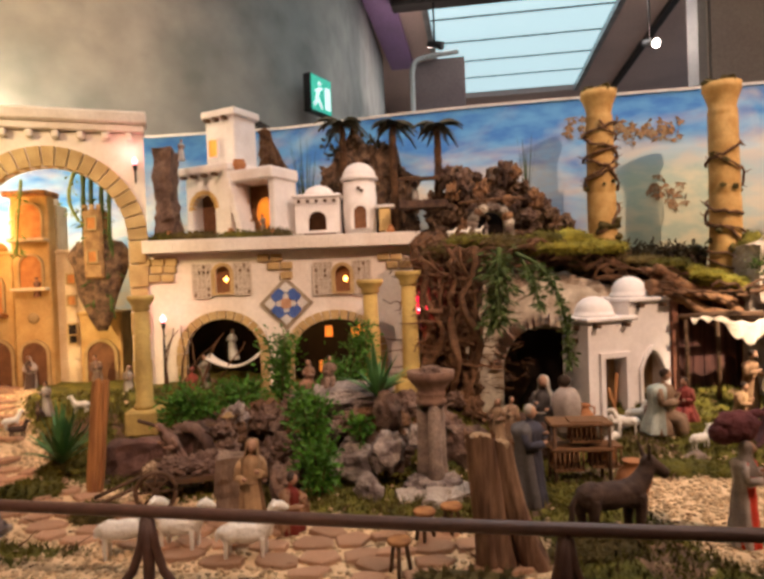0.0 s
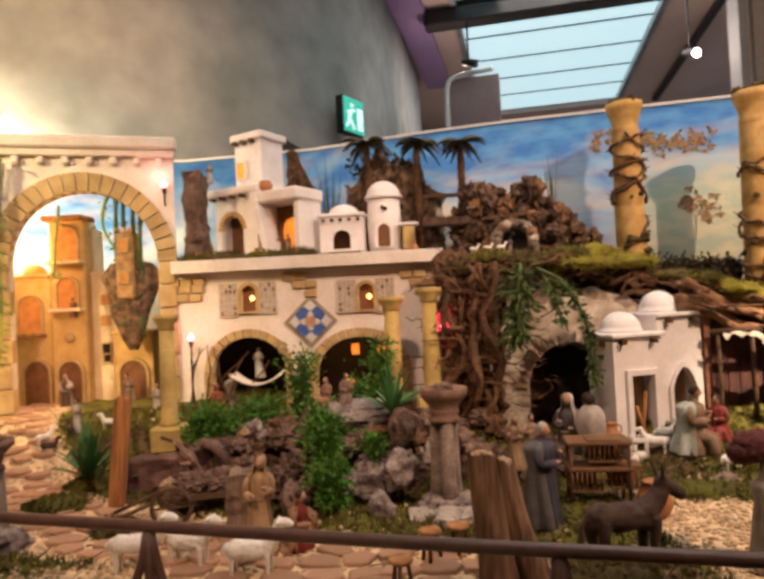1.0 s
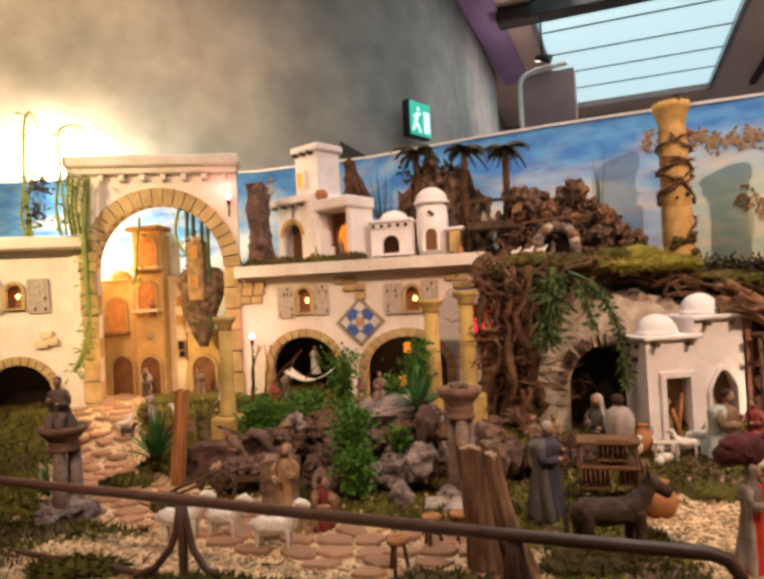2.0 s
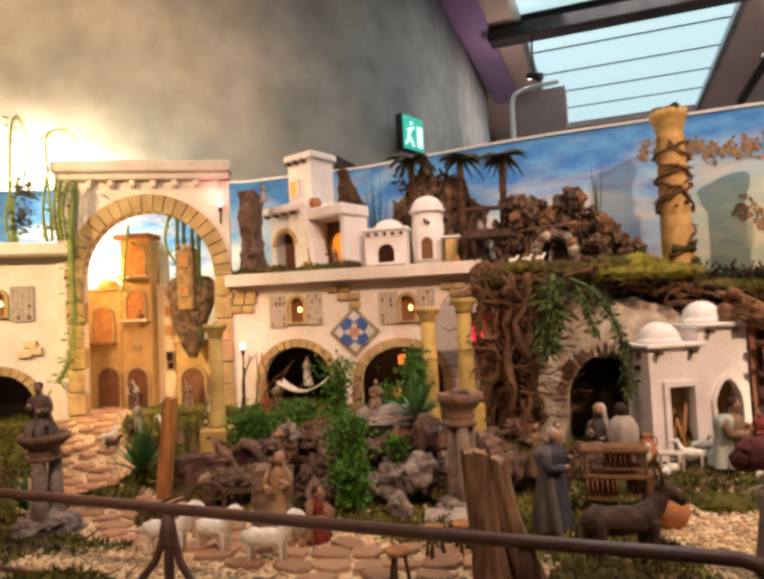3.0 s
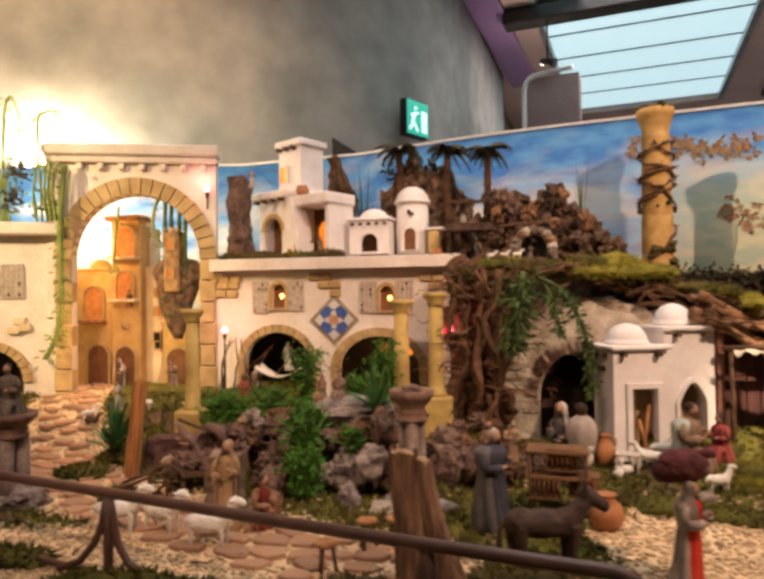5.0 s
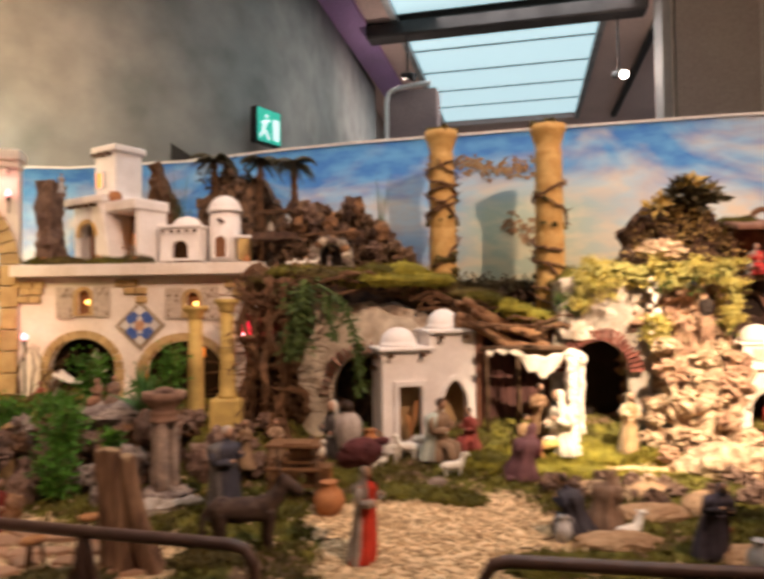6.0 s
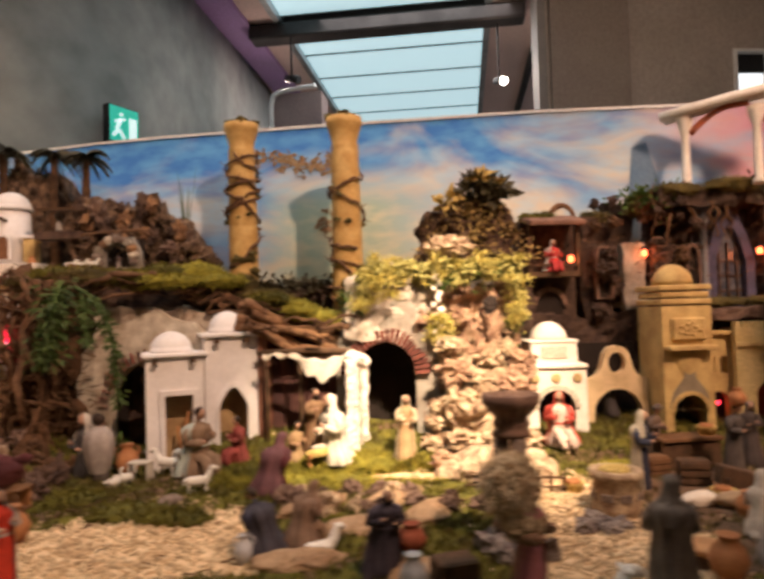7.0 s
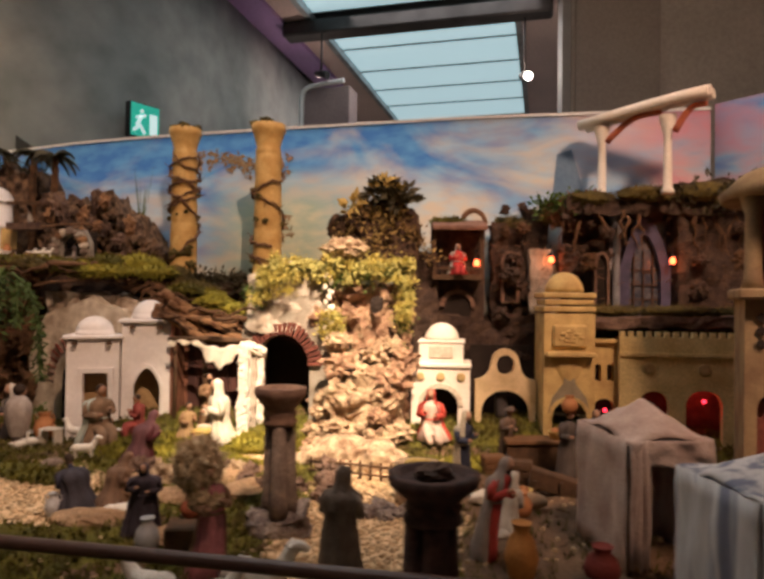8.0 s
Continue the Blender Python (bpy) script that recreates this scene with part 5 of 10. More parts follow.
sheet("canopy_cloth", 56, 10, canopy, cloth_white, "white cloth draped along the stable beam")
sp = thing("stone_pillar", "bright white rubble pier with a narrow arched gap", "pillar")
for x0, x1, y0, y1, z0, z1, sd in ((1.468, 1.508, 2.02, 2.065, 0.985, 1.33, 5), (1.522, 1.545, 2.085, 2.12, 0.985, 1.31, 6)):
    bm = B()
    crag(bm, (x0, y0, z0), (x1, y1, z1), 0.009, 0.012, 26, sd)
    part("leg", bm, lime, sp)
bm = B()
crag(bm, (1.494, 2.068, 0.985), (1.525, 2.09, 1.3), 0.014, 0.008, 20, 8)
part("filling", bm, grotto_wall, sp, "grey plaster filling in the gap")
bm = B()
for k in range(6):
    q = k / 5
    blob(bm, (1.484 + 0.05 * q, 2.04 + 0.055 * q, 1.335 - 0.018 * q * q), (0.022, 0.024, 0.022), 3, 0.5, 2.4, k)
part("head", bm, lime, sp)

# ---------------------------------------------------------------- bright rock with waterfall stones
rk = thing("grotto_rock", "pale limestone grotto rock overgrown with yellow creeper", "rock")
bm = B()
crag(bm, (1.74, 2.12, 0.96), (2.08, 2.42, 1.62), 0.016, 0.075, 15, 11, top=lambda x, y: 1.6 + 0.04 * math.sin(x * 9))
red_rock = M("red brown rock", (0.52, 0.34, 0.22), 0.95, (0.19, 0.1, 0.065), 24, 150, 0.9, 0.008, grain_by=0.32)
part("core", bm, red_rock, rk, "red brown rock face")
bm = B()
crag(bm, (1.47, 2.115, 1.39), (1.79, 2.4, 1.66), 0.018, 0.03, 11, 12, top=lambda x, y: 1.6 + 0.05 * math.sin((x - 1.45) * 7))
part("shoulder", bm, grotto_wall, rk, "grey plaster shoulder above the grotto mouth")
rng = random.Random(31)
bm = B()
crag(bm, (1.8, 1.98, 0.97), (2.07, 2.14, 1.36), 0.012, 0.065, 13, 15, top=lambda x, y: 1.2 + 0.16 * sstep(1.98, 2.1, y))
part("rubble_slope", bm, rock_pale, rk, "pale broken rubble slope")
for k in range(34):
    z = rng.uniform(0.98, 1.36)
    u = (1.36 - z) / 0.38
    x, y = rng.uniform(1.76, 2.08), 2.07 - 0.2 * u * rng.uniform(0.2, 1)
    s = rng.uniform(0.02, 0.055)
    bm = B()
    blob(bm, (x, y, z), (s * 1.2, s * 0.9, s * 0.85), 3, 1.0, 2.6, k)
    part("boulder", bm, rock_pale if k % 4 else red_rock, rk)
for k in range(12):
    z = rng.uniform(1.32, 1.62)
    s = rng.uniform(0.01, 0.028)
    bm = B()
    blob(bm, (rng.uniform(1.78, 2.07), 2.1, z), (s, s * 0.7, s * 1.4), 3, 1.0, 2.6, k + 160)
    part("boulder", bm, red_rock if k % 3 else rock_pale, rk)
bm = B()
blob(bm, (1.84, 2.13, 1.71), (0.085, 0.06, 0.042), 4, 0.6, 2.2, 5)
part("cap_stone", bm, rock_pale, rk)
for k, (x, y, z, s) in enumerate(((1.88, 1.78, 1.0, 0.11), (2.0, 1.77, 0.995, 0.095), (1.78, 1.8, 0.99, 0.06))):
    bm = B()
    blob(bm, (x, y, z), (s, s * 0.8, s * 0.8), 3, 0.4, 1.5, k + 90)
    whole("pale_boulder", bm, rock_pale, "pale brightly lit boulder before the grotto rock", "rock", group="pale boulders")

# ---------------------------------------------------------------- golden quarter
sh = thing("shrine", "cream domed shrine with an arched doorway", "model shrine", (2.208, 2.1, 0.96), -4)
bm = B()
panel(bm, [(-0.108, 0), (0.108, 0), (0.108, 0.31), (-0.108, 0.31)], [arch_line(0.0, 0.064, 0.012, 0.17, 0.062)], 0, 0.02)
box(bm, (-0.098, 0.1, 0.155), (0.02, 0.16, 0.31))
box(bm, (0.098, 0.1, 0.155), (0.02, 0.16, 0.31))
part("wall", bm, lime, sh)
# near-black sheet for the shade inside the shrine
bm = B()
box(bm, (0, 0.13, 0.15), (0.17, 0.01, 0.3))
part("inner_wall", bm, dark_and_shade, sh)
stones_of_arch(sh, 0.0, 0.064, 0.17, 0.062, 0.018, 13, -0.008, 0.016, lattice_mat)
bm = B()
box(bm, (0, 0.09, 0.315), (0.224, 0.2, 0.016), bev=0.004)
part("cornice", bm, lime, sh)
bm = B()
box(bm, (0, 0.09, 0.36), (0.165, 0.15, 0.08), bev=0.003)
part("drum", bm, lime, sh)
bm = B()
box(bm, (0, 0.012, 0.365), (0.09, 0.006, 0.045), bev=0.002)
part("relief", bm, lattice_mat, sh)
bm = B()
box(bm, (0, 0.09, 0.402), (0.175, 0.16, 0.01), bev=0.003)
part("drum_edge", bm, lime, sh)
bm = B()
lathe(bm, dome_prof(0.066, 0.066), (0, 0.09, 0.406), 28)
part("dome", bm, lime, sh)
for x in (-0.075, 0, 0.075):
    bm = B()
    lathe(bm, [(0.016, 0), (0.016, 0.006), (0.009, 0.004)], (0, 0, 0), 14)
    for v in bm.verts:
        v.co = Vector((v.co.x + x, -v.co.z, v.co.y + 0.275))
    part("roundel", bm, sandstone, sh)

gb = thing("gabled_arch", "ochre scalloped gable with a round window over an arch", "model building", (2.452, 2.15, 0.94), s=1.12)
bm = B()
pts = [(-0.1, 0), (0.1, 0), (0.1, 0.25)] + [(0.1 - 0.05 * math.sin(a), 0.25 + 0.05 * (1 - math.cos(a))) for a in (0.4, 0.8, 1.2)] + [(0.045 * math.cos(a), 0.315 + 0.04 * math.sin(a)) for a in np.linspace(0, math.pi, 9)] + [(-0.1 + 0.05 * math.sin(a), 0.25 + 0.05 * (1 - math.cos(a))) for a in (1.2, 0.8, 0.4)] + [(-0.1, 0.25)]
panel(bm, pts, [arch_line(0, 0.08, 0.012, 0.14, 0.075), [(0.03 * math.cos(a), 0.3 + 0.034 * math.sin(a)) for a in np.linspace(0, 2 * math.pi, 15)[:-1]]], 0, 0.03)
part("wall", bm, M("cream ochre plaster", (0.72, 0.55, 0.33), 0.9, (0.52, 0.38, 0.21), 14, 120, 0.4, 0.003), gb)
# near-black sheet for the shade behind the gable's openings
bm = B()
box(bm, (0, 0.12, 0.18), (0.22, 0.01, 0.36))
part("inner_wall", bm, dark_and_shade, gb)

gt = thing("gold_tower", "golden stone tower with a dome and carved relief", "model tower", (2.664, 2.05, 0.975))
bm = B()
panel(bm, [(-0.09, 0), (0.09, 0), (0.09, 0.5), (-0.09, 0.5)], [arch_line(0, 0.06, 0.012, 0.13, 0.06)], 0, 0.02)
box(bm, (-0.08, 0.1, 0.25), (0.02, 0.16, 0.5))
box(bm, (0.08, 0.1, 0.25), (0.02, 0.16, 0.5))
# near-black slab for the shade inside the tower's arch
box(bm, (0, 0.1, 0.19), (0.14, 0.16, 0.01), m=1)
part("wall", bm, [gold_stone, dark_and_shade], gt)
for z, w2 in ((0.515, 0.186), (0.54, 0.174), (0.565, 0.188)):
    bm = B()
    box(bm, (0, 0.09, z), (w2, w2, 0.02), bev=0.004)
    part("cornice", bm, gold_stone, gt)
bm = B()
lathe(bm, dome_prof(0.07, 0.075), (0, 0.09, 0.578), 28)
part("dome", bm, gold_stone, gt)
bm = B()
box(bm, (0, -0.008, 0.42), (0.12, 0.02, 0.08), bev=0.006)
for k in range(14):
    a = k * 2.4
    blob(bm, (0.042 * math.cos(a) * (k / 14), -0.018, 0.42 + 0.026 * math.sin(a) * (k / 14) ** 0.5), (0.014, 0.007, 0.008), 2, 0.6, 2.5, k)
part("relief", bm, gold_stone, gt, "carved relief panel")
bm = B()
box(bm, (0, -0.02, 0.355), (0.17, 0.05, 0.016), bev=0.003)
part("balcony", bm, gold_stone, gt)
bm = B()
lathe(bm, [(0.075, 0.0), (0.05, -0.05), (0.015, -0.12), (0.004, -0.15)][::-1], (0, 0.005, 0.35), 12, sy=0.3)
part("bracket", bm, gold_stone, gt)
bm = B()
panel(bm, [(-0.075, 0.14), (0.075, 0.14), (0.06, 0.2), (0.022, 0.25), (0.012, 0.33), (-0.012, 0.33), (-0.022, 0.25), (-0.06, 0.2)], [arch_line(0, 0.061, 0.1405, 0.1415, 0.052)], -0.004, -0.001)
part("grey_stain", bm, M("grey stain", (0.3, 0.25, 0.17), 0.9, (0.22, 0.18, 0.12), 20, 120, 0.4, 0.003), gt, "grey funnel-shaped stain")
stones_of_arch(gt, 0.0, 0.06, 0.13, 0.06, 0.014, 11, -0.008, 0.016, gold_stone)

cs = thing("castle_wall", "golden crenellated wall with arched red-lit doors", "model castle", (3.03, 2.03, 0.955), -8)
bm = B()
panel(bm, [(-0.19, 0), (0.19, 0), (0.19, 0.44), (-0.19, 0.44)], [arch_line(-0.075, 0.05, 0.012, 0.2, 0.05), arch_line(0.09, 0.06, 0.012, 0.2, 0.058)], 0, 0.03)
part("wall", bm, lit_gold, cs)
for i in range(13):
    bm = B()
    box(bm, (-0.18 + i * 0.03, 0.015, 0.449), (0.016, 0.03, 0.02))
    part("merlon", bm, lit_gold, cs)
bm = B()
box(bm, (0, -0.006, 0.38), (0.385, 0.014, 0.012))
part("string_course", bm, lit_gold, cs)
for x in (-0.09, 0.09):
    bm = B()
    lathe(bm, [(0.02, 0), (0.02, 0.006), (0.01, 0.004)], (0, 0, 0), 14)
    for v in bm.verts:
        v.co = Vector((v.co.x + x, -v.co.z, v.co.y + 0.33))
    part("roundel", bm, sandstone, cs)
bm = B()
box(bm, (0, 0.12, 0.2), (0.38, 0.01, 0.4))
box(bm, (0, 0.075, 0.43), (0.38, 0.09, 0.01))
part("inner_wall", bm, brick_red, cs, "dull red inner wall")
bm = B()
lathe(bm, [(0.001, -0.008), (0.008, 0), (0.001, 0.008)], (0.1, 0.04, 0.215), 8)
part("bulb", bm, glow_red, cs, "small red bulb")
nt = thing("narrow_house", "narrow golden house with slit windows and an arch", "model house", (2.8, 2.1, 0.97))
bm = B()
panel(bm, [(-0.055, 0), (0.055, 0), (0.055, 0.4), (-0.055, 0.4)], [arch_line(0, 0.038, 0.012, 0.16, 0.036), arch_line(-0.022, 0.012, 0.26, 0.31, 0.012), arch_line(0.022, 0.012, 0.26, 0.31, 0.012)], 0, 0.03)
part("wall", bm, gold_stone, nt)
# near-black sheet for the shade behind the narrow house's openings
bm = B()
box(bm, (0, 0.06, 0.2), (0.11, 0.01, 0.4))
part("inner_wall", bm, dark_and_shade, nt)
bm = B()
box(bm, (0, 0.01, 0.405), (0.125, 0.06, 0.014), bev=0.003)
part("cornice", bm, gold_stone, nt)
bm = B()
lathe(bm, [(0.001, -0.008), (0.008, 0), (0.001, 0.008)], (0.012, 0.03, 0.15), 8)
part("bulb", bm, glow_red, nt, "small red bulb")

# pavilion
rb = thing("pavilion", "tall ochre pavilion with a shallow dome and arched niches", "model building", (3.14, 1.5, 0.97), -20)
pav = M("dull ochre stone", (0.34, 0.24, 0.13), 0.85, (0.22, 0.14, 0.08), 12, 120, 0.4, 0.003)
bm = B()
panel(bm, [(-0.13, 0), (0.3, 0), (0.3, 0.56), (-0.13, 0.56)], [arch_line(-0.05, 0.05, 0.012, 0.26, 0.05)], 0, 0.25)
part("wall", bm, pav, rb)
bm = B()
panel(bm, arch_line(-0.05, 0.05, 0.012, 0.26, 0.05), [], 0.05, 0.06)
part("niche", bm, brick_red, rb, "dull red niche")
bm = B()
box(bm, (0.08, 0.1, 0.575), (0.46, 0.3, 0.03), bev=0.006)
part("cornice", bm, pav, rb)
for x in (-0.11, 0.06, 0.25):
    bm = B()
    lathe(bm, [(0.03, 0), (0.022, 0.03), (0.02, 0.2), (0.034, 0.25)], (x, 0.0, 0.59), 14)
    part("column", bm, pav, rb)
bm = B()
box(bm, (0.08, 0.12, 0.71), (0.36, 0.16, 0.24))
part("upper_wall", bm, brick_red, rb, "red brown inner wall")
bm = B()
lathe(bm, [(0.26, 0), (0.27, 0.02), (0.21, 0.075), (0.1, 0.12), (0.02, 0.14), (0.012, 0.18), (0.001, 0.19)], (0.08, 0.1, 0.84), 26)
part("dome", bm, pav, rb)
bm = B()
for i in range(3):
    for j in range(2):
        box(bm, (-0.09 + 0.04 * j, -0.004, 0.44 + 0.035 * i), (0.02, 0.01, 0.02), rot=(0, 45, 0))
part("studs", bm, dark_and_shade, rb)

# ---------------------------------------------------------------- dark houses and gothic window above
dh = thing("balcony_house", "dark timber balcony house built into the rock", "model house", (2.282, 2.32, 1.42))
bm = B()
box(bm, (0, 0.1, 0.2), (0.22, 0.1, 0.42))
part("wall", bm, dimmed_rock, dh)
bm = B()
box(bm, (0.0, -0.02, 0.4), (0.215, 0.16, 0.02), rot=(14, 0, 0), bev=0.004)
part("roof", bm, M("grey brown roof board", (0.27, 0.15, 0.11), 0.9, (0.16, 0.09, 0.07), 20, 140, 0.6, 0.004), dh, "grey brown sloping roof")
bm = B()
box(bm, (-0.005, 0.0, 0.19), (0.2, 0.1, 0.02))
part("balcony", bm, wood_dark, dh)
for x in (-0.098, 0.09):
    bm = B()
    box(bm, (x, -0.045, 0.29), (0.012, 0.012, 0.18))
    part("balcony_post", bm, wood_dark, dh)
bm = B()
box(bm, (-0.005, -0.053, 0.225), (0.2, 0.008, 0.008))
part("balcony_rail", bm, wood_dark, dh)
stones_of_arch(dh, 0.0, 0.055, 0.07, 0.055, 0.018, 9, 0.03, 0.055, brown_stone)
bm = B()
panel(bm, arch_line(0, 0.055, -0.02, 0.07, 0.055), [], 0.044, 0.049)
part("door_leaf", bm, dark_and_shade, dh)
rs = thing("ruined_wall", "dark ruined rock walls with narrow openings", "rock wall", kind="structure")
for k, (x0, x1, z0, z1, y0) in enumerate(((2.1, 2.2, 1.3, 1.72, 2.3), (2.42, 2.56, 1.35, 1.84, 2.36), (2.56, 2.66, 1.5, 1.9, 2.42), (2.72, 2.92, 1.45, 1.92, 2.42), (3.14, 3.5, 1.4, 2.0, 2.3))):
    bm = B()
    crag(bm, (x0, y0, z0), (x1, y0 + 0.12, z1), 0.024, 0.03, 12, 40 + k)
    part("rock_face", bm, dimmed_rock, rs)
bm = B()
crag(bm, (2.565, 2.31, 1.46), (2.655, 2.36, 1.73), 0.016, 0.01, 20, 7)
whole("pale_pier", bm, grotto_grey, "pale mottled stone pier in the dark rock", "pier")
go = thing("gothic_window", "blue grey pointed gothic window with leaded panes", "model window", (3.035, 2.38, 1.46))
bm = B()
panel(bm, arch_line(0, 0.1, 0, 0.2, 0.2, True), [arch_line(0, 0.062, 0.014, 0.19, 0.14, True)], -0.02, 0.03)
part("window_frame", bm, M("blue grey stone", (0.11, 0.1, 0.17), 0.8, (0.07, 0.065, 0.11), 20, 120, 0.4, 0.003), go)
bm = B()
panel(bm, arch_line(0, 0.075, 0.014, 0.2, 0.13, True), [], 0.012, 0.018)
part("pane", bm, M("dark leaded glass", (0.05, 0.06, 0.09), 0.2, (0.16, 0.16, 0.17), 30, 90, 0.2, 0.002, spec=0.5), go)
bm = B()
for x in (-0.038, 0, 0.038):
    box(bm, (x, 0.006, 0.14), (0.006, 0.01, 0.25))
for z in (0.07, 0.13, 0.19):
    box(bm, (0, 0.007, z), (0.14, 0.009, 0.006))
part("mullion", bm, rock_dark, go)
for x in (-0.118,):
    bm = B()
    lathe(bm, [(0.022, 0), (0.022, 0.02), (0.015, 0.03), (0.014, 0.34), (0.022, 0.35), (0.018, 0.365), (0.034, 0.41), (0.036, 0.43)], (x, -0.03, 0), 12)
    part("column", bm, M("blue grey column", (0.28, 0.28, 0.3), 0.8, None, 20, 120, 0.4, 0.002), go)


def lantern(x, y, z, mat, label, s=1.0):
    t = thing("lantern", label, "lantern", (x, y, z), 0, "small lanterns", s=s)
    bm = B()
    lathe(bm, [(0.001, 0), (0.012, 0.003), (0.014, 0.01), (0.012, 0.028), (0.004, 0.034)], (0, 0, 0), 8)
    part("bulb", bm, mat, t)
    bm = B()
    lathe(bm, [(0.017, 0), (0.012, 0.008), (0.002, 0.016), (0.0015, 0.05)], (0, 0, 0.033), 8)
    part("hood", bm, black_mat, t)
    bm = B()
    tube(bm, [(0, 0, 0.083), (0, 0.03, 0.083), (0, 0.07, 0.07)], 0.003)
    part("bracket", bm, black_mat, t)


lantern(2.355, 2.31, 1.655, glow_ember, "small orange lantern on the balcony house", 0.85)
lantern(2.65, 2.31, 1.67, glow_ember, "small orange lantern on the dark rock", 0.85)
lantern(3.123, 2.31, 1.67, glow_ember, "small orange lantern beside the gothic window", 0.85)
# pergola
pg = thing("pergola", "pale ruined colonnade with a curved beam and red arches", "model ruin")
for x, y in ((2.855, 2.34), (3.06, 2.2)):
    bm = B()
    lathe(bm, [(0.024, 0), (0.024, 0.015), (0.017, 0.025), (0.014, 0.22), (0.022, 0.25), (0.03, 0.28), (0.032, 0.3)], (x, y, 1.93), 16)
    part("column", bm, lime, pg)
bm = B()
top = [(2.79, 2.39, 2.245), (2.9, 2.3, 2.262), (3.0, 2.22, 2.275), (3.1, 2.14, 2.285), (3.17, 2.09, 2.29)]
for k in (-1, 0, 1):
    tube(bm, [(x + 0.02 * k, y + 0.02 * k, z - 0.008 * abs(k)) for x, y, z in top], 0.021, 0.021, 8)
part("beam", bm, lime, pg)
for a, b in (((2.87, 2.33), (3.04, 2.21)), ((3.075, 2.17), (3.16, 2.1))):
    bm = B()
    pts = [(a[0] + (b[0] - a[0]) * i / 10, a[1] + (b[1] - a[1]) * i / 10, 2.16 + 0.085 * math.sin(min(i / 7, 1) * math.pi / 2)) for i in range(11)]
    tube(bm, pts, 0.013, 0.01, 6)
    part("arch_rib", bm, M("worn red plaster", (0.5, 0.13, 0.06), 0.85, (0.4, 0.12, 0.07), 20, 120, 0.3), pg, "worn red arch rib")

# ---------------------------------------------------------------- tall columns with creepers
def tall_column(x, y, z0, z1, r, seed, lean=0):
    t = thing("tall_column", "tall golden ruined column wound with dry creeper", "column", (x, y, z0), 0, "tall columns")
    H = z1 - z0
    bm = B()
    prof = [(r * 1.0, 0.0)]
    for k in range(1, 13):
        z = H * 0.83 * k / 12
        rr = r * (1.0 - 0.12 * k / 12)
        prof += [(rr, z - 0.006), (rr * 0.965, z), (rr, z + 0.006)] if k % 3 == 0 else [(rr, z)]
    prof += [(r * 0.86, H * 0.86), (r * 0.8, H * 0.87), (r * 0.9, H * 0.91), (r * 1.08, H * 0.955), (r * 1.16, H * 0.968), (r * 1.16, H), (r * 0.9, H + 0.001)]
    lathe(bm, prof, (0, 0, 0), 28, wob=0.03, seed=seed)
    part("shaft", bm, column_paint, t)
    rng = random.Random(seed)
    bm = B()
    for k in range(14):
        a = rng.uniform(0, 6.28)
        blob(bm, (r * 1.05 * math.cos(a) * rng.uniform(0, 1), r * 1.05 * math.sin(a) * rng.uniform(0, 1), H + 0.006), (0.024, 0.024, 0.016), 2, 0.9, 2.5, k)
    part("dry_moss", bm, moss_brown, t, "dry moss on the capital")
    for k in range(5):
        bm = B()
        a0, z, sp = rng.uniform(0, 6.28), rng.uniform(0.0, 0.6) * H, rng.choice((-1, 1))
        pts = []
        rate = rng.uniform(0.003, 0.012)
        for i in range(rng.choice((26, 40, 54))):
            a = a0 + sp * i * 0.2 + 0.5 * noise.noise(Vector((i * 0.15, k * 3, seed)))
            rr = r * (1.03 - 0.1 * min(z / H, 0.83)) + 0.006 + 0.006 * noise.noise(Vector((i * 0.3, k, seed)))
            pts.append((rr * math.cos(a), rr * math.sin(a), z))
            z += rate * rng.uniform(-0.3, 1.8)
            if z > H * 0.83:
                break
        tube(bm, pts, 0.0065, 0.0045, 6, wob=0.5, seed=k)
        for i in range(4, len(pts), 4):
            p = Vector(pts[i])
            o = Vector((p.x, p.y, 0)).normalized()
            tube(bm, [p, p + o * rng.uniform(0.01, 0.03) + Vector((0, 0, rng.uniform(-0.01, 0.02)))], 0.003, 0.001, 5)
        part("creeper", bm, root_mat, t, "dry brown creeper stem")
    bm = B()
    for k in range(16):
        a, zz = rng.uniform(2.9, 6.5), rng.choice((0.06, 0.1, 0.15, 0.2, 0.24, 0.45, 0.6)) + rng.uniform(-0.03, 0.03)
        s2 = rng.uniform(0.014, 0.03) * (1 if zz < 0.3 else 0.6)
        blob(bm, (r * math.cos(a), r * math.sin(a), zz * H), (s2, s2, s2 * 0.8), 2, 0.9, 2.4, k)
    part("leaf_clump", bm, moss_brown, t, "dark leafy clump")


tall_column(1.068, 2.52, 1.55, 2.27, 0.061, 3)
tall_column(1.49, 2.35, 1.5, 2.24, 0.061, 9)


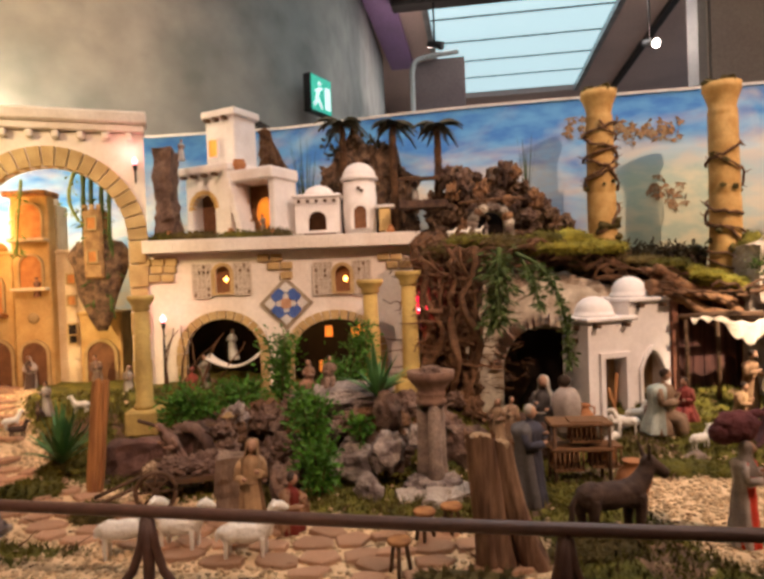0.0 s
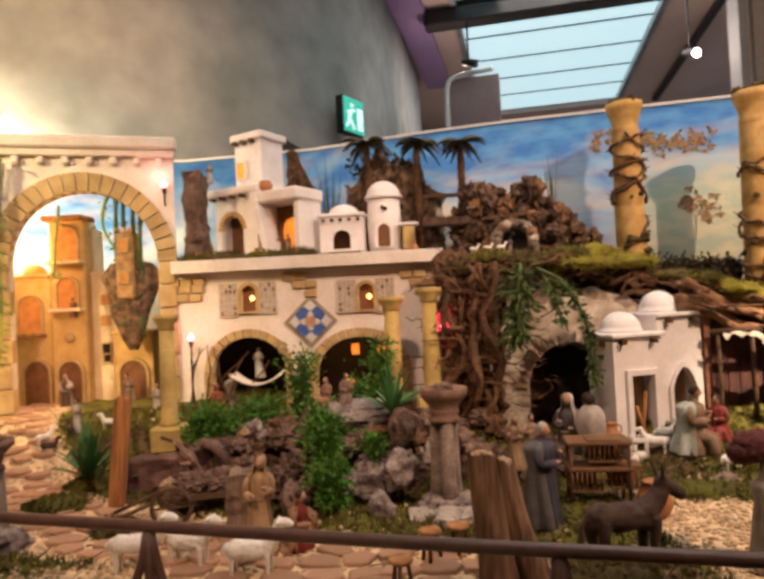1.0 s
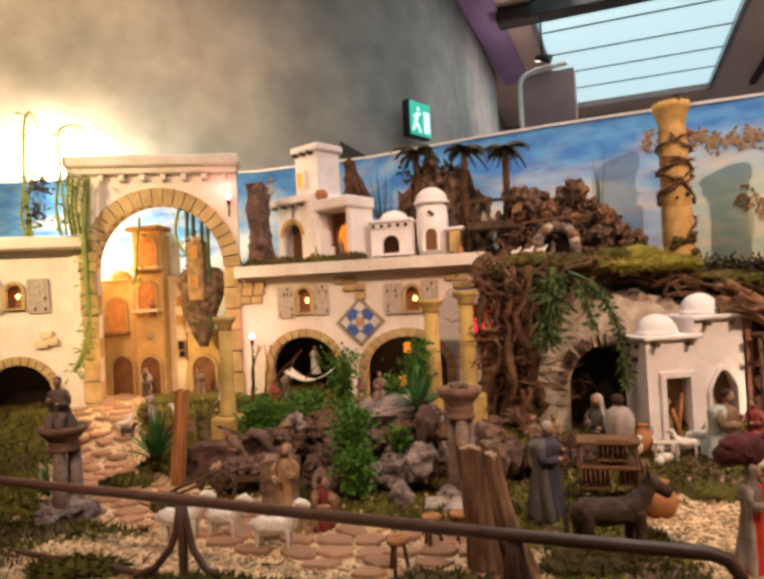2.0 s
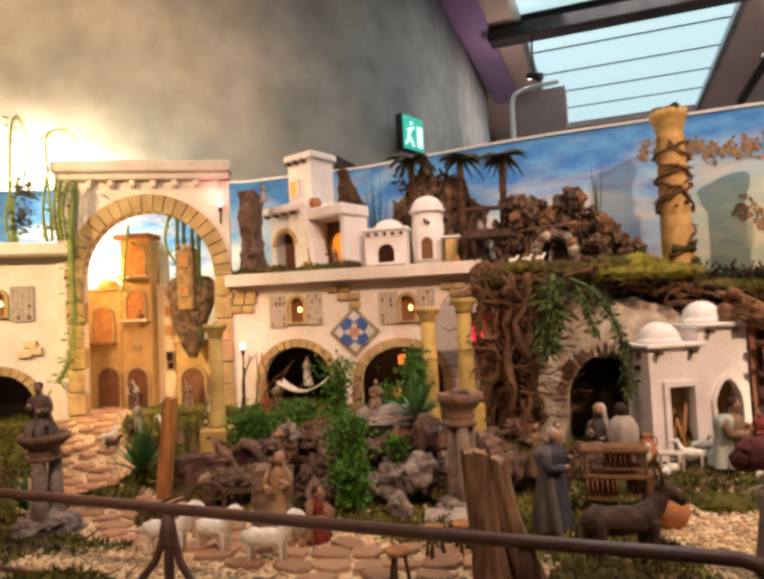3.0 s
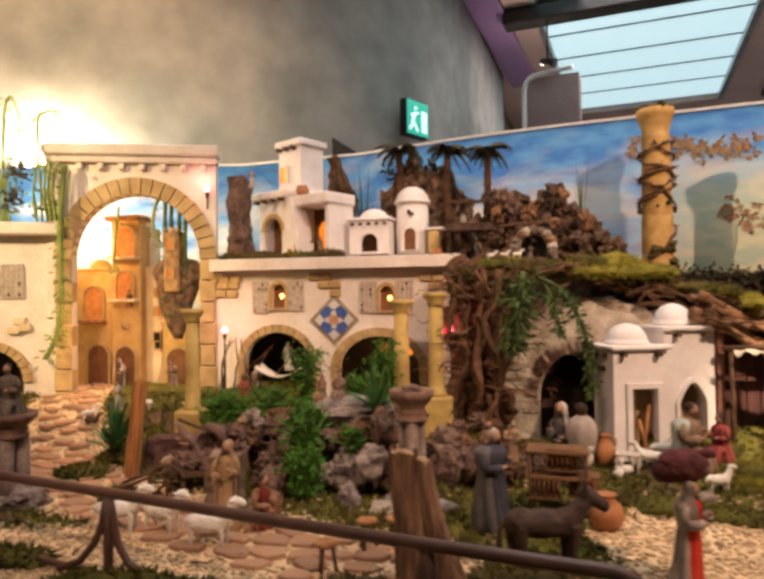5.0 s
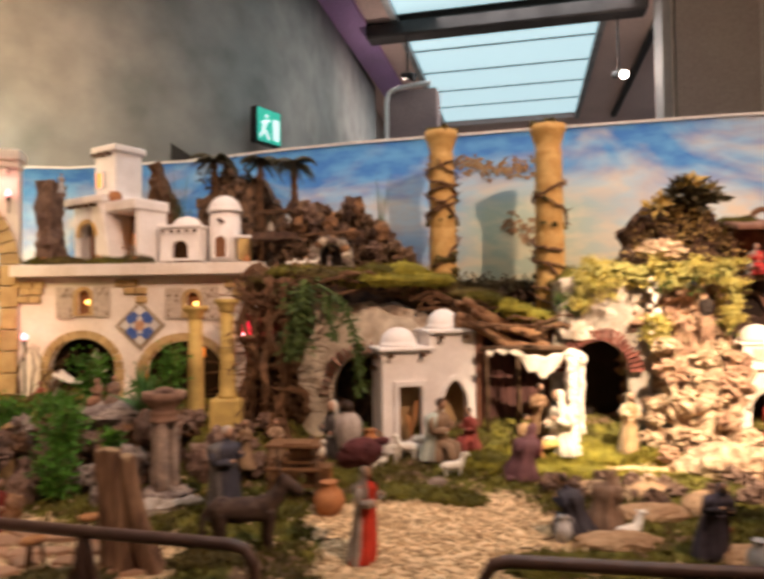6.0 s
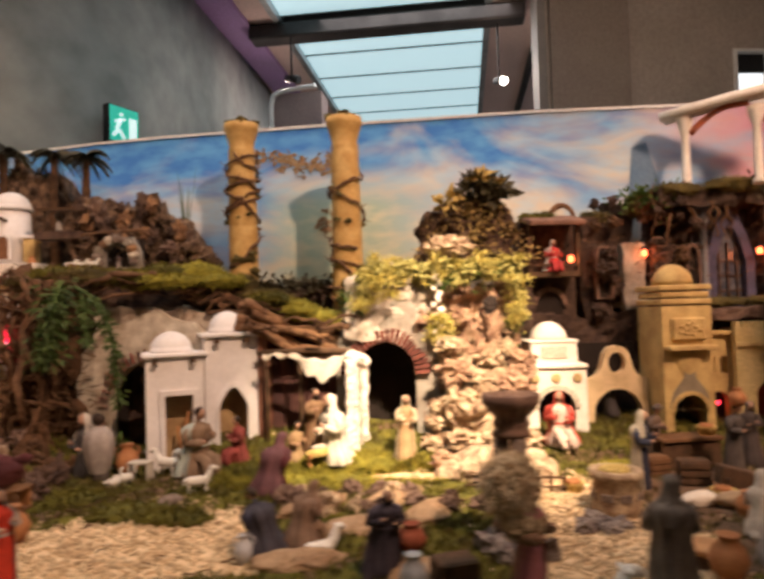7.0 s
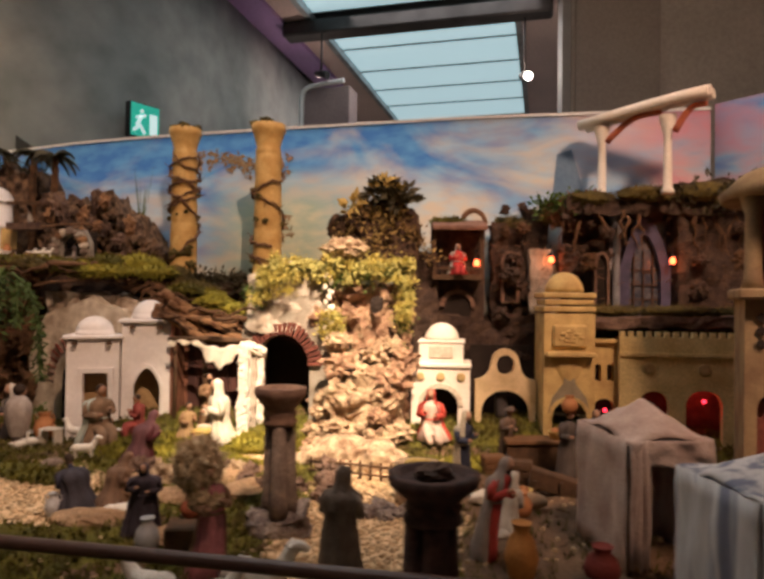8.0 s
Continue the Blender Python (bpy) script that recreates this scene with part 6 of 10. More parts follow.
def court_column(x, y, z0, z1, r, mat, label, base=0.0):
    t = thing("court_column", label, "column", (x, y, z0), 0, "courtyard columns")
    H = z1 - z0
    if base:
        bm = B()
        box(bm, (0, 0, base / 2), (r * 4, r * 4, base), bev=0.008)
        part("plinth", bm, mat, t)
    bm = B()
    lathe(bm, [(r * 1.3, base), (r * 1.3, base + 0.012), (r * 1.05, base + 0.02), (r, H * 0.5), (r * 0.88, H - 0.05)], (0, 0, 0), 20, wob=0.03)
    part("shaft", bm, mat, t)
    bm = B()
    lathe(bm, [(r * 0.95, H - 0.05), (r * 1.1, H - 0.045), (r * 1.0, H - 0.035), (r * 1.5, H - 0.018), (r * 1.6, H - 0.012), (r * 1.6, H)], (0, 0, 0), 20)
    part("capital", bm, mat if mat is yellow_col else grey_stone, t)


court_column(-0.672, 2.03, 1.05, 1.505, 0.026, yellow_col, "yellow stone column with a dark capital on a square plinth", 0.085)
court_column(0.085, 2.2, 1.02, 1.53, 0.03, yellow_col, "yellow sandstone column before the arcade")
court_column(0.22, 2.16, 1.02, 1.555, 0.029, yellow_col, "yellow sandstone column at the end of the arcade", 0.16)


def pedestal(x, y, z0, z1, r, label, slab=True, mat=brown_stone):
    """Three thin shafts under one round bowl-like capital."""
    t = thing("pedestal", label, "pedestal", (x, y, z0), 15, "stone pedestals")
    H = z1 - z0
    if slab:
        bm = B()
        if slab == "flat":
            crag(bm, (-0.075, -0.06, -0.02), (0.075, 0.06, 0.032), 0.012, 0.026, 20, 5)
        else:
            blob(bm, (0, 0, 0.0), (r * 1.45, r * 1.3, 0.062), 4, 0.4, 2.6, int(x * 10))
        part("base", bm, rock_grey, t)
    for k in range(3):
        a = 2.1 * k + 0.4
        bm = B()
        lathe(bm, [(r * 0.38, 0.028), (r * 0.36, 0.065), (r * 0.32, 0.075), (r * 0.27, H * 0.735)], (r * 0.4 * math.cos(a), r * 0.4 * math.sin(a), 0), 14, wob=0.05)
        part("shaft", bm, grey_stone if mat is brown_stone else mat, t)
    bm = B()
    lathe(bm, [(r * 0.5, H * 0.73), (r * 0.68, H * 0.735), (r * 0.68, H * 0.765), (r * 0.56, H * 0.775), (r * 0.66, H * 0.81), (r * 0.64, H * 0.83), (r * 0.58, H * 0.845), (r * 0.86, H * 0.91), (r * 1.02, H * 0.945), (r * 1.05, H), (r * 0.8, H), (r * 0.72, H * 0.97)], (0, 0, 0), 26, wob=0.02)
    part("capital", bm, mat, t)


pedestal(0.217, 1.528, 0.98, 1.291, 0.058, "weathered pedestal of three shafts with a round capital")
pedestal(-0.865, 1.375, 0.98, 1.235, 0.062, "weathered pedestal of three shafts with a round capital beside the street")
pedestal(1.807, 1.215, 0.99, 1.309, 0.058, "grey pedestal column with a wide capital on a stone base", "flat")
pedestal(2.153, 0.735, 0.98, 1.252, 0.068, "dark brown pedestal with a round bowl capital", mat=M("dark brown stone", (0.13, 0.07, 0.055), 0.8, (0.06, 0.035, 0.03), 30, 160, 0.6, 0.003))

# ---------------------------------------------------------------- iron rail before the display
def rail(line, z, posts, label, end_bend=False, start_bend=False):
    t = thing("iron_rail", label, "rail")
    bm = B()
    pts = [(x, y, z) for x, y in line]
    if end_bend:
        x, y = line[-1]
        pts += [(x + 0.022, y - 0.005, z - 0.006), (x + 0.036, y - 0.008, z - 0.028), (x + 0.04, y - 0.01, z - 0.2)]
    if start_bend:
        x, y = line[0]
        pts = [(x - 0.04, y + 0.003, z - 0.2), (x - 0.036, y + 0.003, z - 0.028), (x - 0.022, y + 0.002, z - 0.006)] + pts
    tube(bm, pts, 0.0105, 0.0105, 12)
    part("handrail", bm, iron, t)
    bm = B()
    tube(bm, [(x, y - 0.02, z - 0.155) for x, y in line], 0.007, 0.007, 8)
    part("lower_bar", bm, iron, t)
    for x, y in posts:
        bm = B()
        tube(bm, [(x, y, z - 0.008), (x, y, z - 0.1), (x, y - 0.004, z - 0.64)], 0.009, 0.011, 10)
        for s in (-1, 1):
            tube(bm, [(x + 0.003 * s, y, z - 0.012), (x + 0.012 * s, y, z - 0.06), (x + 0.026 * s, y - 0.006, z - 0.1), (x + 0.055 * s, y - 0.014, z - 0.135), (x + 0.1 * s, y - 0.019, z - 0.152)], 0.009, 0.007, 8)
        part("post", bm, iron, t)


rail([(-1.35, 1.27), (-0.74, 1.125), (-0.34, 1.025), (0.06, 0.92), (0.31, 0.86), (0.61, 0.795)], 1.146, [(-0.335, 1.024), (0.335, 0.855), (-1.0, 1.19)], "brown painted iron rail with curved braces", True)
rail([(1.045, 0.752), (1.3, 0.716), (1.5, 0.698), (1.83, 0.658), (2.1, 0.622), (2.5, 0.57), (3.2, 0.47)], 1.137, [(1.3, 0.716), (2.5, 0.57)], "brown painted iron rail along the display front", False, True)

# ---------------------------------------------------------------- rock masses
def rock(name, lo, hi, mat, label, step=0.035, amp=0.05, f=9, seed=0, top=None, cat="rock"):
    bm = B()
    crag(bm, lo, hi, step, amp, f, seed, top=top)
    return whole(name, bm, mat, label, cat)


rock("upper_cliff", (0.32, 2.5, 1.45), (1.75, 2.85, 1.66), rock_dark, "dark rock shelf under the painted sky", 0.035, 0.05, 9, 1, lambda x, y: 1.66 - 0.13 * sstep(0.8, 1.3, x))
rock("cliff_core", (0.3, 2.5, 0.98), (1.78, 2.75, 1.5), rock_dark, "dark rock wall behind the white house", 0.04, 0.05, 8, 2)
rock("rock_hill", (0.36, 2.56, 1.62), (0.92, 2.8, 1.97), hill_rock, "craggy brown rock hill on the upper shelf", 0.018, 0.07, 18, 3, lambda x, y: 1.97 - 0.22 * sstep(0.68, 0.95, x) - 0.1 * sstep(0.55, 0.36, x) + 0.02 * math.sin(x * 40))
rock("palm_rock", (-0.1, 2.78, 1.7), (0.33, 2.95, 2.0), hill_rock, "brown rock rising behind the domed houses", 0.018, 0.06, 16, 4, lambda x, y: 2.15 + 0.03 * math.sin(x * 31) - 0.16 * sstep(0.19, 0.3, x) - 0.1 * sstep(0.0, -0.1, x))
rock("tower_rock", (-0.41, 2.92, 1.7), (-0.26, 3.03, 2.25), bark, "dark rock spire behind the tower house", 0.02, 0.05, 15, 5, lambda x, y: 2.27 - 0.2 * sstep(-0.36, -0.26, x))
rock("corner_rock", (-0.8, 2.62, 1.7), (-0.72, 2.75, 2.12), rock_mid, "narrow stacked rock beside the tall gate", 0.024, 0.025, 14, 6)
rock("right_shelf", (2.05, 2.3, 0.97), (3.6, 2.48, 1.46), dimmed_rock, "dark rock behind the golden houses", 0.04, 0.05, 9, 7)
rock("mossy_shelf", (2.72, 2.1, 1.42), (3.6, 2.42, 1.47), rock_mid, "mossy rock shelf above the castle wall", 0.03, 0.03, 11, 8)
rock("top_shelf", (2.7, 2.28, 1.86), (3.6, 2.46, 1.94), dimmed_rock, "dark rock lintel under the ruined colonnade", 0.028, 0.04, 12, 9)
rock("front_bank", (-0.52, 1.74, 0.97), (0.14, 1.96, 1.1), rock_dark, "dark rock bank below the courtyard garden", 0.02, 0.045, 16, 10, lambda x, y: 1.09 + 0.03 * math.sin(x * 11))
bm = B()
blob(bm, (-0.02, 1.8, 1.185), (0.15, 0.1, 0.045), 4, 0.25, 1.8, 3)
whole("rock_slab", bm, rock_grey, "flat pale grey rock slab on the bank", "rock")
rng = random.Random(77)
for x, y, z, s, m in ((0.03, 1.62, 1.04, 0.075, rock_grey), (0.1, 1.56, 1.08, 0.06, rock_grey), (0.05, 1.5, 1.0, 0.05, rock_grey), (0.11, 1.66, 1.16, 0.06, rock_mid), (-0.08, 1.62, 1.0, 0.05, rock_mid), (-0.16, 1.5, 1.03, 0.055, rock_mid), (-0.34, 1.8, 1.1, 0.07, rock_dark), (0.3, 1.6, 1.08, 0.06, rock_mid), (0.36, 1.72, 1.05, 0.05, rock_mid), (-0.12, 1.36, 1.02, 0.05, cork), (0.28, 1.86, 1.08, 0.07, rock_mid)):
    bm = B()
    blob(bm, (0, 0, 0), (s, s * rng.uniform(0.6, 0.9), s * rng.uniform(0.7, 1.1)), 3, 0.5, 1.7, rng.random() * 50)
    whole("boulder", bm, m, "rough brown and grey boulder in the bank", "rock", (x, y, z), rng.uniform(0, 360), "boulders of the bank")
rock("retaining_bank", (-0.7, 1.75, 0.95), (-0.28, 1.84, 1.085), M("dark plum brown bark", (0.17, 0.09, 0.07), 0.95, (0.085, 0.045, 0.04), 20, 140, 0.8, 0.006), "dark plum brown bark bank behind the cart", 0.02, 0.025, 12, 33)

# ---------------------------------------------------------------- plants
def leaves(name, mat, stems, n, size, seed, spread, parent=None, label="", long=2.0, droop=0.0):
    """Small bent leaves round the points of stems, joined into one part."""
    rng, verts, faces = random.Random(seed), [], []
    for k in range(n):
        p = Vector(rng.choice(stems))
        d = Vector((rng.gauss(0, 1), rng.gauss(0, 1), rng.gauss(0, 0.8)))
        p = p + d * spread * rng.random()
        d = (d.normalized() + Vector((0, 0, 0.3 - droop))).normalized()
        sd = d.orthogonal().normalized()
        sd.rotate(Euler((0, 0, rng.uniform(0, 6.28))))
        sd = (sd - d * sd.dot(d)).normalized()
        s = size * rng.uniform(0.6, 1.2)
        up = d.cross(sd) * s * 0.25
        i = len(verts)
        verts += [p, p + d * s * long * 0.5 + sd * s * 0.42 + up, p + d * s * long, p + d * s * long * 0.5 - sd * s * 0.42 + up]
        faces += [(i, i + 1, i + 2), (i, i + 2, i + 3)]
    me = bpy.data.meshes.new(name)
    me.from_pydata([tuple(v) for v in verts], [], faces)
    me.materials.append(mat)
    ob = new(name, me)
    ob.parent = parent
    return tagged(ob, label)


def shrub(x, y, z, h, r, n, seed, label, mat=None, size=0.011, name="shrub"):
    t = thing(name, label, "plant", (x, y, z), 0, "garden shrubs")
    rng = random.Random(seed)
    pts = []
    for k in range(7):
        a, u = rng.uniform(0, 6.28), rng.uniform(0.3, 1)
        line = [(r * u * math.cos(a) * q ** 1.3, r * u * math.sin(a) * q ** 1.3, h * q * rng.uniform(0.8, 1.0)) for q in (0, 0.25, 0.5, 0.75, 1.0)]
        bm = B()
        tube(bm, line, 0.0025, 0.001, 5)
        part("stem", bm, bark, t)
        for a0, b0 in zip(line[1:], line[2:]):
            pts += [tuple(Vector(a0).lerp(Vector(b0), q)) for q in (0, 0.33, 0.66)]
    leaves("foliage", mat or leaf_green, pts, n, size, seed, r * 0.45, t, long=1.7)


for k, (x, y, z, h, r, n) in enumerate(((-0.07, 1.5, 0.99, 0.13, 0.06, 650), (-0.09, 1.55, 1.08, 0.14, 0.06, 700), (-0.11, 1.64, 1.13, 0.1, 0.045, 400), (0.03, 1.6, 1.1, 0.06, 0.035, 220), (-0.56, 2.0, 1.07, 0.12, 0.07, 650), (-0.46, 1.96, 1.07, 0.11, 0.07, 600), (-0.32, 1.93, 1.08, 0.13, 0.07, 700), (-0.22, 1.98, 1.1, 0.26, 0.06, 900), (0.03, 2.05, 1.1, 0.27, 0.06, 850), (-0.03, 2.0, 1.1, 0.16, 0.06, 500), (-0.4, 2.08, 1.08, 0.12, 0.06, 450))):
    shrub(x, y, z, h * 1.15, r * 0.95, int(n * 1.15), 100 + k, "bright green leafy shrub among the rocks")
shrub(0.74, 2.02, 1.0, 0.12, 0.035, 160, 130, "thin yellow green shrub beside the white house", leaf_vine)


def rosette(x, y, z, n, length, seed, label, mat, width=0.009, upright=0.6, name="yucca"):
    """A plant of long pointed blades."""
    t = thing(name, label, "plant", (x, y, z), 0, "bladed plants")
    rng = random.Random(seed)
    for k in range(n):
        a, el, l = rng.uniform(0, 6.28), rng.uniform(upright, 1.5), length * rng.uniform(0.65, 1.05)
        d, sd = Vector((math.cos(a) * math.cos(el), math.sin(a) * math.cos(el), math.sin(el))), Vector((-math.sin(a), math.cos(a), 0))
        bm = B()
        rows = []
        for i in range(6):
            q = i / 5
            p = d * l * q - Vector((0, 0, l * 0.35 * q * q * math.cos(el)))
            wd = width * (1 - q) ** 0.7 * (0.6 + q * 1.2 if q < 0.3 else 1)
            rows.append([bm.verts.new(p + sd * wd), bm.verts.new(p - Vector((0, 0, wd * 0.4))), bm.verts.new(p - sd * wd)])
        for r0, r1 in zip(rows, rows[1:]):
            for i in range(2):
                bm.faces.new((r0[i], r0[i + 1], r1[i + 1], r1[i])).smooth = True
        part("blade", bm, mat, t)


rosette(0.085, 1.7, 1.2, 36, 0.17, 4, "blue green bladed yucca on the rock bank", leaf_yucca, 0.011)
rosette(-0.84, 1.8, 1.03, 46, 0.2, 5, "blue green bladed yucca beside the street", leaf_yucca, 0.012)
rosette(-1.02, 1.5, 1.0, 16, 0.13, 6, "dark green bladed plant beside the street", leaf_yucca)
rosette(-0.175, 2.79, 1.72, 20, 0.5, 7, "tall thin reed-like plant behind the tower house", leaf_frond, 0.004, 1.36, "reed_plant")
rosette(0.8, 2.68, 1.8, 12, 0.38, 8, "thin grass stalks before the painted sky", leaf_frond, 0.0035, 1.4, "reed_plant")


def palm(x, y, z, h, seed, label, n=15, length=0.13):
    t = thing("palm", label, "palm tree", (x, y, z), 0, "model palms")
    rng = random.Random(seed)
    bm = B()
    prof = []
    for k in range(12):
        prof += [(0.024 - 0.0007 * k, h * k / 12), (0.019 - 0.0006 * k, h * (k + 0.85) / 12)]
    lathe(bm, prof, (0, 0, 0), 12, wob=0.15, seed=seed)
    part("trunk", bm, bark, t)
    for k in range(n):
        a, l, up = k * 2.4 + rng.uniform(-0.3, 0.3), length * rng.uniform(0.75, 1.1), rng.uniform(-0.1, 0.95)
        d = Vector((math.cos(a), math.sin(a), 0))
        sd = Vector((-math.sin(a), math.cos(a), 0))
        bm = B()
        mid = [d * l * q + Vector((0, 0, h + l * (up * q - 0.95 * q * q))) for q in np.linspace(0, 1, 9)]
        tube(bm, mid, 0.0025, 0.001, 5)
        for i in range(1, 9):
            for s in (-1, 1):
                for j in (0, 0.5):
                    q = (i - j) / 8
                    p = mid[i - 1].lerp(mid[i], 1 - j)
                    ln = 0.045 * math.sin(math.pi * min(0.95, 0.2 + q * 0.75))
                    tip = p + sd * s * ln * 0.75 + d * ln * 0.5 - Vector((0, 0, ln * 0.45))
                    w2 = d * 0.007
                    bm.faces.new([bm.verts.new(v) for v in (p - w2, p + w2, tip)])
        part("frond", bm, leaf_palm, t)


palm(0.404, 2.62, 1.7, 0.48, 1, "dark model palm tree on the rock shelf", 18, 0.1)
palm(0.222, 2.74, 1.72, 0.5, 2, "dark model palm tree behind the round tower", 18, 0.1)
palm(-0.002, 2.76, 1.72, 0.51, 3, "dark model palm tree behind the domed house", 20, 0.115)


def vine(pts, n, seed, label, mat=leaf_vine, r=0.0035, size=0.013, spread=0.02, name="vine", droop=1.0, long=2.6):
    t = thing(name, label, "vine", (0, 0, 0), 0, "hanging vines")
    line = smooth3(pts)
    bm = B()
    tube(bm, line, r, r * 0.6, 6, wob=0.3, seed=seed)
    part("stem", bm, mat, t)
    leaves("foliage", mat, line[len(line) // 5:], n, size, seed, spread, t, long=long, droop=droop)


thick = M("pale green cactus stem", (0.25, 0.3, 0.07), 0.6, (0.16, 0.22, 0.05), 24, 120, 0.3, 0.002)
# trailing plants on and beside the tall gate
vine([(-1.36, 2.24, 2.12), (-1.37, 2.22, 1.9), (-1.36, 2.21, 1.7), (-1.35, 2.2, 1.5), (-1.38, 2.2, 1.38), (-1.42, 2.19, 1.3)], 140, 1, "long trailing green plant down the gate pier", thick, 0.013)
vine([(-1.44, 2.2, 1.88), (-1.45, 2.2, 2.08), (-1.46, 2.2, 2.3), (-1.42, 2.2, 2.34), (-1.35, 2.19, 2.33), (-1.31, 2.19, 2.27)], 20, 2, "arching green stem above the gate", thick, 0.006)
vine([(-1.62, 2.2, 1.88), (-1.63, 2.2, 2.1), (-1.62, 2.2, 2.36), (-1.59, 2.2, 2.42), (-1.56, 2.2, 2.36), (-1.5, 2.2, 2.2), (-1.44, 2.2, 2.08)], 30, 3, "tall looping green stem above the arcade house", thick, 0.006)
for k, x in enumerate((-1.4, -1.42, -1.47, -1.38, -1.64, -1.61)):
    vine([(x, 2.21, 1.88), (x - 0.01, 2.2, 2.0), (x + 0.005 * k, 2.2, 2.12 + 0.02 * (k % 3))], 26, 10 + k, "upright green fleshy stem on the ledge", thick, 0.007)
for k, (x, z) in enumerate(((-1.56, 2.1), (-1.58, 1.98))):
    b = thing("ledge_plant", "dark dry plant tuft on the white ledge", "plant", (x, 2.2, z), 0, "dark ledge plants")
    leaves("foliage", leaf_palm, [(0.012 * math.cos(i), 0, 0.03 * math.sin(i * 1.3)) for i in range(6)], 160, 0.013, 500 + k, 0.026, b, "", 1.8)
vine([(-1.0, 2.42, 2.0), (-1.04, 2.42, 1.98), (-1.06, 2.42, 1.88), (-1.03, 2.43, 1.8), (-1.0, 2.44, 1.78)], 20, 20, "curling green vine inside the arch", thick, 0.009)
for k, (x, z) in enumerate(((-0.99, 1.5), (-0.95, 1.44), (-0.92, 1.6), (-1.02, 1.46))):
    vine([(x + 0.01, 2.44, 2.0), (x, 2.45, 1.86), (x - 0.005, 2.46, 1.72), (x + 0.01, 2.47, 1.6), (x + 0.015, 2.47, z)], 40, 21 + k, "hanging dark green vine inside the arch", leaf_frond, 0.01, 0.012, 0.012)
vine([(-1.28, 2.5, 1.98), (-1.3, 2.5, 1.8), (-1.31, 2.5, 1.68)], 30, 26, "pale green hanging stem before the town", thick, 0.007)
vine([(0.53, 2.08, 1.62), (0.52, 2.05, 1.54), (0.51, 2.04, 1.44), (0.5, 2.04, 1.36)], 620, 30, "hanging bright green fronds from the root canopy", leaf_frond, 0.009, 0.012, 0.03, long=3.0)
vine([(0.58, 2.06, 1.6), (0.66, 2.03, 1.55), (0.71, 2.01, 1.45), (0.73, 2.0, 1.34), (0.735, 2.0, 1.22)], 330, 32, "arching green frond hanging before the grotto mouth", leaf_frond, 0.007, 0.012, 0.009, long=2.2)
vine([(0.6, 2.06, 1.58), (0.63, 2.02, 1.5), (0.64, 2.0, 1.42)], 160, 33, "hanging green frond before the pale grotto wall", leaf_frond, 0.006, 0.012, 0.009, long=2.2)


# ---------------------------------------------------------------- roots and the root canopy
rt = thing("root_tree", "gnarled brown root tree reaching up to the rock shelf", "tree")
rng = random.Random(51)
for k in range(15):
    x0 = 0.28 + 0.0115 * k + rng.uniform(-0.02, 0.02)
    y0 = 2.2 + rng.uniform(-0.1, 0.08)
    pts = [(x0 + 0.08 * noise.noise(Vector((k * 3.1, q * 3.2, 0))) + 0.05 * (q - 0.5) * rng.uniform(-1, 1), y0 + 0.1 * noise.noise(Vector((k * 1.7, q * 3.4, 9))) - 0.05 * q * (1 - q), 1.0 + 0.63 * q) for q in np.linspace(0, 1, 12)]
    bm = B()
    tube(bm, pts, rng.uniform(0.008, 0.024), rng.uniform(0.005, 0.01), 8, wob=0.8, seed=k)
    part("trunk", bm, root_mat if k % 3 else bark, rt)
for k in range(64):
    x0, z0 = rng.uniform(0.26, 0.42), rng.uniform(1.2, 1.66)
    a = rng.uniform(-0.6, 3.6)
    pts = [(x0, 2.18 + rng.uniform(-0.06, 0.08), z0)]
    for j in range(6):
        a += rng.uniform(-0.6, 0.6)
        p = pts[-1]
        pts.append((p[0] + 0.03 * math.cos(a), p[1] - rng.uniform(-0.012, 0.02), p[2] + 0.03 * math.sin(a) * rng.uniform(-1.2, 0.8)))
    bm = B()
    tube(bm, pts, rng.uniform(0.003, 0.007), 0.0015, 6, wob=0.4, seed=k)
    part("root", bm, root_mat, rt)
# dark lumps added behind the roots so the gaps look shaded
bm = B()
for k in range(44):
    blob(bm, (rng.uniform(0.28, 0.46), 2.3 + rng.uniform(-0.05, 0.08), rng.uniform(1.0, 1.64)), (0.055, 0.045, 0.075), 2, 0.7, 2, k)
part("dark_backing", bm, bark, rt, "dark bark backing that darkens the gaps")
cn = thing("root_canopy", "mossy tangle of dry branches along the rock shelf", "branches")
for k in range(44):
    x0 = rng.uniform(0.3, 1.5)
    zt = 1.63 - 0.17 * sstep(0.75, 1.35, x0)
    pts = [(x0, 2.28 + rng.uniform(-0.22, 0.15), zt + rng.uniform(-0.06, 0.02))]
    a = rng.choice((0, math.pi)) + rng.uniform(-0.8, 0.8)
    for j in range(8):
        a += rng.uniform(-0.7, 0.7)
        p = pts[-1]
        xn = p[0] + 0.036 * math.cos(a)
        zt = 1.63 - 0.17 * sstep(0.75, 1.35, xn)
        pts.append((xn, p[1] + 0.014 * math.sin(a) + rng.uniform(-0.01, 0.01), 0.75 * p[2] + 0.25 * (zt - 0.02) + rng.uniform(-0.02, 0.02)))
    # the branches pass behind the domes of the white house
    pts = [(x, max(y, 2.34) if 0.7 < x < 1.13 else y, z) for x, y, z in pts]
    bm = B()
    tube(bm, pts, rng.uniform(0.004, 0.011), rng.uniform(0.002, 0.004), 7, wob=0.5, seed=k)
    part("branch", bm, root_mat if k % 2 else bark, cn)
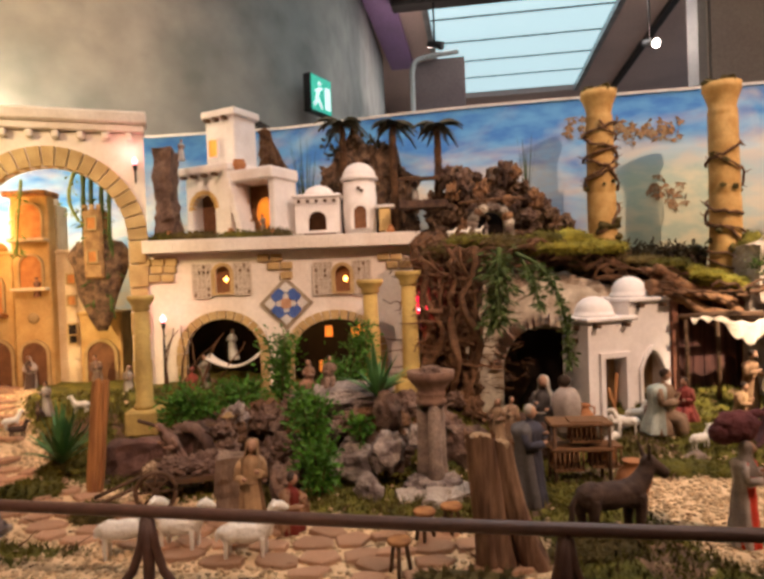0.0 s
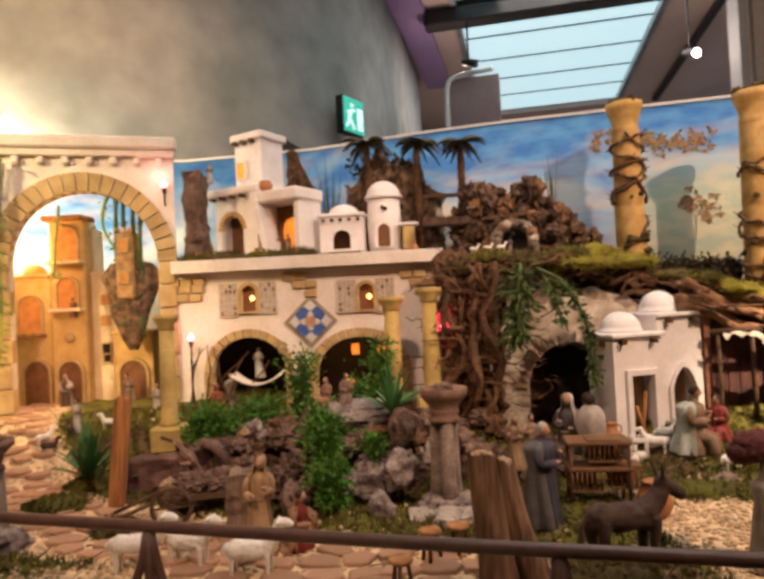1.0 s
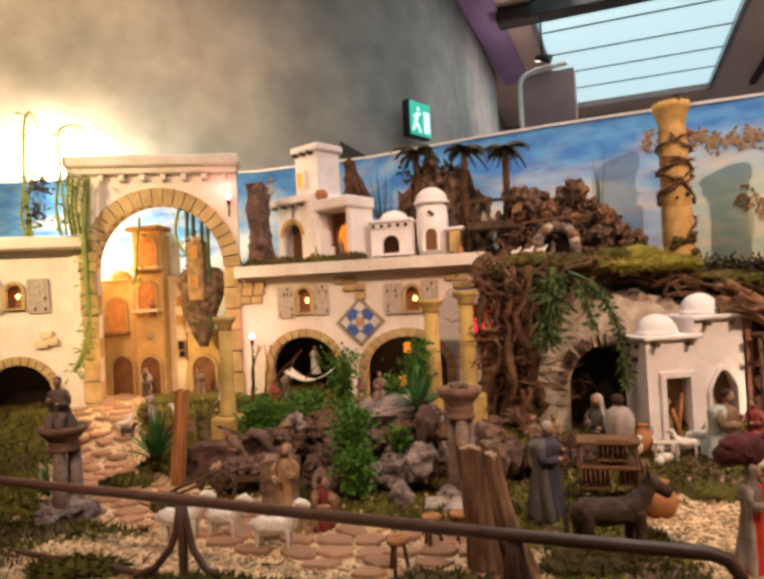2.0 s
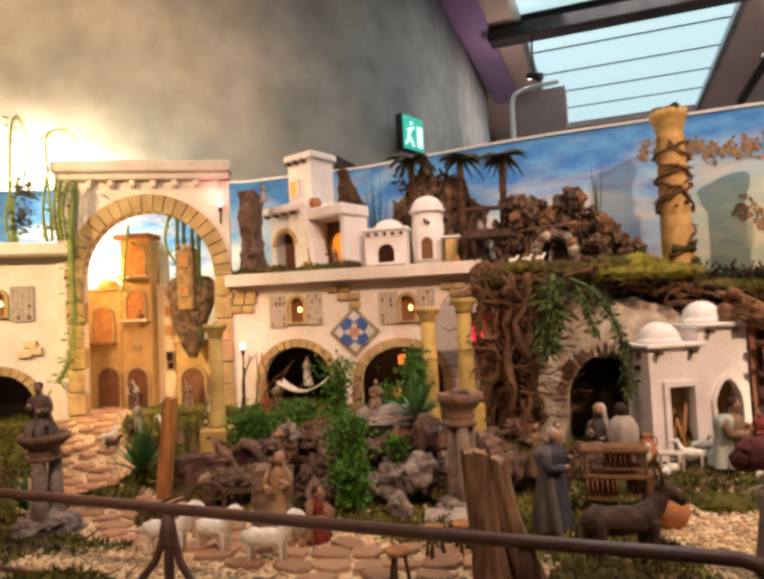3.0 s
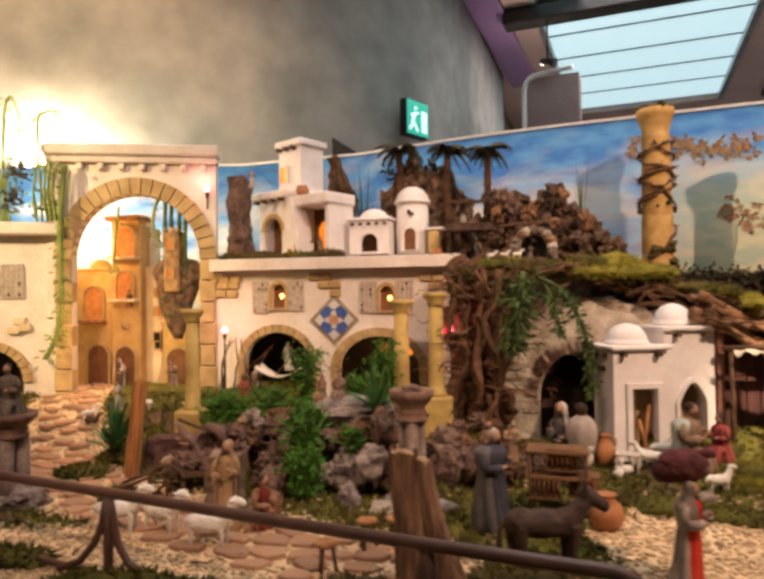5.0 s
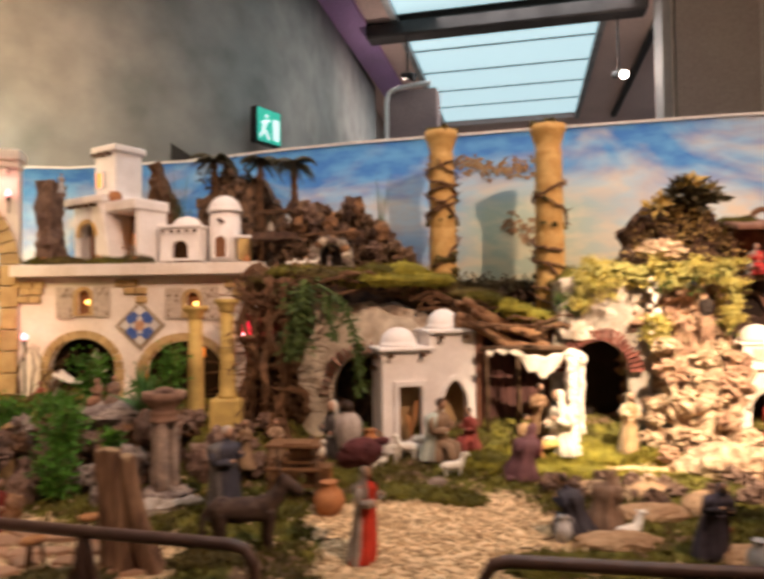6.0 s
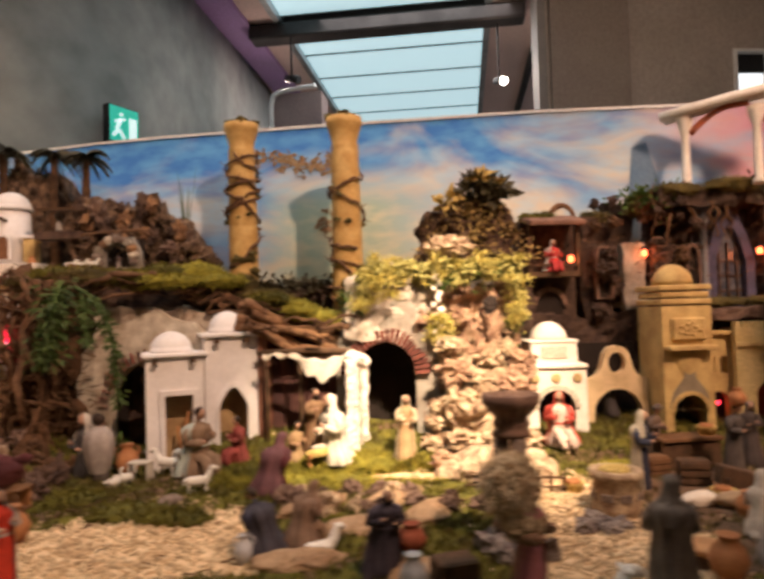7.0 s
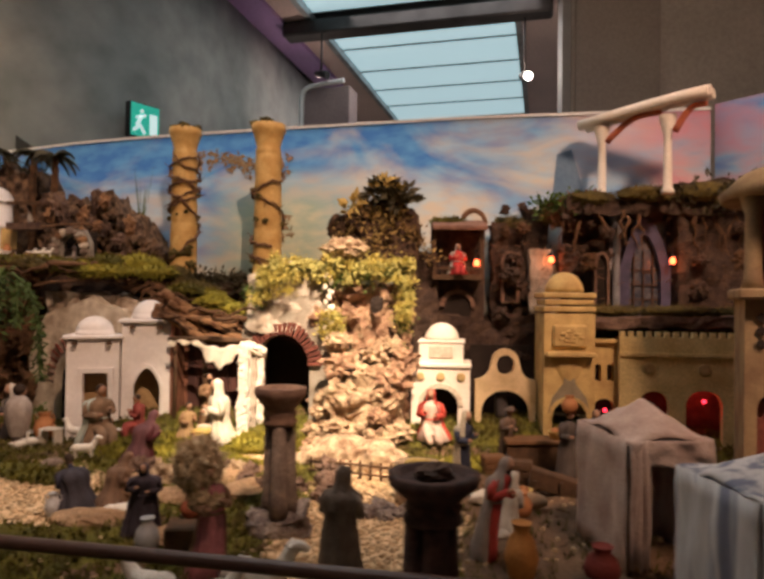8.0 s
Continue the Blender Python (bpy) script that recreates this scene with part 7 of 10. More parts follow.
for k in range(8):
    bm = B()
    x0, dz, l = 1.09 + 0.03 * (k % 3), 0.024 * (k % 4), rng.uniform(0.3, 0.42)
    tube(bm, [(x0 + l * q, 2.2 - 0.012 * (k % 4) + 0.02 * math.sin(q * 5 + k), 1.525 - dz - 0.165 * q * l / 0.4 + 0.01 * math.sin(q * 8 + k * 2)) for q in np.linspace(0, 1, 16)], rng.uniform(0.011, 0.02), rng.uniform(0.009, 0.015), 9, wob=0.7, seed=k)
    part("thick_branch", bm, cork, cn, "thick corky branch")


def mound(x, y, z, sx, sy, sz, mat, seed, label, n=500, h=0.014, name="moss_mound", tip=None):
    """A moss cushion with short blades standing out of it."""
    bm = B()
    blob(bm, (0, 0, 0), (sx, sy, sz), 3, 0.35, 2.2, seed, smooth=True)
    rng = random.Random(seed)
    base = [(v.co.copy(), v.normal.copy()) for v in bm.verts]
    for k in range(n):
        p, _ = rng.choice(base)
        d = (Vector((p.x / sx, p.y / sy, p.z / sz)).normalized() + Vector((rng.gauss(0, 0.4), rng.gauss(0, 0.4), rng.gauss(0, 0.4)))).normalized()
        p = p + Vector((rng.gauss(0, 0.15) * sx * 0.4, rng.gauss(0, 0.15) * sy * 0.4, 0)) * 0.5
        sd = d.orthogonal().normalized() * rng.uniform(0.002, 0.005)
        f = bm.faces.new([bm.verts.new(v) for v in (p - sd, p + sd, p + d * h * rng.uniform(0.6, 1.5))])
        f.material_index = 1 if tip else 0
    return whole(name, bm, [mat, tip or mat], label, "moss", (x, y, z), 0, "moss cushions")


for k, (x, y, z, sx, sy, sz, m) in enumerate(((0.5, 2.36, 1.655, 0.12, 0.08, 0.03, moss_yellow), (0.62, 2.3, 1.64, 0.1, 0.07, 0.03, moss_mat), (0.78, 2.4, 1.655, 0.08, 0.06, 0.04, moss_mat), (0.9, 2.45, 1.655, 0.11, 0.07, 0.045, moss_yellow), (1.0, 2.36, 1.62, 0.1, 0.07, 0.03, moss_yellow), (0.85, 2.28, 1.62, 0.12, 0.05, 0.022, moss_yellow), (1.16, 2.38, 1.56, 0.1, 0.05, 0.025, moss_brown), (1.26, 2.28, 1.52, 0.08, 0.06, 0.025, moss_yellow), (1.38, 2.22, 1.475, 0.12, 0.06, 0.025, moss_yellow), (1.48, 2.2, 1.46, 0.07, 0.05, 0.025, moss_yellow), (0.36, 2.4, 1.65, 0.07, 0.06, 0.03, moss_mat), (0.44, 2.22, 1.65, 0.08, 0.05, 0.025, moss_mat), (0.56, 2.2, 1.64, 0.08, 0.05, 0.03, moss_brown), (0.7, 2.36, 1.63, 0.07, 0.05, 0.035, moss_yellow), (0.34, 2.24, 1.62, 0.06, 0.05, 0.03, moss_brown), (1.2, 2.22, 1.545, 0.07, 0.04, 0.02, moss_mat), (1.32, 2.18, 1.5, 0.06, 0.04, 0.02, moss_yellow), (0.95, 2.42, 1.56, 0.06, 0.04, 0.04, moss_brown), (1.07, 2.44, 1.6, 0.06, 0.05, 0.05, moss_brown), (1.55, 2.3, 1.58, 0.06, 0.06, 0.08, moss_mat), (3.02, 2.3, 1.945, 0.12, 0.06, 0.035, moss_brown), (3.25, 2.28, 1.95, 0.13, 0.06, 0.04, moss_brown), (2.8, 2.32, 1.93, 0.1, 0.06, 0.03, moss_brown), (2.5, 2.4, 1.835, 0.07, 0.05, 0.03, moss_brown), (2.68, 2.38, 1.88, 0.07, 0.05, 0.05, moss_brown), (2.24, 2.35, 1.838, 0.07, 0.04, 0.016, moss_mat), (2.85, 2.2, 1.485, 0.12, 0.07, 0.02, moss_brown), (3.1, 2.2, 1.485, 0.16, 0.07, 0.022, moss_brown), (3.35, 2.2, 1.485, 0.14, 0.07, 0.022, moss_brown), (-0.62, 2.55, 1.73, 0.1, 0.05, 0.02, moss_brown), (-0.42, 2.55, 1.728, 0.1, 0.05, 0.018, moss_mat), (-0.3, 2.56, 1.73, 0.08, 0.04, 0.022, moss_brown), (-0.74, 2.56, 1.728, 0.06, 0.05, 0.02, moss_mat))):
    mound(x, y, z, sx, sy, sz, m, 200 + k, "cushion of moss on the rock shelf")
for k, (x, y, sx, sy, m) in enumerate(((-0.86, 1.66, 0.09, 0.09, moss_mat), (-0.82, 1.85, 0.1, 0.08, moss_mat), (-0.62, 1.5, 0.06, 0.06, moss_brown), (0.9, 1.62, 0.13, 0.08, moss_mat), (1.02, 1.55, 0.09, 0.05, moss_mat), (0.72, 1.72, 0.08, 0.06, moss_mat), (0.48, 1.12, 0.09, 0.05, moss_brown), (-0.25, 0.98, 0.2, 0.05, moss_mat), (-0.6, 1.05, 0.12, 0.05, moss_mat), (1.3, 1.82, 0.12, 0.07, moss_yellow), (1.53, 1.93, 0.075, 0.06, moss_yellow), (1.42, 1.84, 0.13, 0.05, moss_yellow), (1.4, 1.98, 0.09, 0.06, moss_yellow), (1.16, 1.9, 0.07, 0.05, moss_mat), (1.2, 1.1, 0.12, 0.06, moss_mat), (2.3, 1.78, 0.1, 0.07, moss_yellow), (0.55, 1.4, 0.08, 0.06, moss_mat), (0.2, 1.0, 0.12, 0.08, moss_brown))):
    mound(x, y, ground_z(x, y), sx, sy, 0.028, m, 300 + k, "cushion of moss on the display ground", 900)

# ---------------------------------------------------------------- creeper on the bright rock
rng = random.Random(61)
cr = thing("creeper", "pale yellow green creeper spilling over the grotto rock", "creeper")


def cover(parent, n_c, box_lo, box_hi, mat, n, size, seed, spread, label=""):
    r = random.Random(seed)
    c = [tuple(r.uniform(a, b) for a, b in zip(box_lo, box_hi)) for _ in range(n_c)]
    leaves("foliage", mat, c, n, size, seed, spread, parent, label, 1.4)


mat_leaf = M("dense pale creeper", (0.52, 0.46, 0.15), 0.8, (0.24, 0.22, 0.06), 60, 190, 1.0, 0.01, grain_by=0.4)
for k in range(22):
    bm = B()
    x = 1.545 + 0.0252 * k
    blob(bm, (x, 2.125 + 0.03 * math.sin(k * 2.1), 1.628 + 0.014 * math.sin(k * 1.3) - 0.02 * sstep(1.62, 1.54, x)), (0.036, 0.055, 0.034), 3, 1.0, 3.4, k)
    part("creeper_mat", bm, mat_leaf, cr)
for k, (x, z) in enumerate(((1.545, 1.6), (1.535, 1.56), (1.55, 1.53), (1.585, 1.59), (1.62, 1.6), (1.66, 1.605), (1.86, 1.59), (1.9, 1.6), (2.04, 1.6), (2.075, 1.58), (2.085, 1.53), (2.08, 1.48), (1.78, 1.42), (1.8, 1.37), (1.83, 1.4), (1.81, 1.45), (1.84, 1.35))):
    bm = B()
    blob(bm, (x, 2.078 + 0.006 * (k % 3), z), (0.025, 0.018, 0.028), 3, 1.0, 3.4, k + 40)
    part("creeper_mat", bm, mat_leaf, cr)
cover(cr, 60, (1.55, 2.04, 1.585), (2.1, 2.2, 1.675), leaf_pale, 7600, 0.0075, 1, 0.016)
cover(cr, 18, (1.51, 2.05, 1.5), (1.64, 2.1, 1.63), leaf_pale, 1500, 0.0075, 15, 0.018)
cover(cr, 14, (2.05, 2.05, 1.42), (2.1, 2.11, 1.62), leaf_pale, 1300, 0.0075, 12, 0.016)
cover(cr, 10, (1.77, 2.05, 1.36), (1.84, 2.08, 1.47), leaf_pale, 900, 0.0085, 3, 0.018)
cover(cr, 7, (1.47, 2.12, 1.46), (1.54, 2.16, 1.56), leaf_vine, 420, 0.01, 14, 0.022, "darker green creeper")
cover(cr, 8, (1.72, 2.06, 1.56), (2.0, 2.1, 1.62), leaf_vine, 300, 0.008, 16, 0.02, "darker green creeper")
cover(cr, 6, (2.05, 2.08, 1.2), (2.09, 2.12, 1.45), leaf_vine, 260, 0.009, 5, 0.018, "darker green creeper")
bm = B()
for k in range(13):
    blob(bm, (1.79 + 0.012 * math.sin(k * 2.3), 2.07 + 0.006 * (k % 2), 1.6 - 0.019 * k), (0.011 + 0.005 * (k % 3 == 0), 0.01, 0.014), 2, 0.8, 2.6, k)
part("pale_streak", bm, lime, rk, "white limy streak down the rock")
# a hollow's shade, put on the rock as a near-black lump
bm = B()
blob(bm, (1.97, 2.06, 1.5), (0.026, 0.014, 0.034), 3, 0.5, 2.4, 2)
part("hollow_shade", bm, dark_and_shade, rk, "near-black lump for the shade of a hollow")
bu = thing("bush", "dry brown and cream leaved bush behind the grotto rock", "bush")
bm = B()
crag(bm, (1.74, 2.25, 1.6), (2.12, 2.34, 1.88), 0.02, 0.055, 16, 44, top=lambda x, y: 1.93 - 0.75 * max(0.0, abs(x - 1.965) - 0.06))
part("core", bm, M("dark brown brush", (0.15, 0.085, 0.05), 0.95, (0.05, 0.03, 0.024), 50, 170, 1.0, 0.012, grain_by=0.4), bu)
dry_leaf = M("dry yellow brown leaf", (0.4, 0.28, 0.1), 0.7, (0.16, 0.09, 0.04), 12, 90, 0.2, 0.002, vary=0.5)
slope = [(1.965 + s * (0.05 + 0.15 * q), 2.24, 1.9 - 0.22 * q) for s in (-1, 1) for q in np.linspace(0, 1, 9)]
leaves("foliage", dry_leaf, slope, 500, 0.013, 6, 0.026, bu, "brown leaves", 1.5)
leaves("foliage", dry_leaf, [(1.965 + 0.035 * math.sin(k * 1.7), 2.23, 1.66 + 0.03 * k) for k in range(8)], 420, 0.012, 8, 0.05, bu, "brown leaves", 1.6)
leaves("foliage", leaf_palm, [(1.95 + 0.12 * k / 7, 2.22, 1.93 + 0.03 * math.sin(k * 0.9)) for k in range(8)], 300, 0.03, 7, 0.022, bu, "dark brown leaves", 1.7)
leaves("foliage", straw, [(1.84, 2.2, 1.87), (1.87, 2.2, 1.885), (2.03, 2.19, 1.95), (1.99, 2.19, 1.965)], 46, 0.03, 9, 0.018, bu, "cream leaves", 1.7)
bs = thing("bush", "dark reddish brown bush above the ruins", "bush", (2.72, 2.36, 1.84))
bm = B()
for k in range(6):
    blob(bm, (rng.uniform(-0.05, 0.06), 0.0, rng.uniform(0, 0.07)), (0.045, 0.04, 0.045), 2, 0.7, 2.4, k)
part("core", bm, bark, bs)
leaves("foliage", M("reddish brown leaf", (0.2, 0.085, 0.045), 0.7, (0.1, 0.05, 0.03), 12, 90, 0.2, 0.002, vary=0.5), [(rng.uniform(-0.06, 0.07), rng.uniform(-0.05, 0.02), rng.uniform(0, 0.09)) for _ in range(20)], 700, 0.015, 61, 0.025, bs, "", 1.5)
for k, (x, y, z, n, m) in enumerate(((0.06, 2.86, 2.12, 500, leaf_palm), (2.7, 2.35, 1.9, 260, leaf_vine), (3.2, 2.28, 1.93, 260, leaf_palm), (3.35, 2.22, 1.94, 260, leaf_palm))):
    b = thing("hanging_foliage", "dark dry foliage on the rock edge", "plant", (x, y, z), 0, "dry foliage")
    leaves("foliage", m, [(0.04 * i - 0.08, 0, 0.01 * (i % 2)) for i in range(5)], n, 0.02, k + 400, 0.045, b, "", 1.5)
for k, (x, y, z, sx) in enumerate(((1.2, 2.5, 1.57, 0.07), (1.3, 2.46, 1.575, 0.07), (1.4, 2.44, 1.57, 0.06), (1.12, 2.5, 1.58, 0.04))):
    b = thing("dark_shrub", "dark low shrub on the shelf between the tall columns", "shrub", (x, y, z), 0, "dark shelf shrubs")
    bm = B()
    blob(bm, (0, 0, -0.01), (sx, 0.04, 0.05), 3, 0.7, 2.6, k)
    part("core", bm, dimmed_rock, b)
    leaves("foliage", leaf_palm, [(sx * 1.6 * (i / 7 - 0.5), -0.02, 0.015 + 0.015 * math.sin(i * 2.1 + k)) for i in range(8)], 300, 0.014, 700 + k, 0.028, b, "", 1.6)
ring = B()
tube(ring, [(0.048 * math.cos(a), 0, 0.055 * math.sin(a)) for a in np.linspace(0, math.pi, 12)], 0.011, 0.011, 8, wob=0.4)
whole("twig_arch", ring, root_mat, "small arched root standing on the dark roof", "root", (2.345, 2.36, 1.832))


def twigs(name, label, n, where, seed, length=0.05, mats=None):
    """Loose twigs lying about, joined."""
    rng, bm = random.Random(seed), B()
    for k in range(n):
        x, y, z = where(rng)
        a, l, up = rng.uniform(0, 6.28), length * rng.uniform(0.4, 1.3), rng.uniform(-0.3, 0.5)
        d = Vector((math.cos(a), math.sin(a), up)) * l
        p = Vector((x, y, z))
        tube(bm, [p, p + d * 0.5 + Vector((rng.uniform(-0.3, 0.3), rng.uniform(-0.3, 0.3), rng.uniform(-0.2, 0.3))) * l * 0.4, p + d], rng.uniform(0.0015, 0.0032), 0.0008, 4, rng.choice((0, 1)))
    whole(name, bm, mats or [root_mat, bark], label, "twigs", kind="stuff")


def shelf_spot(r):
    x = r.uniform(0.28, 1.52)
    return x, r.uniform(2.34 if 0.7 < x < 1.13 else 2.12, 2.44), 1.645 - 0.16 * sstep(0.75, 1.35, x) + r.uniform(-0.05, 0.03)


def floor_spot(r):
    x, y = r.uniform(-0.95, 2.5), r.uniform(1.0, 2.1)
    return x, y, ground_z(x, y) + 0.006


twigs("shelf_twigs", "tangle of fine dry twigs on the rock shelf", 300, shelf_spot, 71, 0.07)
twigs("floor_twigs", "fine dry twigs lying on the ground", 260, floor_spot, 72, 0.04)
twigs("ruin_twigs", "fine dry twigs among the dark ruins", 200, lambda r: (r.uniform(2.42, 3.4), r.uniform(2.27, 2.33), r.uniform(1.4, 1.84)), 73, 0.04)
twigs("root_twigs", "fine dry rootlets hanging from the root tree", 260, lambda r: (r.uniform(0.26, 0.62), r.uniform(2.08, 2.2), r.uniform(1.1, 1.64)), 74, 0.06)

# ---------------------------------------------------------------- clay figurines
def folds(bm, prof, c, seg, m, sx, sy, amp, n, seed, a0=0.0, a1=2 * math.pi):
    """A draped body: rings with pleats; an open shell where a1 - a0 is less than a full turn."""
    full = a1 - a0 > 6.2
    rings = []
    for r, z in prof:
        ring = []
        for i in range(seg if full else seg + 1):
            a = a0 + (a1 - a0) * i / seg
            k = r * (1 + amp * math.sin(n * a + seed + z * 9) + amp * 0.7 * noise.noise(Vector((a * 2, z * 12, seed))))
            ring.append(bm.verts.new((c[0] + math.cos(a) * k * sx, c[1] + math.sin(a) * k * sy, c[2] + z)))
        rings.append(ring)
    for p, q in zip(rings, rings[1:]):
        for i in range(len(p) if full else len(p) - 1):
            j = (i + 1) % len(p)
            f = bm.faces.new((p[i], p[j], q[j], q[i]))
            f.material_index, f.smooth = m, True
    if full:
        bm.faces.new(rings[0][::-1]).material_index = m
        bm.faces.new(rings[-1]).material_index = m


def figurine(label, x, y, h, rz, robe, cloak=None, head="scarf", stance="stand", z=None, seed=0, arms=1.0, name="figurine", lean=0.0, wide=1.0, locks=None):
    """A painted clay figurine as one plain shape, facing -y before it is turned by rz."""
    bm = B()
    cloak = cloak or tuple(v * 0.7 for v in robe)
    w = wide * 1.14
    if stance == "stand":
        prof = [(0.12 * w, 0), (0.13 * w, 0.015), (0.118 * w, 0.12), (0.1 * w, 0.3), (0.09 * w, 0.45), (0.078 * w, 0.56), (0.088 * w, 0.67), (0.1 * w, 0.745), (0.085 * w, 0.785), (0.045, 0.815), (0.03, 0.835), (0.03, 0.87)]
    else:
        up = 0.0 if stance == "kneel" else 0.03
        prof = [(0.14 * w, 0), (0.15 * w, 0.02), (0.13 * w, 0.1), (0.1 * w, 0.2), (0.085 * w, 0.28 + up), (0.095 * w, 0.38 + up), (0.1 * w, 0.455 + up), (0.085 * w, 0.495 + up), (0.045, 0.525 + up), (0.03, 0.545 + up), (0.03, 0.58 + up)]
    prof = [(r * h, q * h) for r, q in prof]
    folds(bm, prof, (0, 0, 0), 30, 0, 1.05, 0.76, 0.1, 7 + seed % 4, seed)
    sh = prof[-4][1] - 0.012 * h
    hz = prof[-1][1] + 0.045 * h
    # knees and legs
    if stance == "sit":
        for s in (-1, 1):
            tube(bm, [(0.05 * h * s, 0.0, 0.15 * h), (0.065 * h * s, -0.12 * h, 0.19 * h), (0.07 * h * s, -0.2 * h, 0.17 * h), (0.065 * h * s, -0.23 * h, 0.06 * h), (0.06 * h * s, -0.24 * h, 0.0)], 0.07 * h, 0.05 * h, 10, 0, 0.25, seed)
        blob(bm, (0, -0.12 * h, 0.13 * h), (0.09 * h, 0.12 * h, 0.06 * h), 2, 0.2, 2, seed, 0, True, True)
    elif stance == "kneel":
        blob(bm, (0, 0.12 * h, 0.04 * h), (0.11 * h * w, 0.16 * h, 0.06 * h), 3, 0.25, 2, seed, 1, True, True)
    hy = -0.025 * h
    # head, hair or scarf
    blob(bm, (0, hy, hz), (0.048 * h, 0.056 * h, 0.066 * h), 3, 0.05, 2, seed, 2, True, True)
    blob(bm, (0, hy - 0.056 * h, hz - 0.006 * h), (0.009 * h, 0.014 * h, 0.016 * h), 1, 0, 2, seed, 2, True, True)
    if head == "scarf":
        folds(bm, [(0.1 * h * w, sh - 0.11 * h), (0.098 * h * w, sh - 0.01 * h), (0.072 * h, sh + 0.05 * h), (0.062 * h, hz - 0.03 * h), (0.064 * h, hz + 0.02 * h), (0.05 * h, hz + 0.055 * h), (0.008 * h, hz + 0.076 * h)], (0, hy + 0.016 * h, 0), 22, 1, 1, 1.05, 0.05, 6, seed, -0.75, 3.89)
    elif head == "hat":
        lathe(bm, [(0.1 * h, -0.004 * h), (0.104 * h, 0.006 * h), (0.058 * h, 0.016 * h), (0.05 * h, 0.055 * h), (0.02 * h, 0.066 * h)], (0, hy, hz + 0.03 * h), 18, 1, 0.06, seed=seed)
        blob(bm, (0, hy + 0.012 * h, hz + 0.004 * h), (0.054 * h, 0.054 * h, 0.05 * h), 2, 0.1, 2, seed, 3, True, True)
    else:
        blob(bm, (0, hy + 0.014 * h, hz + 0.018 * h), (0.056 * h, 0.056 * h, 0.058 * h), 3, 0.16, 4, seed, 3, True, True)
        if head == "beard":
            blob(bm, (0, hy - 0.045 * h, hz - 0.05 * h), (0.032 * h, 0.025 * h, 0.05 * h), 2, 0.16, 4, seed, 3, True, True)
    # cloak over the back, open before the chest
    cp = [(r * (1.14 if q > 0.05 * h else 1.05), max(q, 0.012 * h)) for r, q in prof[1:-2]]
    folds(bm, cp, (0, 0.01 * h, 0), 26, 1, 1.05, 0.86, 0.1, 7, seed + 2, -0.5, 3.64)
    # sleeves, forearms and hands
    for s in (-1, 1):
        a = arms if (s > 0) ^ (seed % 3 == 0) else arms * 0.45
        el = Vector((0.125 * h * s * w, -0.02 * h, sh - 0.165 * h))
        hd = Vector((0.05 * h * s, -0.165 * h, sh - 0.2 * h + 0.13 * h * a))
        m = 0 if seed % 2 else 1
        tube(bm, [(0.085 * h * s * w, 0, sh - 0.012 * h), (0.115 * h * s * w, 0.004 * h, sh - 0.07 * h), el], 0.04 * h, 0.036 * h, 10, m, 0.2, seed)
        tube(bm, [el + Vector((0, 0.012 * h, 0.01 * h)), el.lerp(hd, 0.45), el.lerp(hd, 0.8) - Vector((0, 0, 0.008 * h))], 0.034 * h, 0.044 * h, 10, m, 0.25, seed + s)
        tube(bm, [el.lerp(hd, 0.7), hd], 0.02 * h, 0.017 * h, 8, 2)
        blob(bm, hd, (0.018 * h, 0.024 * h, 0.02 * h), 1, 0.05, 2, 0, 2, True, True)
    # a girdle
    k = 5 if stance == "stand" else 4
    lathe(bm, [(prof[k][0] * 1.02, prof[k][1] - 0.012 * h), (prof[k][0] * 1.1, prof[k][1]), (prof[k][0] * 1.02, prof[k][1] + 0.012 * h)], (0, -0.004 * h, 0), 18, 1, sx=1.05, sy=0.78)
    # each one bends and turns a little in its own way
    rg = random.Random(seed * 7 + int(h * 1000))
    lean, side, turn = lean + rg.uniform(0.0, 0.09), rg.uniform(-0.07, 0.07), rg.uniform(-0.5, 0.5)
    for v in bm.verts:
        q = max(0.0, v.co.z / h)
        a = turn * q
        x2, y2 = v.co.x * math.cos(a) - v.co.y * math.sin(a), v.co.x * math.sin(a) + v.co.y * math.cos(a)
        v.co.x, v.co.y = x2 + side * h * math.sin(q * 3.0), y2 - lean * h * q ** 1.5
    return whole(name, bm, [paint(*robe), paint(*cloak), skin, locks or hair], label, "figurine", (x, y, ground_z(x, y) if z is None else z), rz, "clay figurines")


def legs4(bm, pts, h, r, m=0):
    for x, y in pts:
        tube(bm, [(x, y, h), (x * 1.02, y, h * 0.5), (x, y, 0)], r, r * 0.7, 7, m)


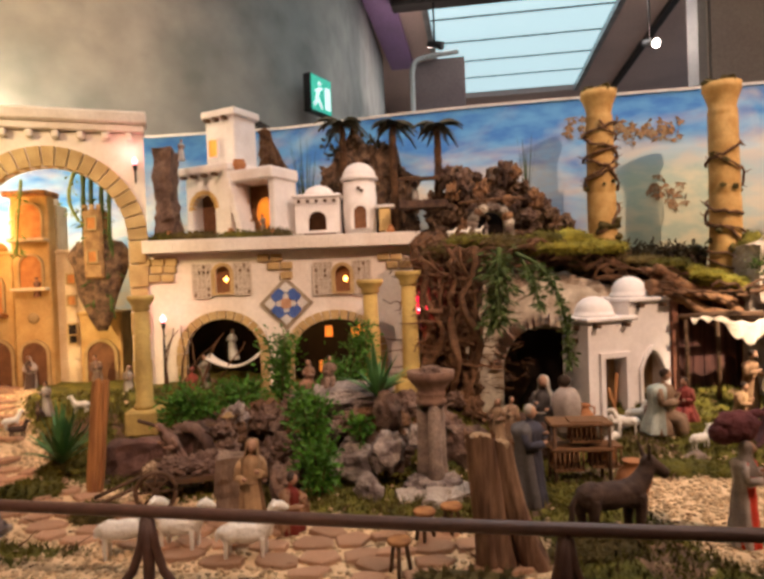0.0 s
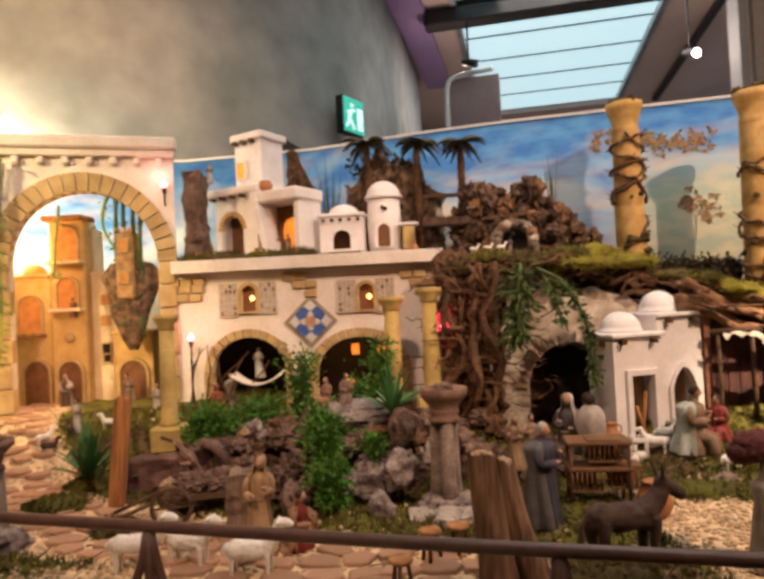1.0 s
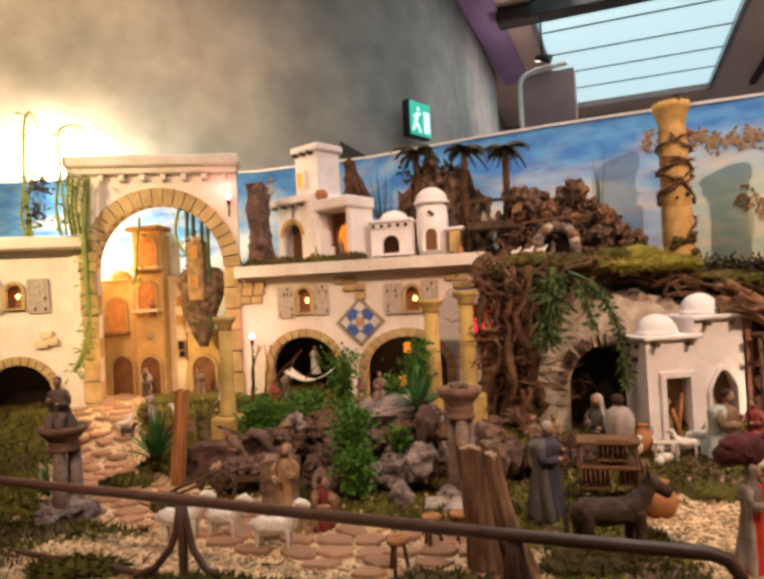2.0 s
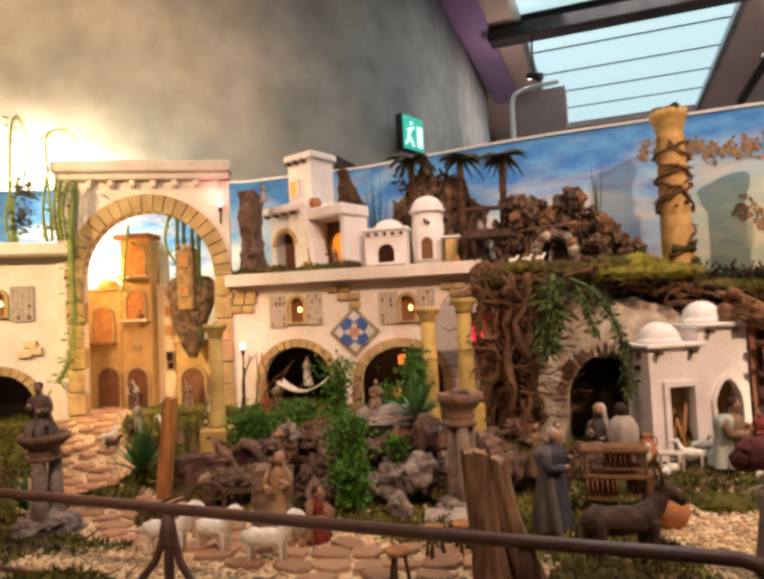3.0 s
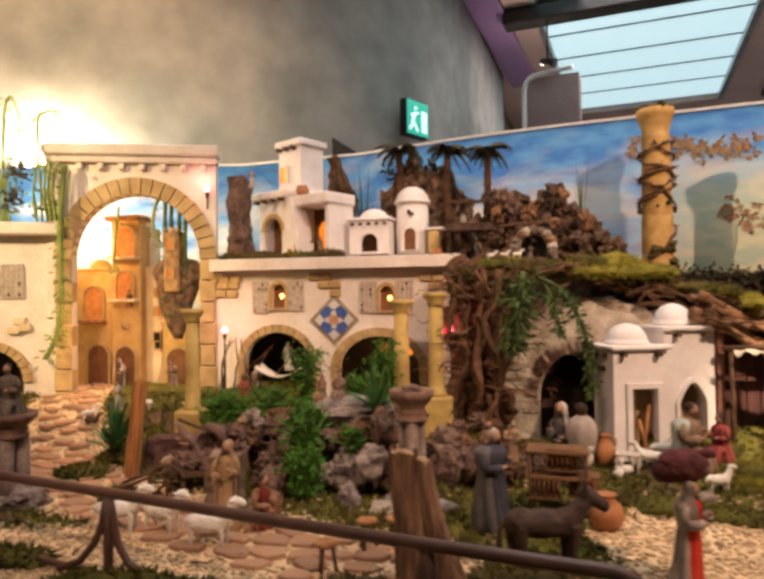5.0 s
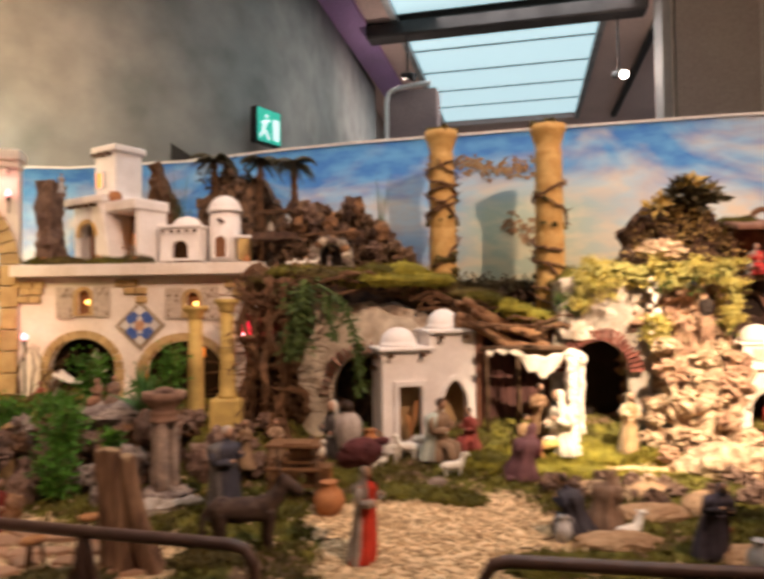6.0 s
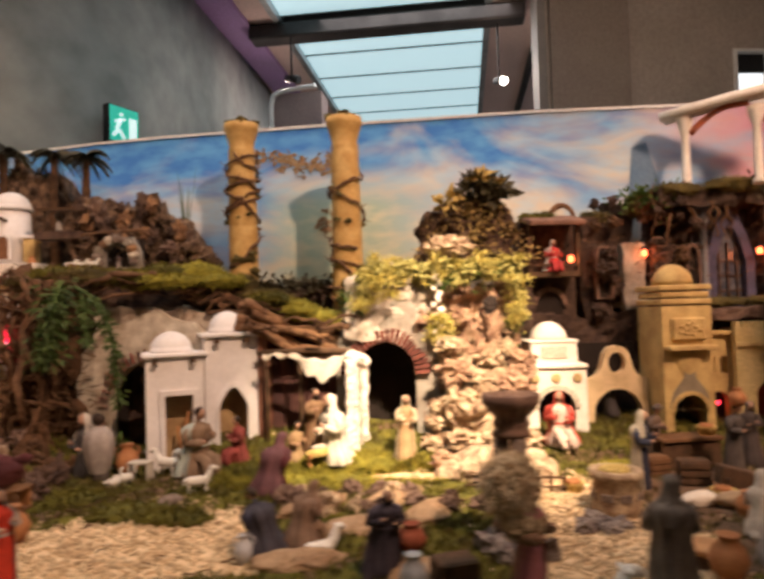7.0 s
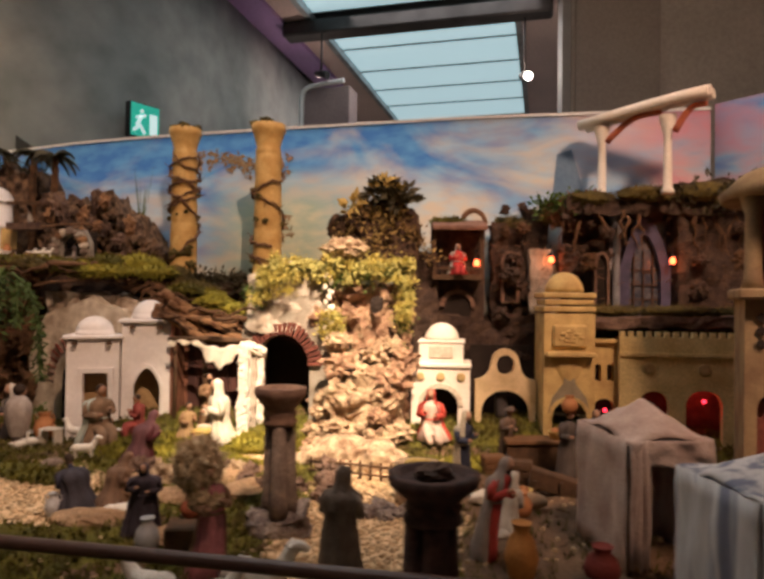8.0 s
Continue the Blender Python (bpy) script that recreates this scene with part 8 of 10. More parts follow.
def sheep(x, y, rz, s, label="small off-white model sheep standing on gravel", z=None, m=wool, lie=False):
    bm = B()
    bz = 0.024 if lie else 0.054
    blob(bm, (0, 0, bz), (0.048, 0.019, 0.02), 3, 0.16, 6, x * 9, 0, True, True)
    blob(bm, (-0.03, 0, bz + 0.001), (0.022, 0.02, 0.02), 3, 0.12, 6, x * 5, 0, True, True)
    tube(bm, [(0.03, 0, bz + 0.004), (0.044, 0, bz + 0.022), (0.052, 0, bz + 0.042)], 0.017, 0.0105, 10)
    blob(bm, (0.06, 0, bz + 0.047), (0.018, 0.0095, 0.0105), 2, 0.06, 3, 1, 0, True, True)
    blob(bm, (0.074, 0, bz + 0.043), (0.009, 0.0068, 0.007), 2, 0.04, 3, 1, 0, True, True)
    for sd in (-1, 1):
        blob(bm, (0.052, 0.014 * sd, bz + 0.051), (0.005, 0.01, 0.004), 1, 0.05, 3, 1, 0, True, True)
    if not lie:
        legs4(bm, ((0.034, 0.011), (0.03, -0.012), (-0.034, 0.012), (-0.038, -0.011)), 0.045, 0.0055)
    tube(bm, [(-0.046, 0, bz + 0.012), (-0.056, 0, bz + 0.002), (-0.057, 0, bz - 0.012)], 0.006, 0.004, 6)
    whole("sheep", bm, m, label, "sheep", (x, y, (ground_z(x, y) if z is None else z)), rz, "model sheep", s=s).modifiers.new("fuse", "REMESH").voxel_size = 0.0028


def donkey(name, x, y, rz, s, mat, label, ears=0.035, cat="donkey"):
    bm = B()
    blob(bm, (0, 0, 0.1), (0.082, 0.028, 0.032), 3, 0.12, 3, 3, 0, True, True)
    blob(bm, (-0.05, 0, 0.102), (0.035, 0.029, 0.034), 3, 0.1, 3, 5, 0, True, True)
    blob(bm, (0.05, 0, 0.1), (0.034, 0.026, 0.034), 3, 0.1, 3, 6, 0, True, True)
    tube(bm, [(0.055, 0, 0.105), (0.082, 0, 0.13), (0.1, 0, 0.158)], 0.027, 0.017, 12)
    tube(bm, [(0.094, 0, 0.165), (0.118, 0, 0.152), (0.145, 0, 0.132)], 0.0195, 0.0125, 12)
    blob(bm, (0.1, 0, 0.162), (0.022, 0.017, 0.02), 2, 0.05, 3, 1, 0, True, True)
    for sd in (-1, 1):
        tube(bm, [(0.094, 0.01 * sd, 0.175), (0.09, 0.017 * sd, 0.18 + ears * 0.5), (0.086, 0.019 * sd, 0.18 + ears)], 0.006, 0.002, 6)
    for px, py in ((0.055, 0.016), (0.065, -0.016), (-0.065, 0.016), (-0.052, -0.016)):
        tube(bm, [(px, py, 0.1), (px * 1.02, py, 0.065), (px * 0.97, py, 0.045), (px, py, 0.008), (px + 0.003, py, 0.0)], 0.016, 0.006, 8)
    tube(bm, [(-0.08, 0, 0.115), (-0.096, 0, 0.09), (-0.098, 0, 0.045)], 0.005, 0.008, 6)
    md = whole(name, bm, mat, label, cat, (x, y, ground_z(x, y)), rz, s=s).modifiers.new("fuse", "REMESH")
    md.voxel_size, md.use_smooth_shade = 0.0032, True


# by the fence and the cart
for x, y, rz, s in ((-0.45, 1.235, 10, 1.05), (-0.345, 1.25, -12, 0.98), (-0.2, 1.2, 4, 1.05)):
    sheep(x, y, rz, s)
figurine("standing figurine in a tan robe and cloak", -0.198, 1.3, 0.225, 25, (0.5, 0.33, 0.18), (0.42, 0.27, 0.15), "scarf", seed=1, wide=0.9)
figurine("figurine with a straw hat and tan shirt", -0.335, 1.7, 0.19, 30, (0.4, 0.26, 0.12), (0.34, 0.22, 0.1), "hat", z=0.985, seed=2)
figurine("bending figurine in brown clothes beside the cart", -0.43, 1.62, 0.17, -60, (0.3, 0.18, 0.13), (0.22, 0.13, 0.1), "scarf", z=1.01, seed=3, lean=0.35)
figurine("kneeling figurine in a dark red skirt at a rock", -0.12, 1.33, 0.19, 60, (0.2, 0.03, 0.02), (0.34, 0.2, 0.12), "hair", "kneel", seed=4)
figurine("small figurine sitting on the rock slab", -0.06, 1.8, 0.13, 10, (0.24, 0.16, 0.12), (0.2, 0.12, 0.09), "hair", "sit", z=1.215, seed=5)
figurine("small figurine sitting on the rock slab", -0.12, 1.82, 0.12, -20, (0.36, 0.2, 0.13), (0.26, 0.16, 0.11), "scarf", "sit", z=1.21, seed=6)
# by the table
figurine("bearded figurine in a dark blue grey coat at the table", 0.43, 1.4, 0.235, 80, (0.06, 0.06, 0.085), (0.13, 0.12, 0.12), "hair", seed=7, wide=1.5, locks=paint(0.5, 0.44, 0.38))
donkey("donkey", 0.53, 1.17, 12, 0.9, fur_dark, "dark brown model donkey standing on gravel")
bm = B()
folds(bm, [(0.026, 0), (0.027, 0.02), (0.034, 0.07), (0.04, 0.11), (0.037, 0.14), (0.027, 0.16), (0.016, 0.168), (0.012, 0.172)], (0, 0, 0), 30, 0, 1.0, 0.8, 0.06, 8, 8)
folds(bm, [(0.029, 0.03), (0.042, 0.075), (0.048, 0.115), (0.044, 0.145), (0.03, 0.165), (0.016, 0.174)], (0, 0.004, 0), 30, 1, 1.0, 0.85, 0.05, 6, 10, -0.9, 4.0)
blob(bm, (0.004, -0.008, 0.187), (0.018, 0.02, 0.022), 3, 0.05, 2, 8, 2, True, True)
blob(bm, (0.004, -0.002, 0.193), (0.021, 0.021, 0.02), 3, 0.15, 4, 8, 3, True, True)
blob(bm, (0.004, -0.024, 0.172), (0.011, 0.008, 0.014), 2, 0.15, 4, 8, 3, True, True)
whole("figurine", bm, [paint(0.16, 0.13, 0.12), paint(0.44, 0.38, 0.34), skin, hair], "egg-shaped standing figurine wrapped in a wide grey shawl", "figurine", (0.7, 1.94, 0.985), 165, "clay figurines")
figurine("figurine in a pale hood by the grotto mouth", 0.635, 2.0, 0.3, -30, (0.1, 0.09, 0.09), (0.6, 0.54, 0.46), "scarf", "kneel", seed=9, z=0.985)
figurine("sitting figurine in a pale green shawl", 1.0, 1.92, 0.285, 55, (0.3, 0.2, 0.13), (0.5, 0.55, 0.48), "hair", "sit", seed=11, wide=1.3)
figurine("sitting figurine in a red dress on the step", 1.12, 1.98, 0.2, -50, (0.3, 0.06, 0.05), (0.26, 0.06, 0.05), "hair", "sit", seed=12)
sheep(1.04, 1.76, 20, 0.7, "small off-white model sheep on the moss")
sheep(0.9, 1.95, 160, 0.75, "small white model lamb on the moss")
sheep(0.95, 1.99, 10, 0.7, "small white model lamb on the moss")
figurine("standing figurine in a grey robe with a red sash", 0.797, 1.155, 0.21, 62, (0.6, 0.05, 0.025), (0.42, 0.36, 0.32), "scarf", seed=14, wide=1.1)
bm = B()
blob(bm, (0, 0, 0), (0.05, 0.036, 0.034), 4, 0.22, 2.2, 14, 0, True)
blob(bm, (-0.03, 0.004, -0.012), (0.028, 0.028, 0.024), 3, 0.2, 2.4, 8, 0, True)
tube(bm, [(0.03, 0, 0.012), (0.052, -0.004, 0.024), (0.062, -0.006, 0.02)], 0.014, 0.009, 10, 0, 0.3)
whole("cloth_pack", bm, M("maroon bundle cloth", (0.13, 0.035, 0.035), 0.9, (0.075, 0.022, 0.025), 22, 160, 0.6, 0.005), "maroon cloth bundle carried on a figurine's shoulders", "pack", (0.795, 1.178, 1.203), 14)
# at the stable
figurine("kneeling figurine in a blue grey and wine red cloak", 1.243, 1.728, 0.235, 120, (0.09, 0.018, 0.025), (0.15, 0.065, 0.075), "scarf", "kneel", seed=15, wide=1.5, lean=0.25)
figurine("bearded standing figurine in brown with a staff", 1.36, 2.03, 0.225, 10, (0.3, 0.18, 0.1), (0.2, 0.1, 0.05), "beard", seed=15)
figurine("figurine in a tan robe beside the crib", 1.3, 1.98, 0.19, 40, (0.42, 0.28, 0.15), (0.36, 0.22, 0.12), "hair", "kneel", seed=16)
figurine("kneeling figurine in a bright white robe and veil", 1.428, 1.95, 0.32, -50, (0.78, 0.72, 0.6), (0.8, 0.74, 0.62), "scarf", "kneel", seed=17, wide=1.0)
figurine("standing figurine in white and tan carrying a basket", 1.655, 1.965, 0.215, 20, (0.5, 0.34, 0.18), (0.72, 0.6, 0.42), "scarf", seed=18)
crib = thing("crib", "straw-filled wooden crib before the stable", "crib", (1.38, 1.93, 1.0), 20)
for s in (-1, 1):
    bm = B()
    tube(bm, [(0.035 * s, -0.02, 0), (0.035 * s, 0.022, 0.05)], 0.004)
    tube(bm, [(0.035 * s, 0.02, 0), (0.035 * s, -0.022, 0.05)], 0.004)
    part("leg", bm, wood_warm, crib)
bm = B()
blob(bm, (0, 0, 0.048), (0.05, 0.026, 0.016), 3, 0.25, 4, 2)
part("straw", bm, straw, crib, "golden straw")
bm = B()
blob(bm, (0, 0, 0.065), (0.028, 0.011, 0.01), 2, 0.08, 3, 2, 0, True, True)
whole("swaddled_figurine", bm, paint(0.7, 0.6, 0.5), "tiny swaddled clay figurine lying on straw", "figurine", (1.38, 1.93, 1.0), 20)
# seated group before the stable
figurine("sitting figurine in dark blue with a white shawl", 1.29, 1.28, 0.19, -110, (0.04, 0.04, 0.065), (0.06, 0.055, 0.07), "hair", "sit", seed=19, wide=1.5, lean=0.2)
figurine("sitting figurine in tan and brown", 1.365, 1.31, 0.18, 120, (0.3, 0.19, 0.12), (0.24, 0.15, 0.1), "scarf", "sit", seed=20, wide=1.5, lean=0.25)
sheep(1.405, 1.26, 30, 0.75, "small white lamb lying by the seated figurines", lie=True)
figurine("standing figurine in a dark blue hooded cloak", 1.523, 1.118, 0.165, 30, (0.06, 0.05, 0.07), (0.08, 0.065, 0.09), "scarf", seed=21, wide=1.45, lean=0.12)
figurine("figurine bent under a large sheaf of straw, pink skirt", 1.735, 0.91, 0.215, 15, (0.62, 0.24, 0.27), (0.3, 0.18, 0.11), "hair", seed=22)
dull_straw = M("dull dry straw", (0.7, 0.55, 0.36), 0.95, (0.38, 0.26, 0.14), 60, 200, 1.0, 0.006, grain_by=0.3)
bm = B()
blob(bm, (0, 0, 0), (0.038, 0.036, 0.047), 4, 0.22, 4.2, 7)
blob(bm, (0.014, -0.006, -0.045), (0.03, 0.028, 0.026), 3, 0.25, 4.2, 9)
rng = random.Random(4)
for k in range(420):
    d = Vector((rng.gauss(0, 1), rng.gauss(0, 1), rng.gauss(0, 1))).normalized()
    p = Vector((d.x * 0.037, d.y * 0.035, d.z * 0.046))
    sd = d.orthogonal().normalized() * 0.0012
    e = p + (d + Vector((0, 0, rng.uniform(-0.9, 0.9)))).normalized() * rng.uniform(0.008, 0.02)
    bm.faces.new([bm.verts.new(v) for v in (p - sd, p + sd, e)])
whole("sheaf", bm, dull_straw, "tall round sheaf of dull straw carried on the back", "sheaf", (1.722, 0.915, 1.203), s=1.2)
figurine("tall standing figurine in a dark grey brown hooded cloak", 1.992, 0.922, 0.235, 160, (0.3, 0.24, 0.19), (0.17, 0.14, 0.115), "scarf", seed=23, wide=1.15)
sheep(1.84, 0.9, 5, 1.15, "off-white model sheep lying behind the rail", lie=True)
sheep(1.66, 0.85, 170, 0.95, "off-white model sheep behind the rail", lie=True)
sheep(1.78, 0.82, 20, 0.95, "off-white and black model sheep behind the rail", lie=True)
# right side
figurine("sitting figurine in a red cloak with a white lap cloth", 2.185, 1.985, 0.25, 0, (0.66, 0.5, 0.42), (0.5, 0.07, 0.05), "scarf", "sit", seed=24, wide=1.25)
figurine("standing figurine in dark blue with a cream veil", 2.262, 1.6, 0.22, 60, (0.035, 0.04, 0.07), (0.46, 0.4, 0.3), "scarf", seed=25)
figurine("figurine in a red top and dark skirt by the jars", 2.27, 1.08, 0.215, 75, (0.5, 0.07, 0.06), (0.34, 0.29, 0.26), "scarf", seed=27, lean=0.2)
figurine("stooping figurine in pale cloth", 2.33, 1.2, 0.19, 140, (0.42, 0.38, 0.33), (0.5, 0.45, 0.38), "scarf", "kneel", seed=27, lean=0.3)
figurine("figurine carrying a round basket on the head", 2.57, 1.66, 0.21, 30, (0.12, 0.1, 0.09), (0.1, 0.08, 0.07), "hair", seed=28)
figurine("figurine in dark clothes by the market stall", 2.68, 1.75, 0.2, -30, (0.1, 0.08, 0.075), (0.16, 0.12, 0.1), "scarf", seed=29)
figurine("figurine in brown clothes at the market stall", 2.42, 1.82, 0.19, 20, (0.2, 0.13, 0.09), (0.14, 0.1, 0.08), "hat", seed=30)
figurine("dark figurine in the gabled archway", 2.45, 2.2, 0.17, 0, (0.07, 0.06, 0.06), (0.1, 0.09, 0.08), "scarf", seed=31)
figurine("red and white painted figurine on the dark balcony", 2.278, 2.29, 0.17, 8, (0.55, 0.06, 0.06), (0.5, 0.47, 0.46), "scarf", "sit", z=1.62, seed=33, wide=1.3)
# small far figurines
for x, y, z, h, c, d in ((-1.285, 2.5, 1.12, 0.16, (0.12, 0.08, 0.06), (0.66, 0.6, 0.54)), (-1.03, 2.52, 1.12, 0.15, (0.2, 0.13, 0.1), (0.5, 0.42, 0.34)), (-1.49, 2.46, 1.12, 0.14, (0.45, 0.3, 0.2), (0.3, 0.2, 0.12)), (-1.26, 2.545, 1.51, 0.08, (0.4, 0.2, 0.12), (0.15, 0.08, 0.05)), (-0.55, 2.35, 1.12, 0.15, (0.4, 0.36, 0.3), (0.25, 0.2, 0.18)), (-0.48, 2.56, 1.22, 0.13, (0.6, 0.6, 0.58), (0.3, 0.3, 0.3)), (-0.58, 2.3, 1.1, 0.13, (0.4, 0.1, 0.07), (0.25, 0.08, 0.06)), (-0.4, 2.66, 1.73, 0.1, (0.45, 0.28, 0.14), (0.3, 0.18, 0.1)), (-0.35, 2.62, 1.735, 0.09, (0.4, 0.3, 0.24), (0.25, 0.18, 0.14)), (-0.28, 2.6, 1.735, 0.08, (0.3, 0.2, 0.15), (0.2, 0.14, 0.1)), (-0.68, 2.63, 2.06, 0.09, (0.5, 0.5, 0.5), (0.3, 0.2, 0.15)), (0.3, 2.6, 1.86, 0.09, (0.5, 0.48, 0.45), (0.3, 0.25, 0.2)), (0.57, 2.5, 1.675, 0.08, (0.45, 0.4, 0.4), (0.2, 0.15, 0.14)), (0.53, 2.52, 1.675, 0.075, (0.2, 0.15, 0.14), (0.35, 0.3, 0.28)), (0.42, 1.66, 1.04, 0.15, (0.35, 0.24, 0.15), (0.25, 0.16, 0.1)), (0.48, 1.78, 1.02, 0.15, (0.3, 0.2, 0.13), (0.42, 0.3, 0.2)), (-1.02, 2.1, 1.11, 0.12, (0.5, 0.45, 0.4), (0.3, 0.25, 0.2)), (-0.82, 2.3, 1.12, 0.13, (0.55, 0.5, 0.42), (0.3, 0.22, 0.16))):
    figurine("small painted figurine of the village", x, y, h, random.Random(x * 99).uniform(-40, 40), c, d, random.Random(x).choice(("scarf", "hair", "hat")), z=z, seed=int(abs(x) * 100))
figurine("figurine sitting on top of the round pedestal", -0.865, 1.375, 0.2, 10, (0.16, 0.12, 0.09), (0.12, 0.09, 0.07), "hair", "sit", z=1.225, seed=51)
for x, y in ((0.785, 1.815), (0.81, 1.84)):
    bm = B()
    blob(bm, (0, 0, 0.02), (0.026, 0.014, 0.014), 2, 0.08, 3, 1, 0, True, True)
    tube(bm, [(0.018, 0, 0.024), (0.027, 0, 0.04), (0.026, 0, 0.054), (0.034, 0, 0.054)], 0.0055, 0.004, 7)
    tube(bm, [(-0.02, 0, 0.024), (-0.035, 0, 0.03)], 0.009, 0.003, 6)
    for s in (-1, 1):
        tube(bm, [(0, 0.006 * s, 0.012), (0.002, 0.006 * s, 0)], 0.002, 0.003, 5)
    whole("goose", bm, paint(0.72, 0.68, 0.6), "white model goose on the moss", "goose", (x, y, ground_z(x, y)), random.Random(x).uniform(-60, 60), "model geese")
for k, (x, y) in enumerate(((-1.08, 2.02), (-1.12, 2.06), (-1.04, 2.08), (-0.92, 2.12))):
    sheep(x, y, 60 * k, 0.55, "small black and white model animal by the town gate", m=wool if k % 2 else fur_dark)

# ---------------------------------------------------------------- loose props
def jar(x, y, h, label, mat=clay, z=None, wide=1.0, handles=True, s2=1.0):
    t = thing("jar", label, "jar", (x, y, ground_z(x, y) if z is None else z), 0, "clay jars")
    bm = B()
    lathe(bm, [(0.2 * h * wide, 0), (0.3 * h * wide, 0.15 * h), (0.38 * h * wide, 0.42 * h), (0.3 * h * wide, 0.7 * h), (0.17 * h * wide, 0.84 * h), (0.2 * h * wide, 0.97 * h), (0.23 * h * wide, h), (0.15 * h * wide, 0.96 * h)], (0, 0, 0), 20)
    part("body", bm, mat, t)
    if handles:
        for s in (-1, 1):
            bm = B()
            tube(bm, [(0.19 * h * s * wide, 0, 0.93 * h), (0.36 * h * s * wide, 0, 0.88 * h), (0.37 * h * s * wide, 0, 0.7 * h), (0.31 * h * s * wide, 0, 0.62 * h)], 0.03 * h, None, 6)
            part("handle", bm, mat, t)


jar(0.77, 1.98, 0.1, "orange clay jar beside the white house")
jar(0.69, 1.43, 0.085, "orange round clay pot on the gravel", wide=1.35, handles=False)
jar(2.328, 0.985, 0.115, "orange ochre clay jar by the red figurine", paint(0.56, 0.25, 0.07), wide=0.75, handles=False)
jar(2.16, 1.05, 0.08, "brown clay pot by the pedestal", wide=1.2, handles=False)
jar(1.575, 1.03, 0.075, "pale grey milk can on the moss", M("pale grey tin", (0.42, 0.43, 0.45), 0.5, (0.34, 0.35, 0.36), 20, 90, 0.2, 0.001, metal=0.2), wide=0.9, handles=False)
jar(1.25, 1.24, 0.06, "white jug beside the seated figurines", paint(0.6, 0.6, 0.62), wide=0.9)
jar(2.47, 0.95, 0.075, "dark red clay pot by the tent", paint(0.22, 0.04, 0.03), wide=1.2, handles=False)
jar(2.57, 1.64, 0.05, "round terracotta basket carried on a figurine's head", clay, ground_z(2.57, 1.66) + 0.2, 1.3, False)
jar(2.38, 1.32, 0.06, "terracotta pot on the ground", clay, wide=1.3, handles=False)
jar(1.0, 1.98, 0.07, "orange clay jar on the door step", clay)
# split wooden post
plank_orange = M("orange brown split wood", (0.5, 0.23, 0.075), 0.75, (0.22, 0.09, 0.035), 60, 160, 0.6, 0.003, vary=0.25, stretch=(1, 1, 0.06))
po = thing("bundle_post", "tall leaning post of split orange brown wood", "post", (-0.693, 1.658, 0.95))
for k, (dx, dy, w, h) in enumerate(((-0.016, 0.0, 0.012, 0.33), (-0.005, -0.005, 0.013, 0.336), (0.007, -0.004, 0.011, 0.326), (0.017, 0.001, 0.01, 0.332), (0.0, 0.011, 0.026, 0.328))):
    bm = B()
    rows = []
    for i in range(9):
        z = h * i / 8
        c = Vector((dx + 0.021 * z / 0.33 + 0.0012 * math.sin(i * 1.7 + k), dy + 0.027 * z / 0.33 + 0.001 * math.sin(i * 2.3 + k), z))
        rows.append([bm.verts.new(c + Vector((u * w / 2, v * 0.007, 0.006 * noise.noise(Vector((u + k, v, 3))) * (i == 8)))) for u, v in ((-1, -0.7), (-0.4, -1), (0.5, -1), (1, -0.6), (1, 1), (-1, 1))])
    for p, q in zip(rows, rows[1:]):
        for i in range(6):
            bm.faces.new((p[i], p[(i + 1) % 6], q[(i + 1) % 6], q[i]))
    bm.faces.new(rows[-1])
    bm.faces.new(rows[0][::-1])
    part("split_board", bm, plank_orange, po)
# split stump before the rail
su = thing("split_stump", "tall split tree stump, brown and weathered", "stump", (0.3, 1.105, 0.93), 0)
for dx, w, h, lean, sd in ((-0.02, 0.031, 0.298, -0.022, 1), (0.026, 0.024, 0.285, -0.03, 2)):
    bm = B()
    rows = []
    for i in range(22):
        q = i / 21
        row = []
        for j in range(30):
            a = 2 * math.pi * j / 30
            r = w * (1.35 - 0.45 * q ** 0.5 + 0.3 * (1 - q) ** 4)
            r *= 1 + 0.2 * noise.noise(Vector((math.cos(a) * 2.2 + sd * 5, math.sin(a) * 2.2, q * 1.3))) + 0.1 * noise.noise(Vector((math.cos(a) * 9, math.sin(a) * 9, q * 2 + sd)))
            z = h * q + (0.02 * noise.noise(Vector((math.cos(a) * 3 + sd, math.sin(a) * 3, 1))) + 0.008 * noise.noise(Vector((math.cos(a) * 11, math.sin(a) * 11, sd)))) * q ** 6
            row.append(bm.verts.new((dx + lean * q + 0.05 * (1 - q) ** 2 * (1 if dx > 0 else 0.25) + r * math.cos(a), 0.8 * r * math.sin(a), z)))
        rows.append(row)
    for p, q in zip(rows, rows[1:]):
        for j in range(30):
            bm.faces.new((p[j], p[(j + 1) % 30], q[(j + 1) % 30], q[j])).smooth = True
    bm.faces.new(rows[0][::-1])
    part("trunk_half", bm, stump_mat, su)
    bm = B()
    blob(bm, (dx + lean, 0, h - 0.008), (w * 0.86, w * 0.66, 0.014), 3, 0.5, 4, sd)
    part("cut_top", bm, cut_wood, su, "pale weathered cut top")
# cart
ct = thing("hand_cart", "old wooden two-wheeled cart loaded with stones", "cart", (-0.44, 1.55, 0.982), 14)


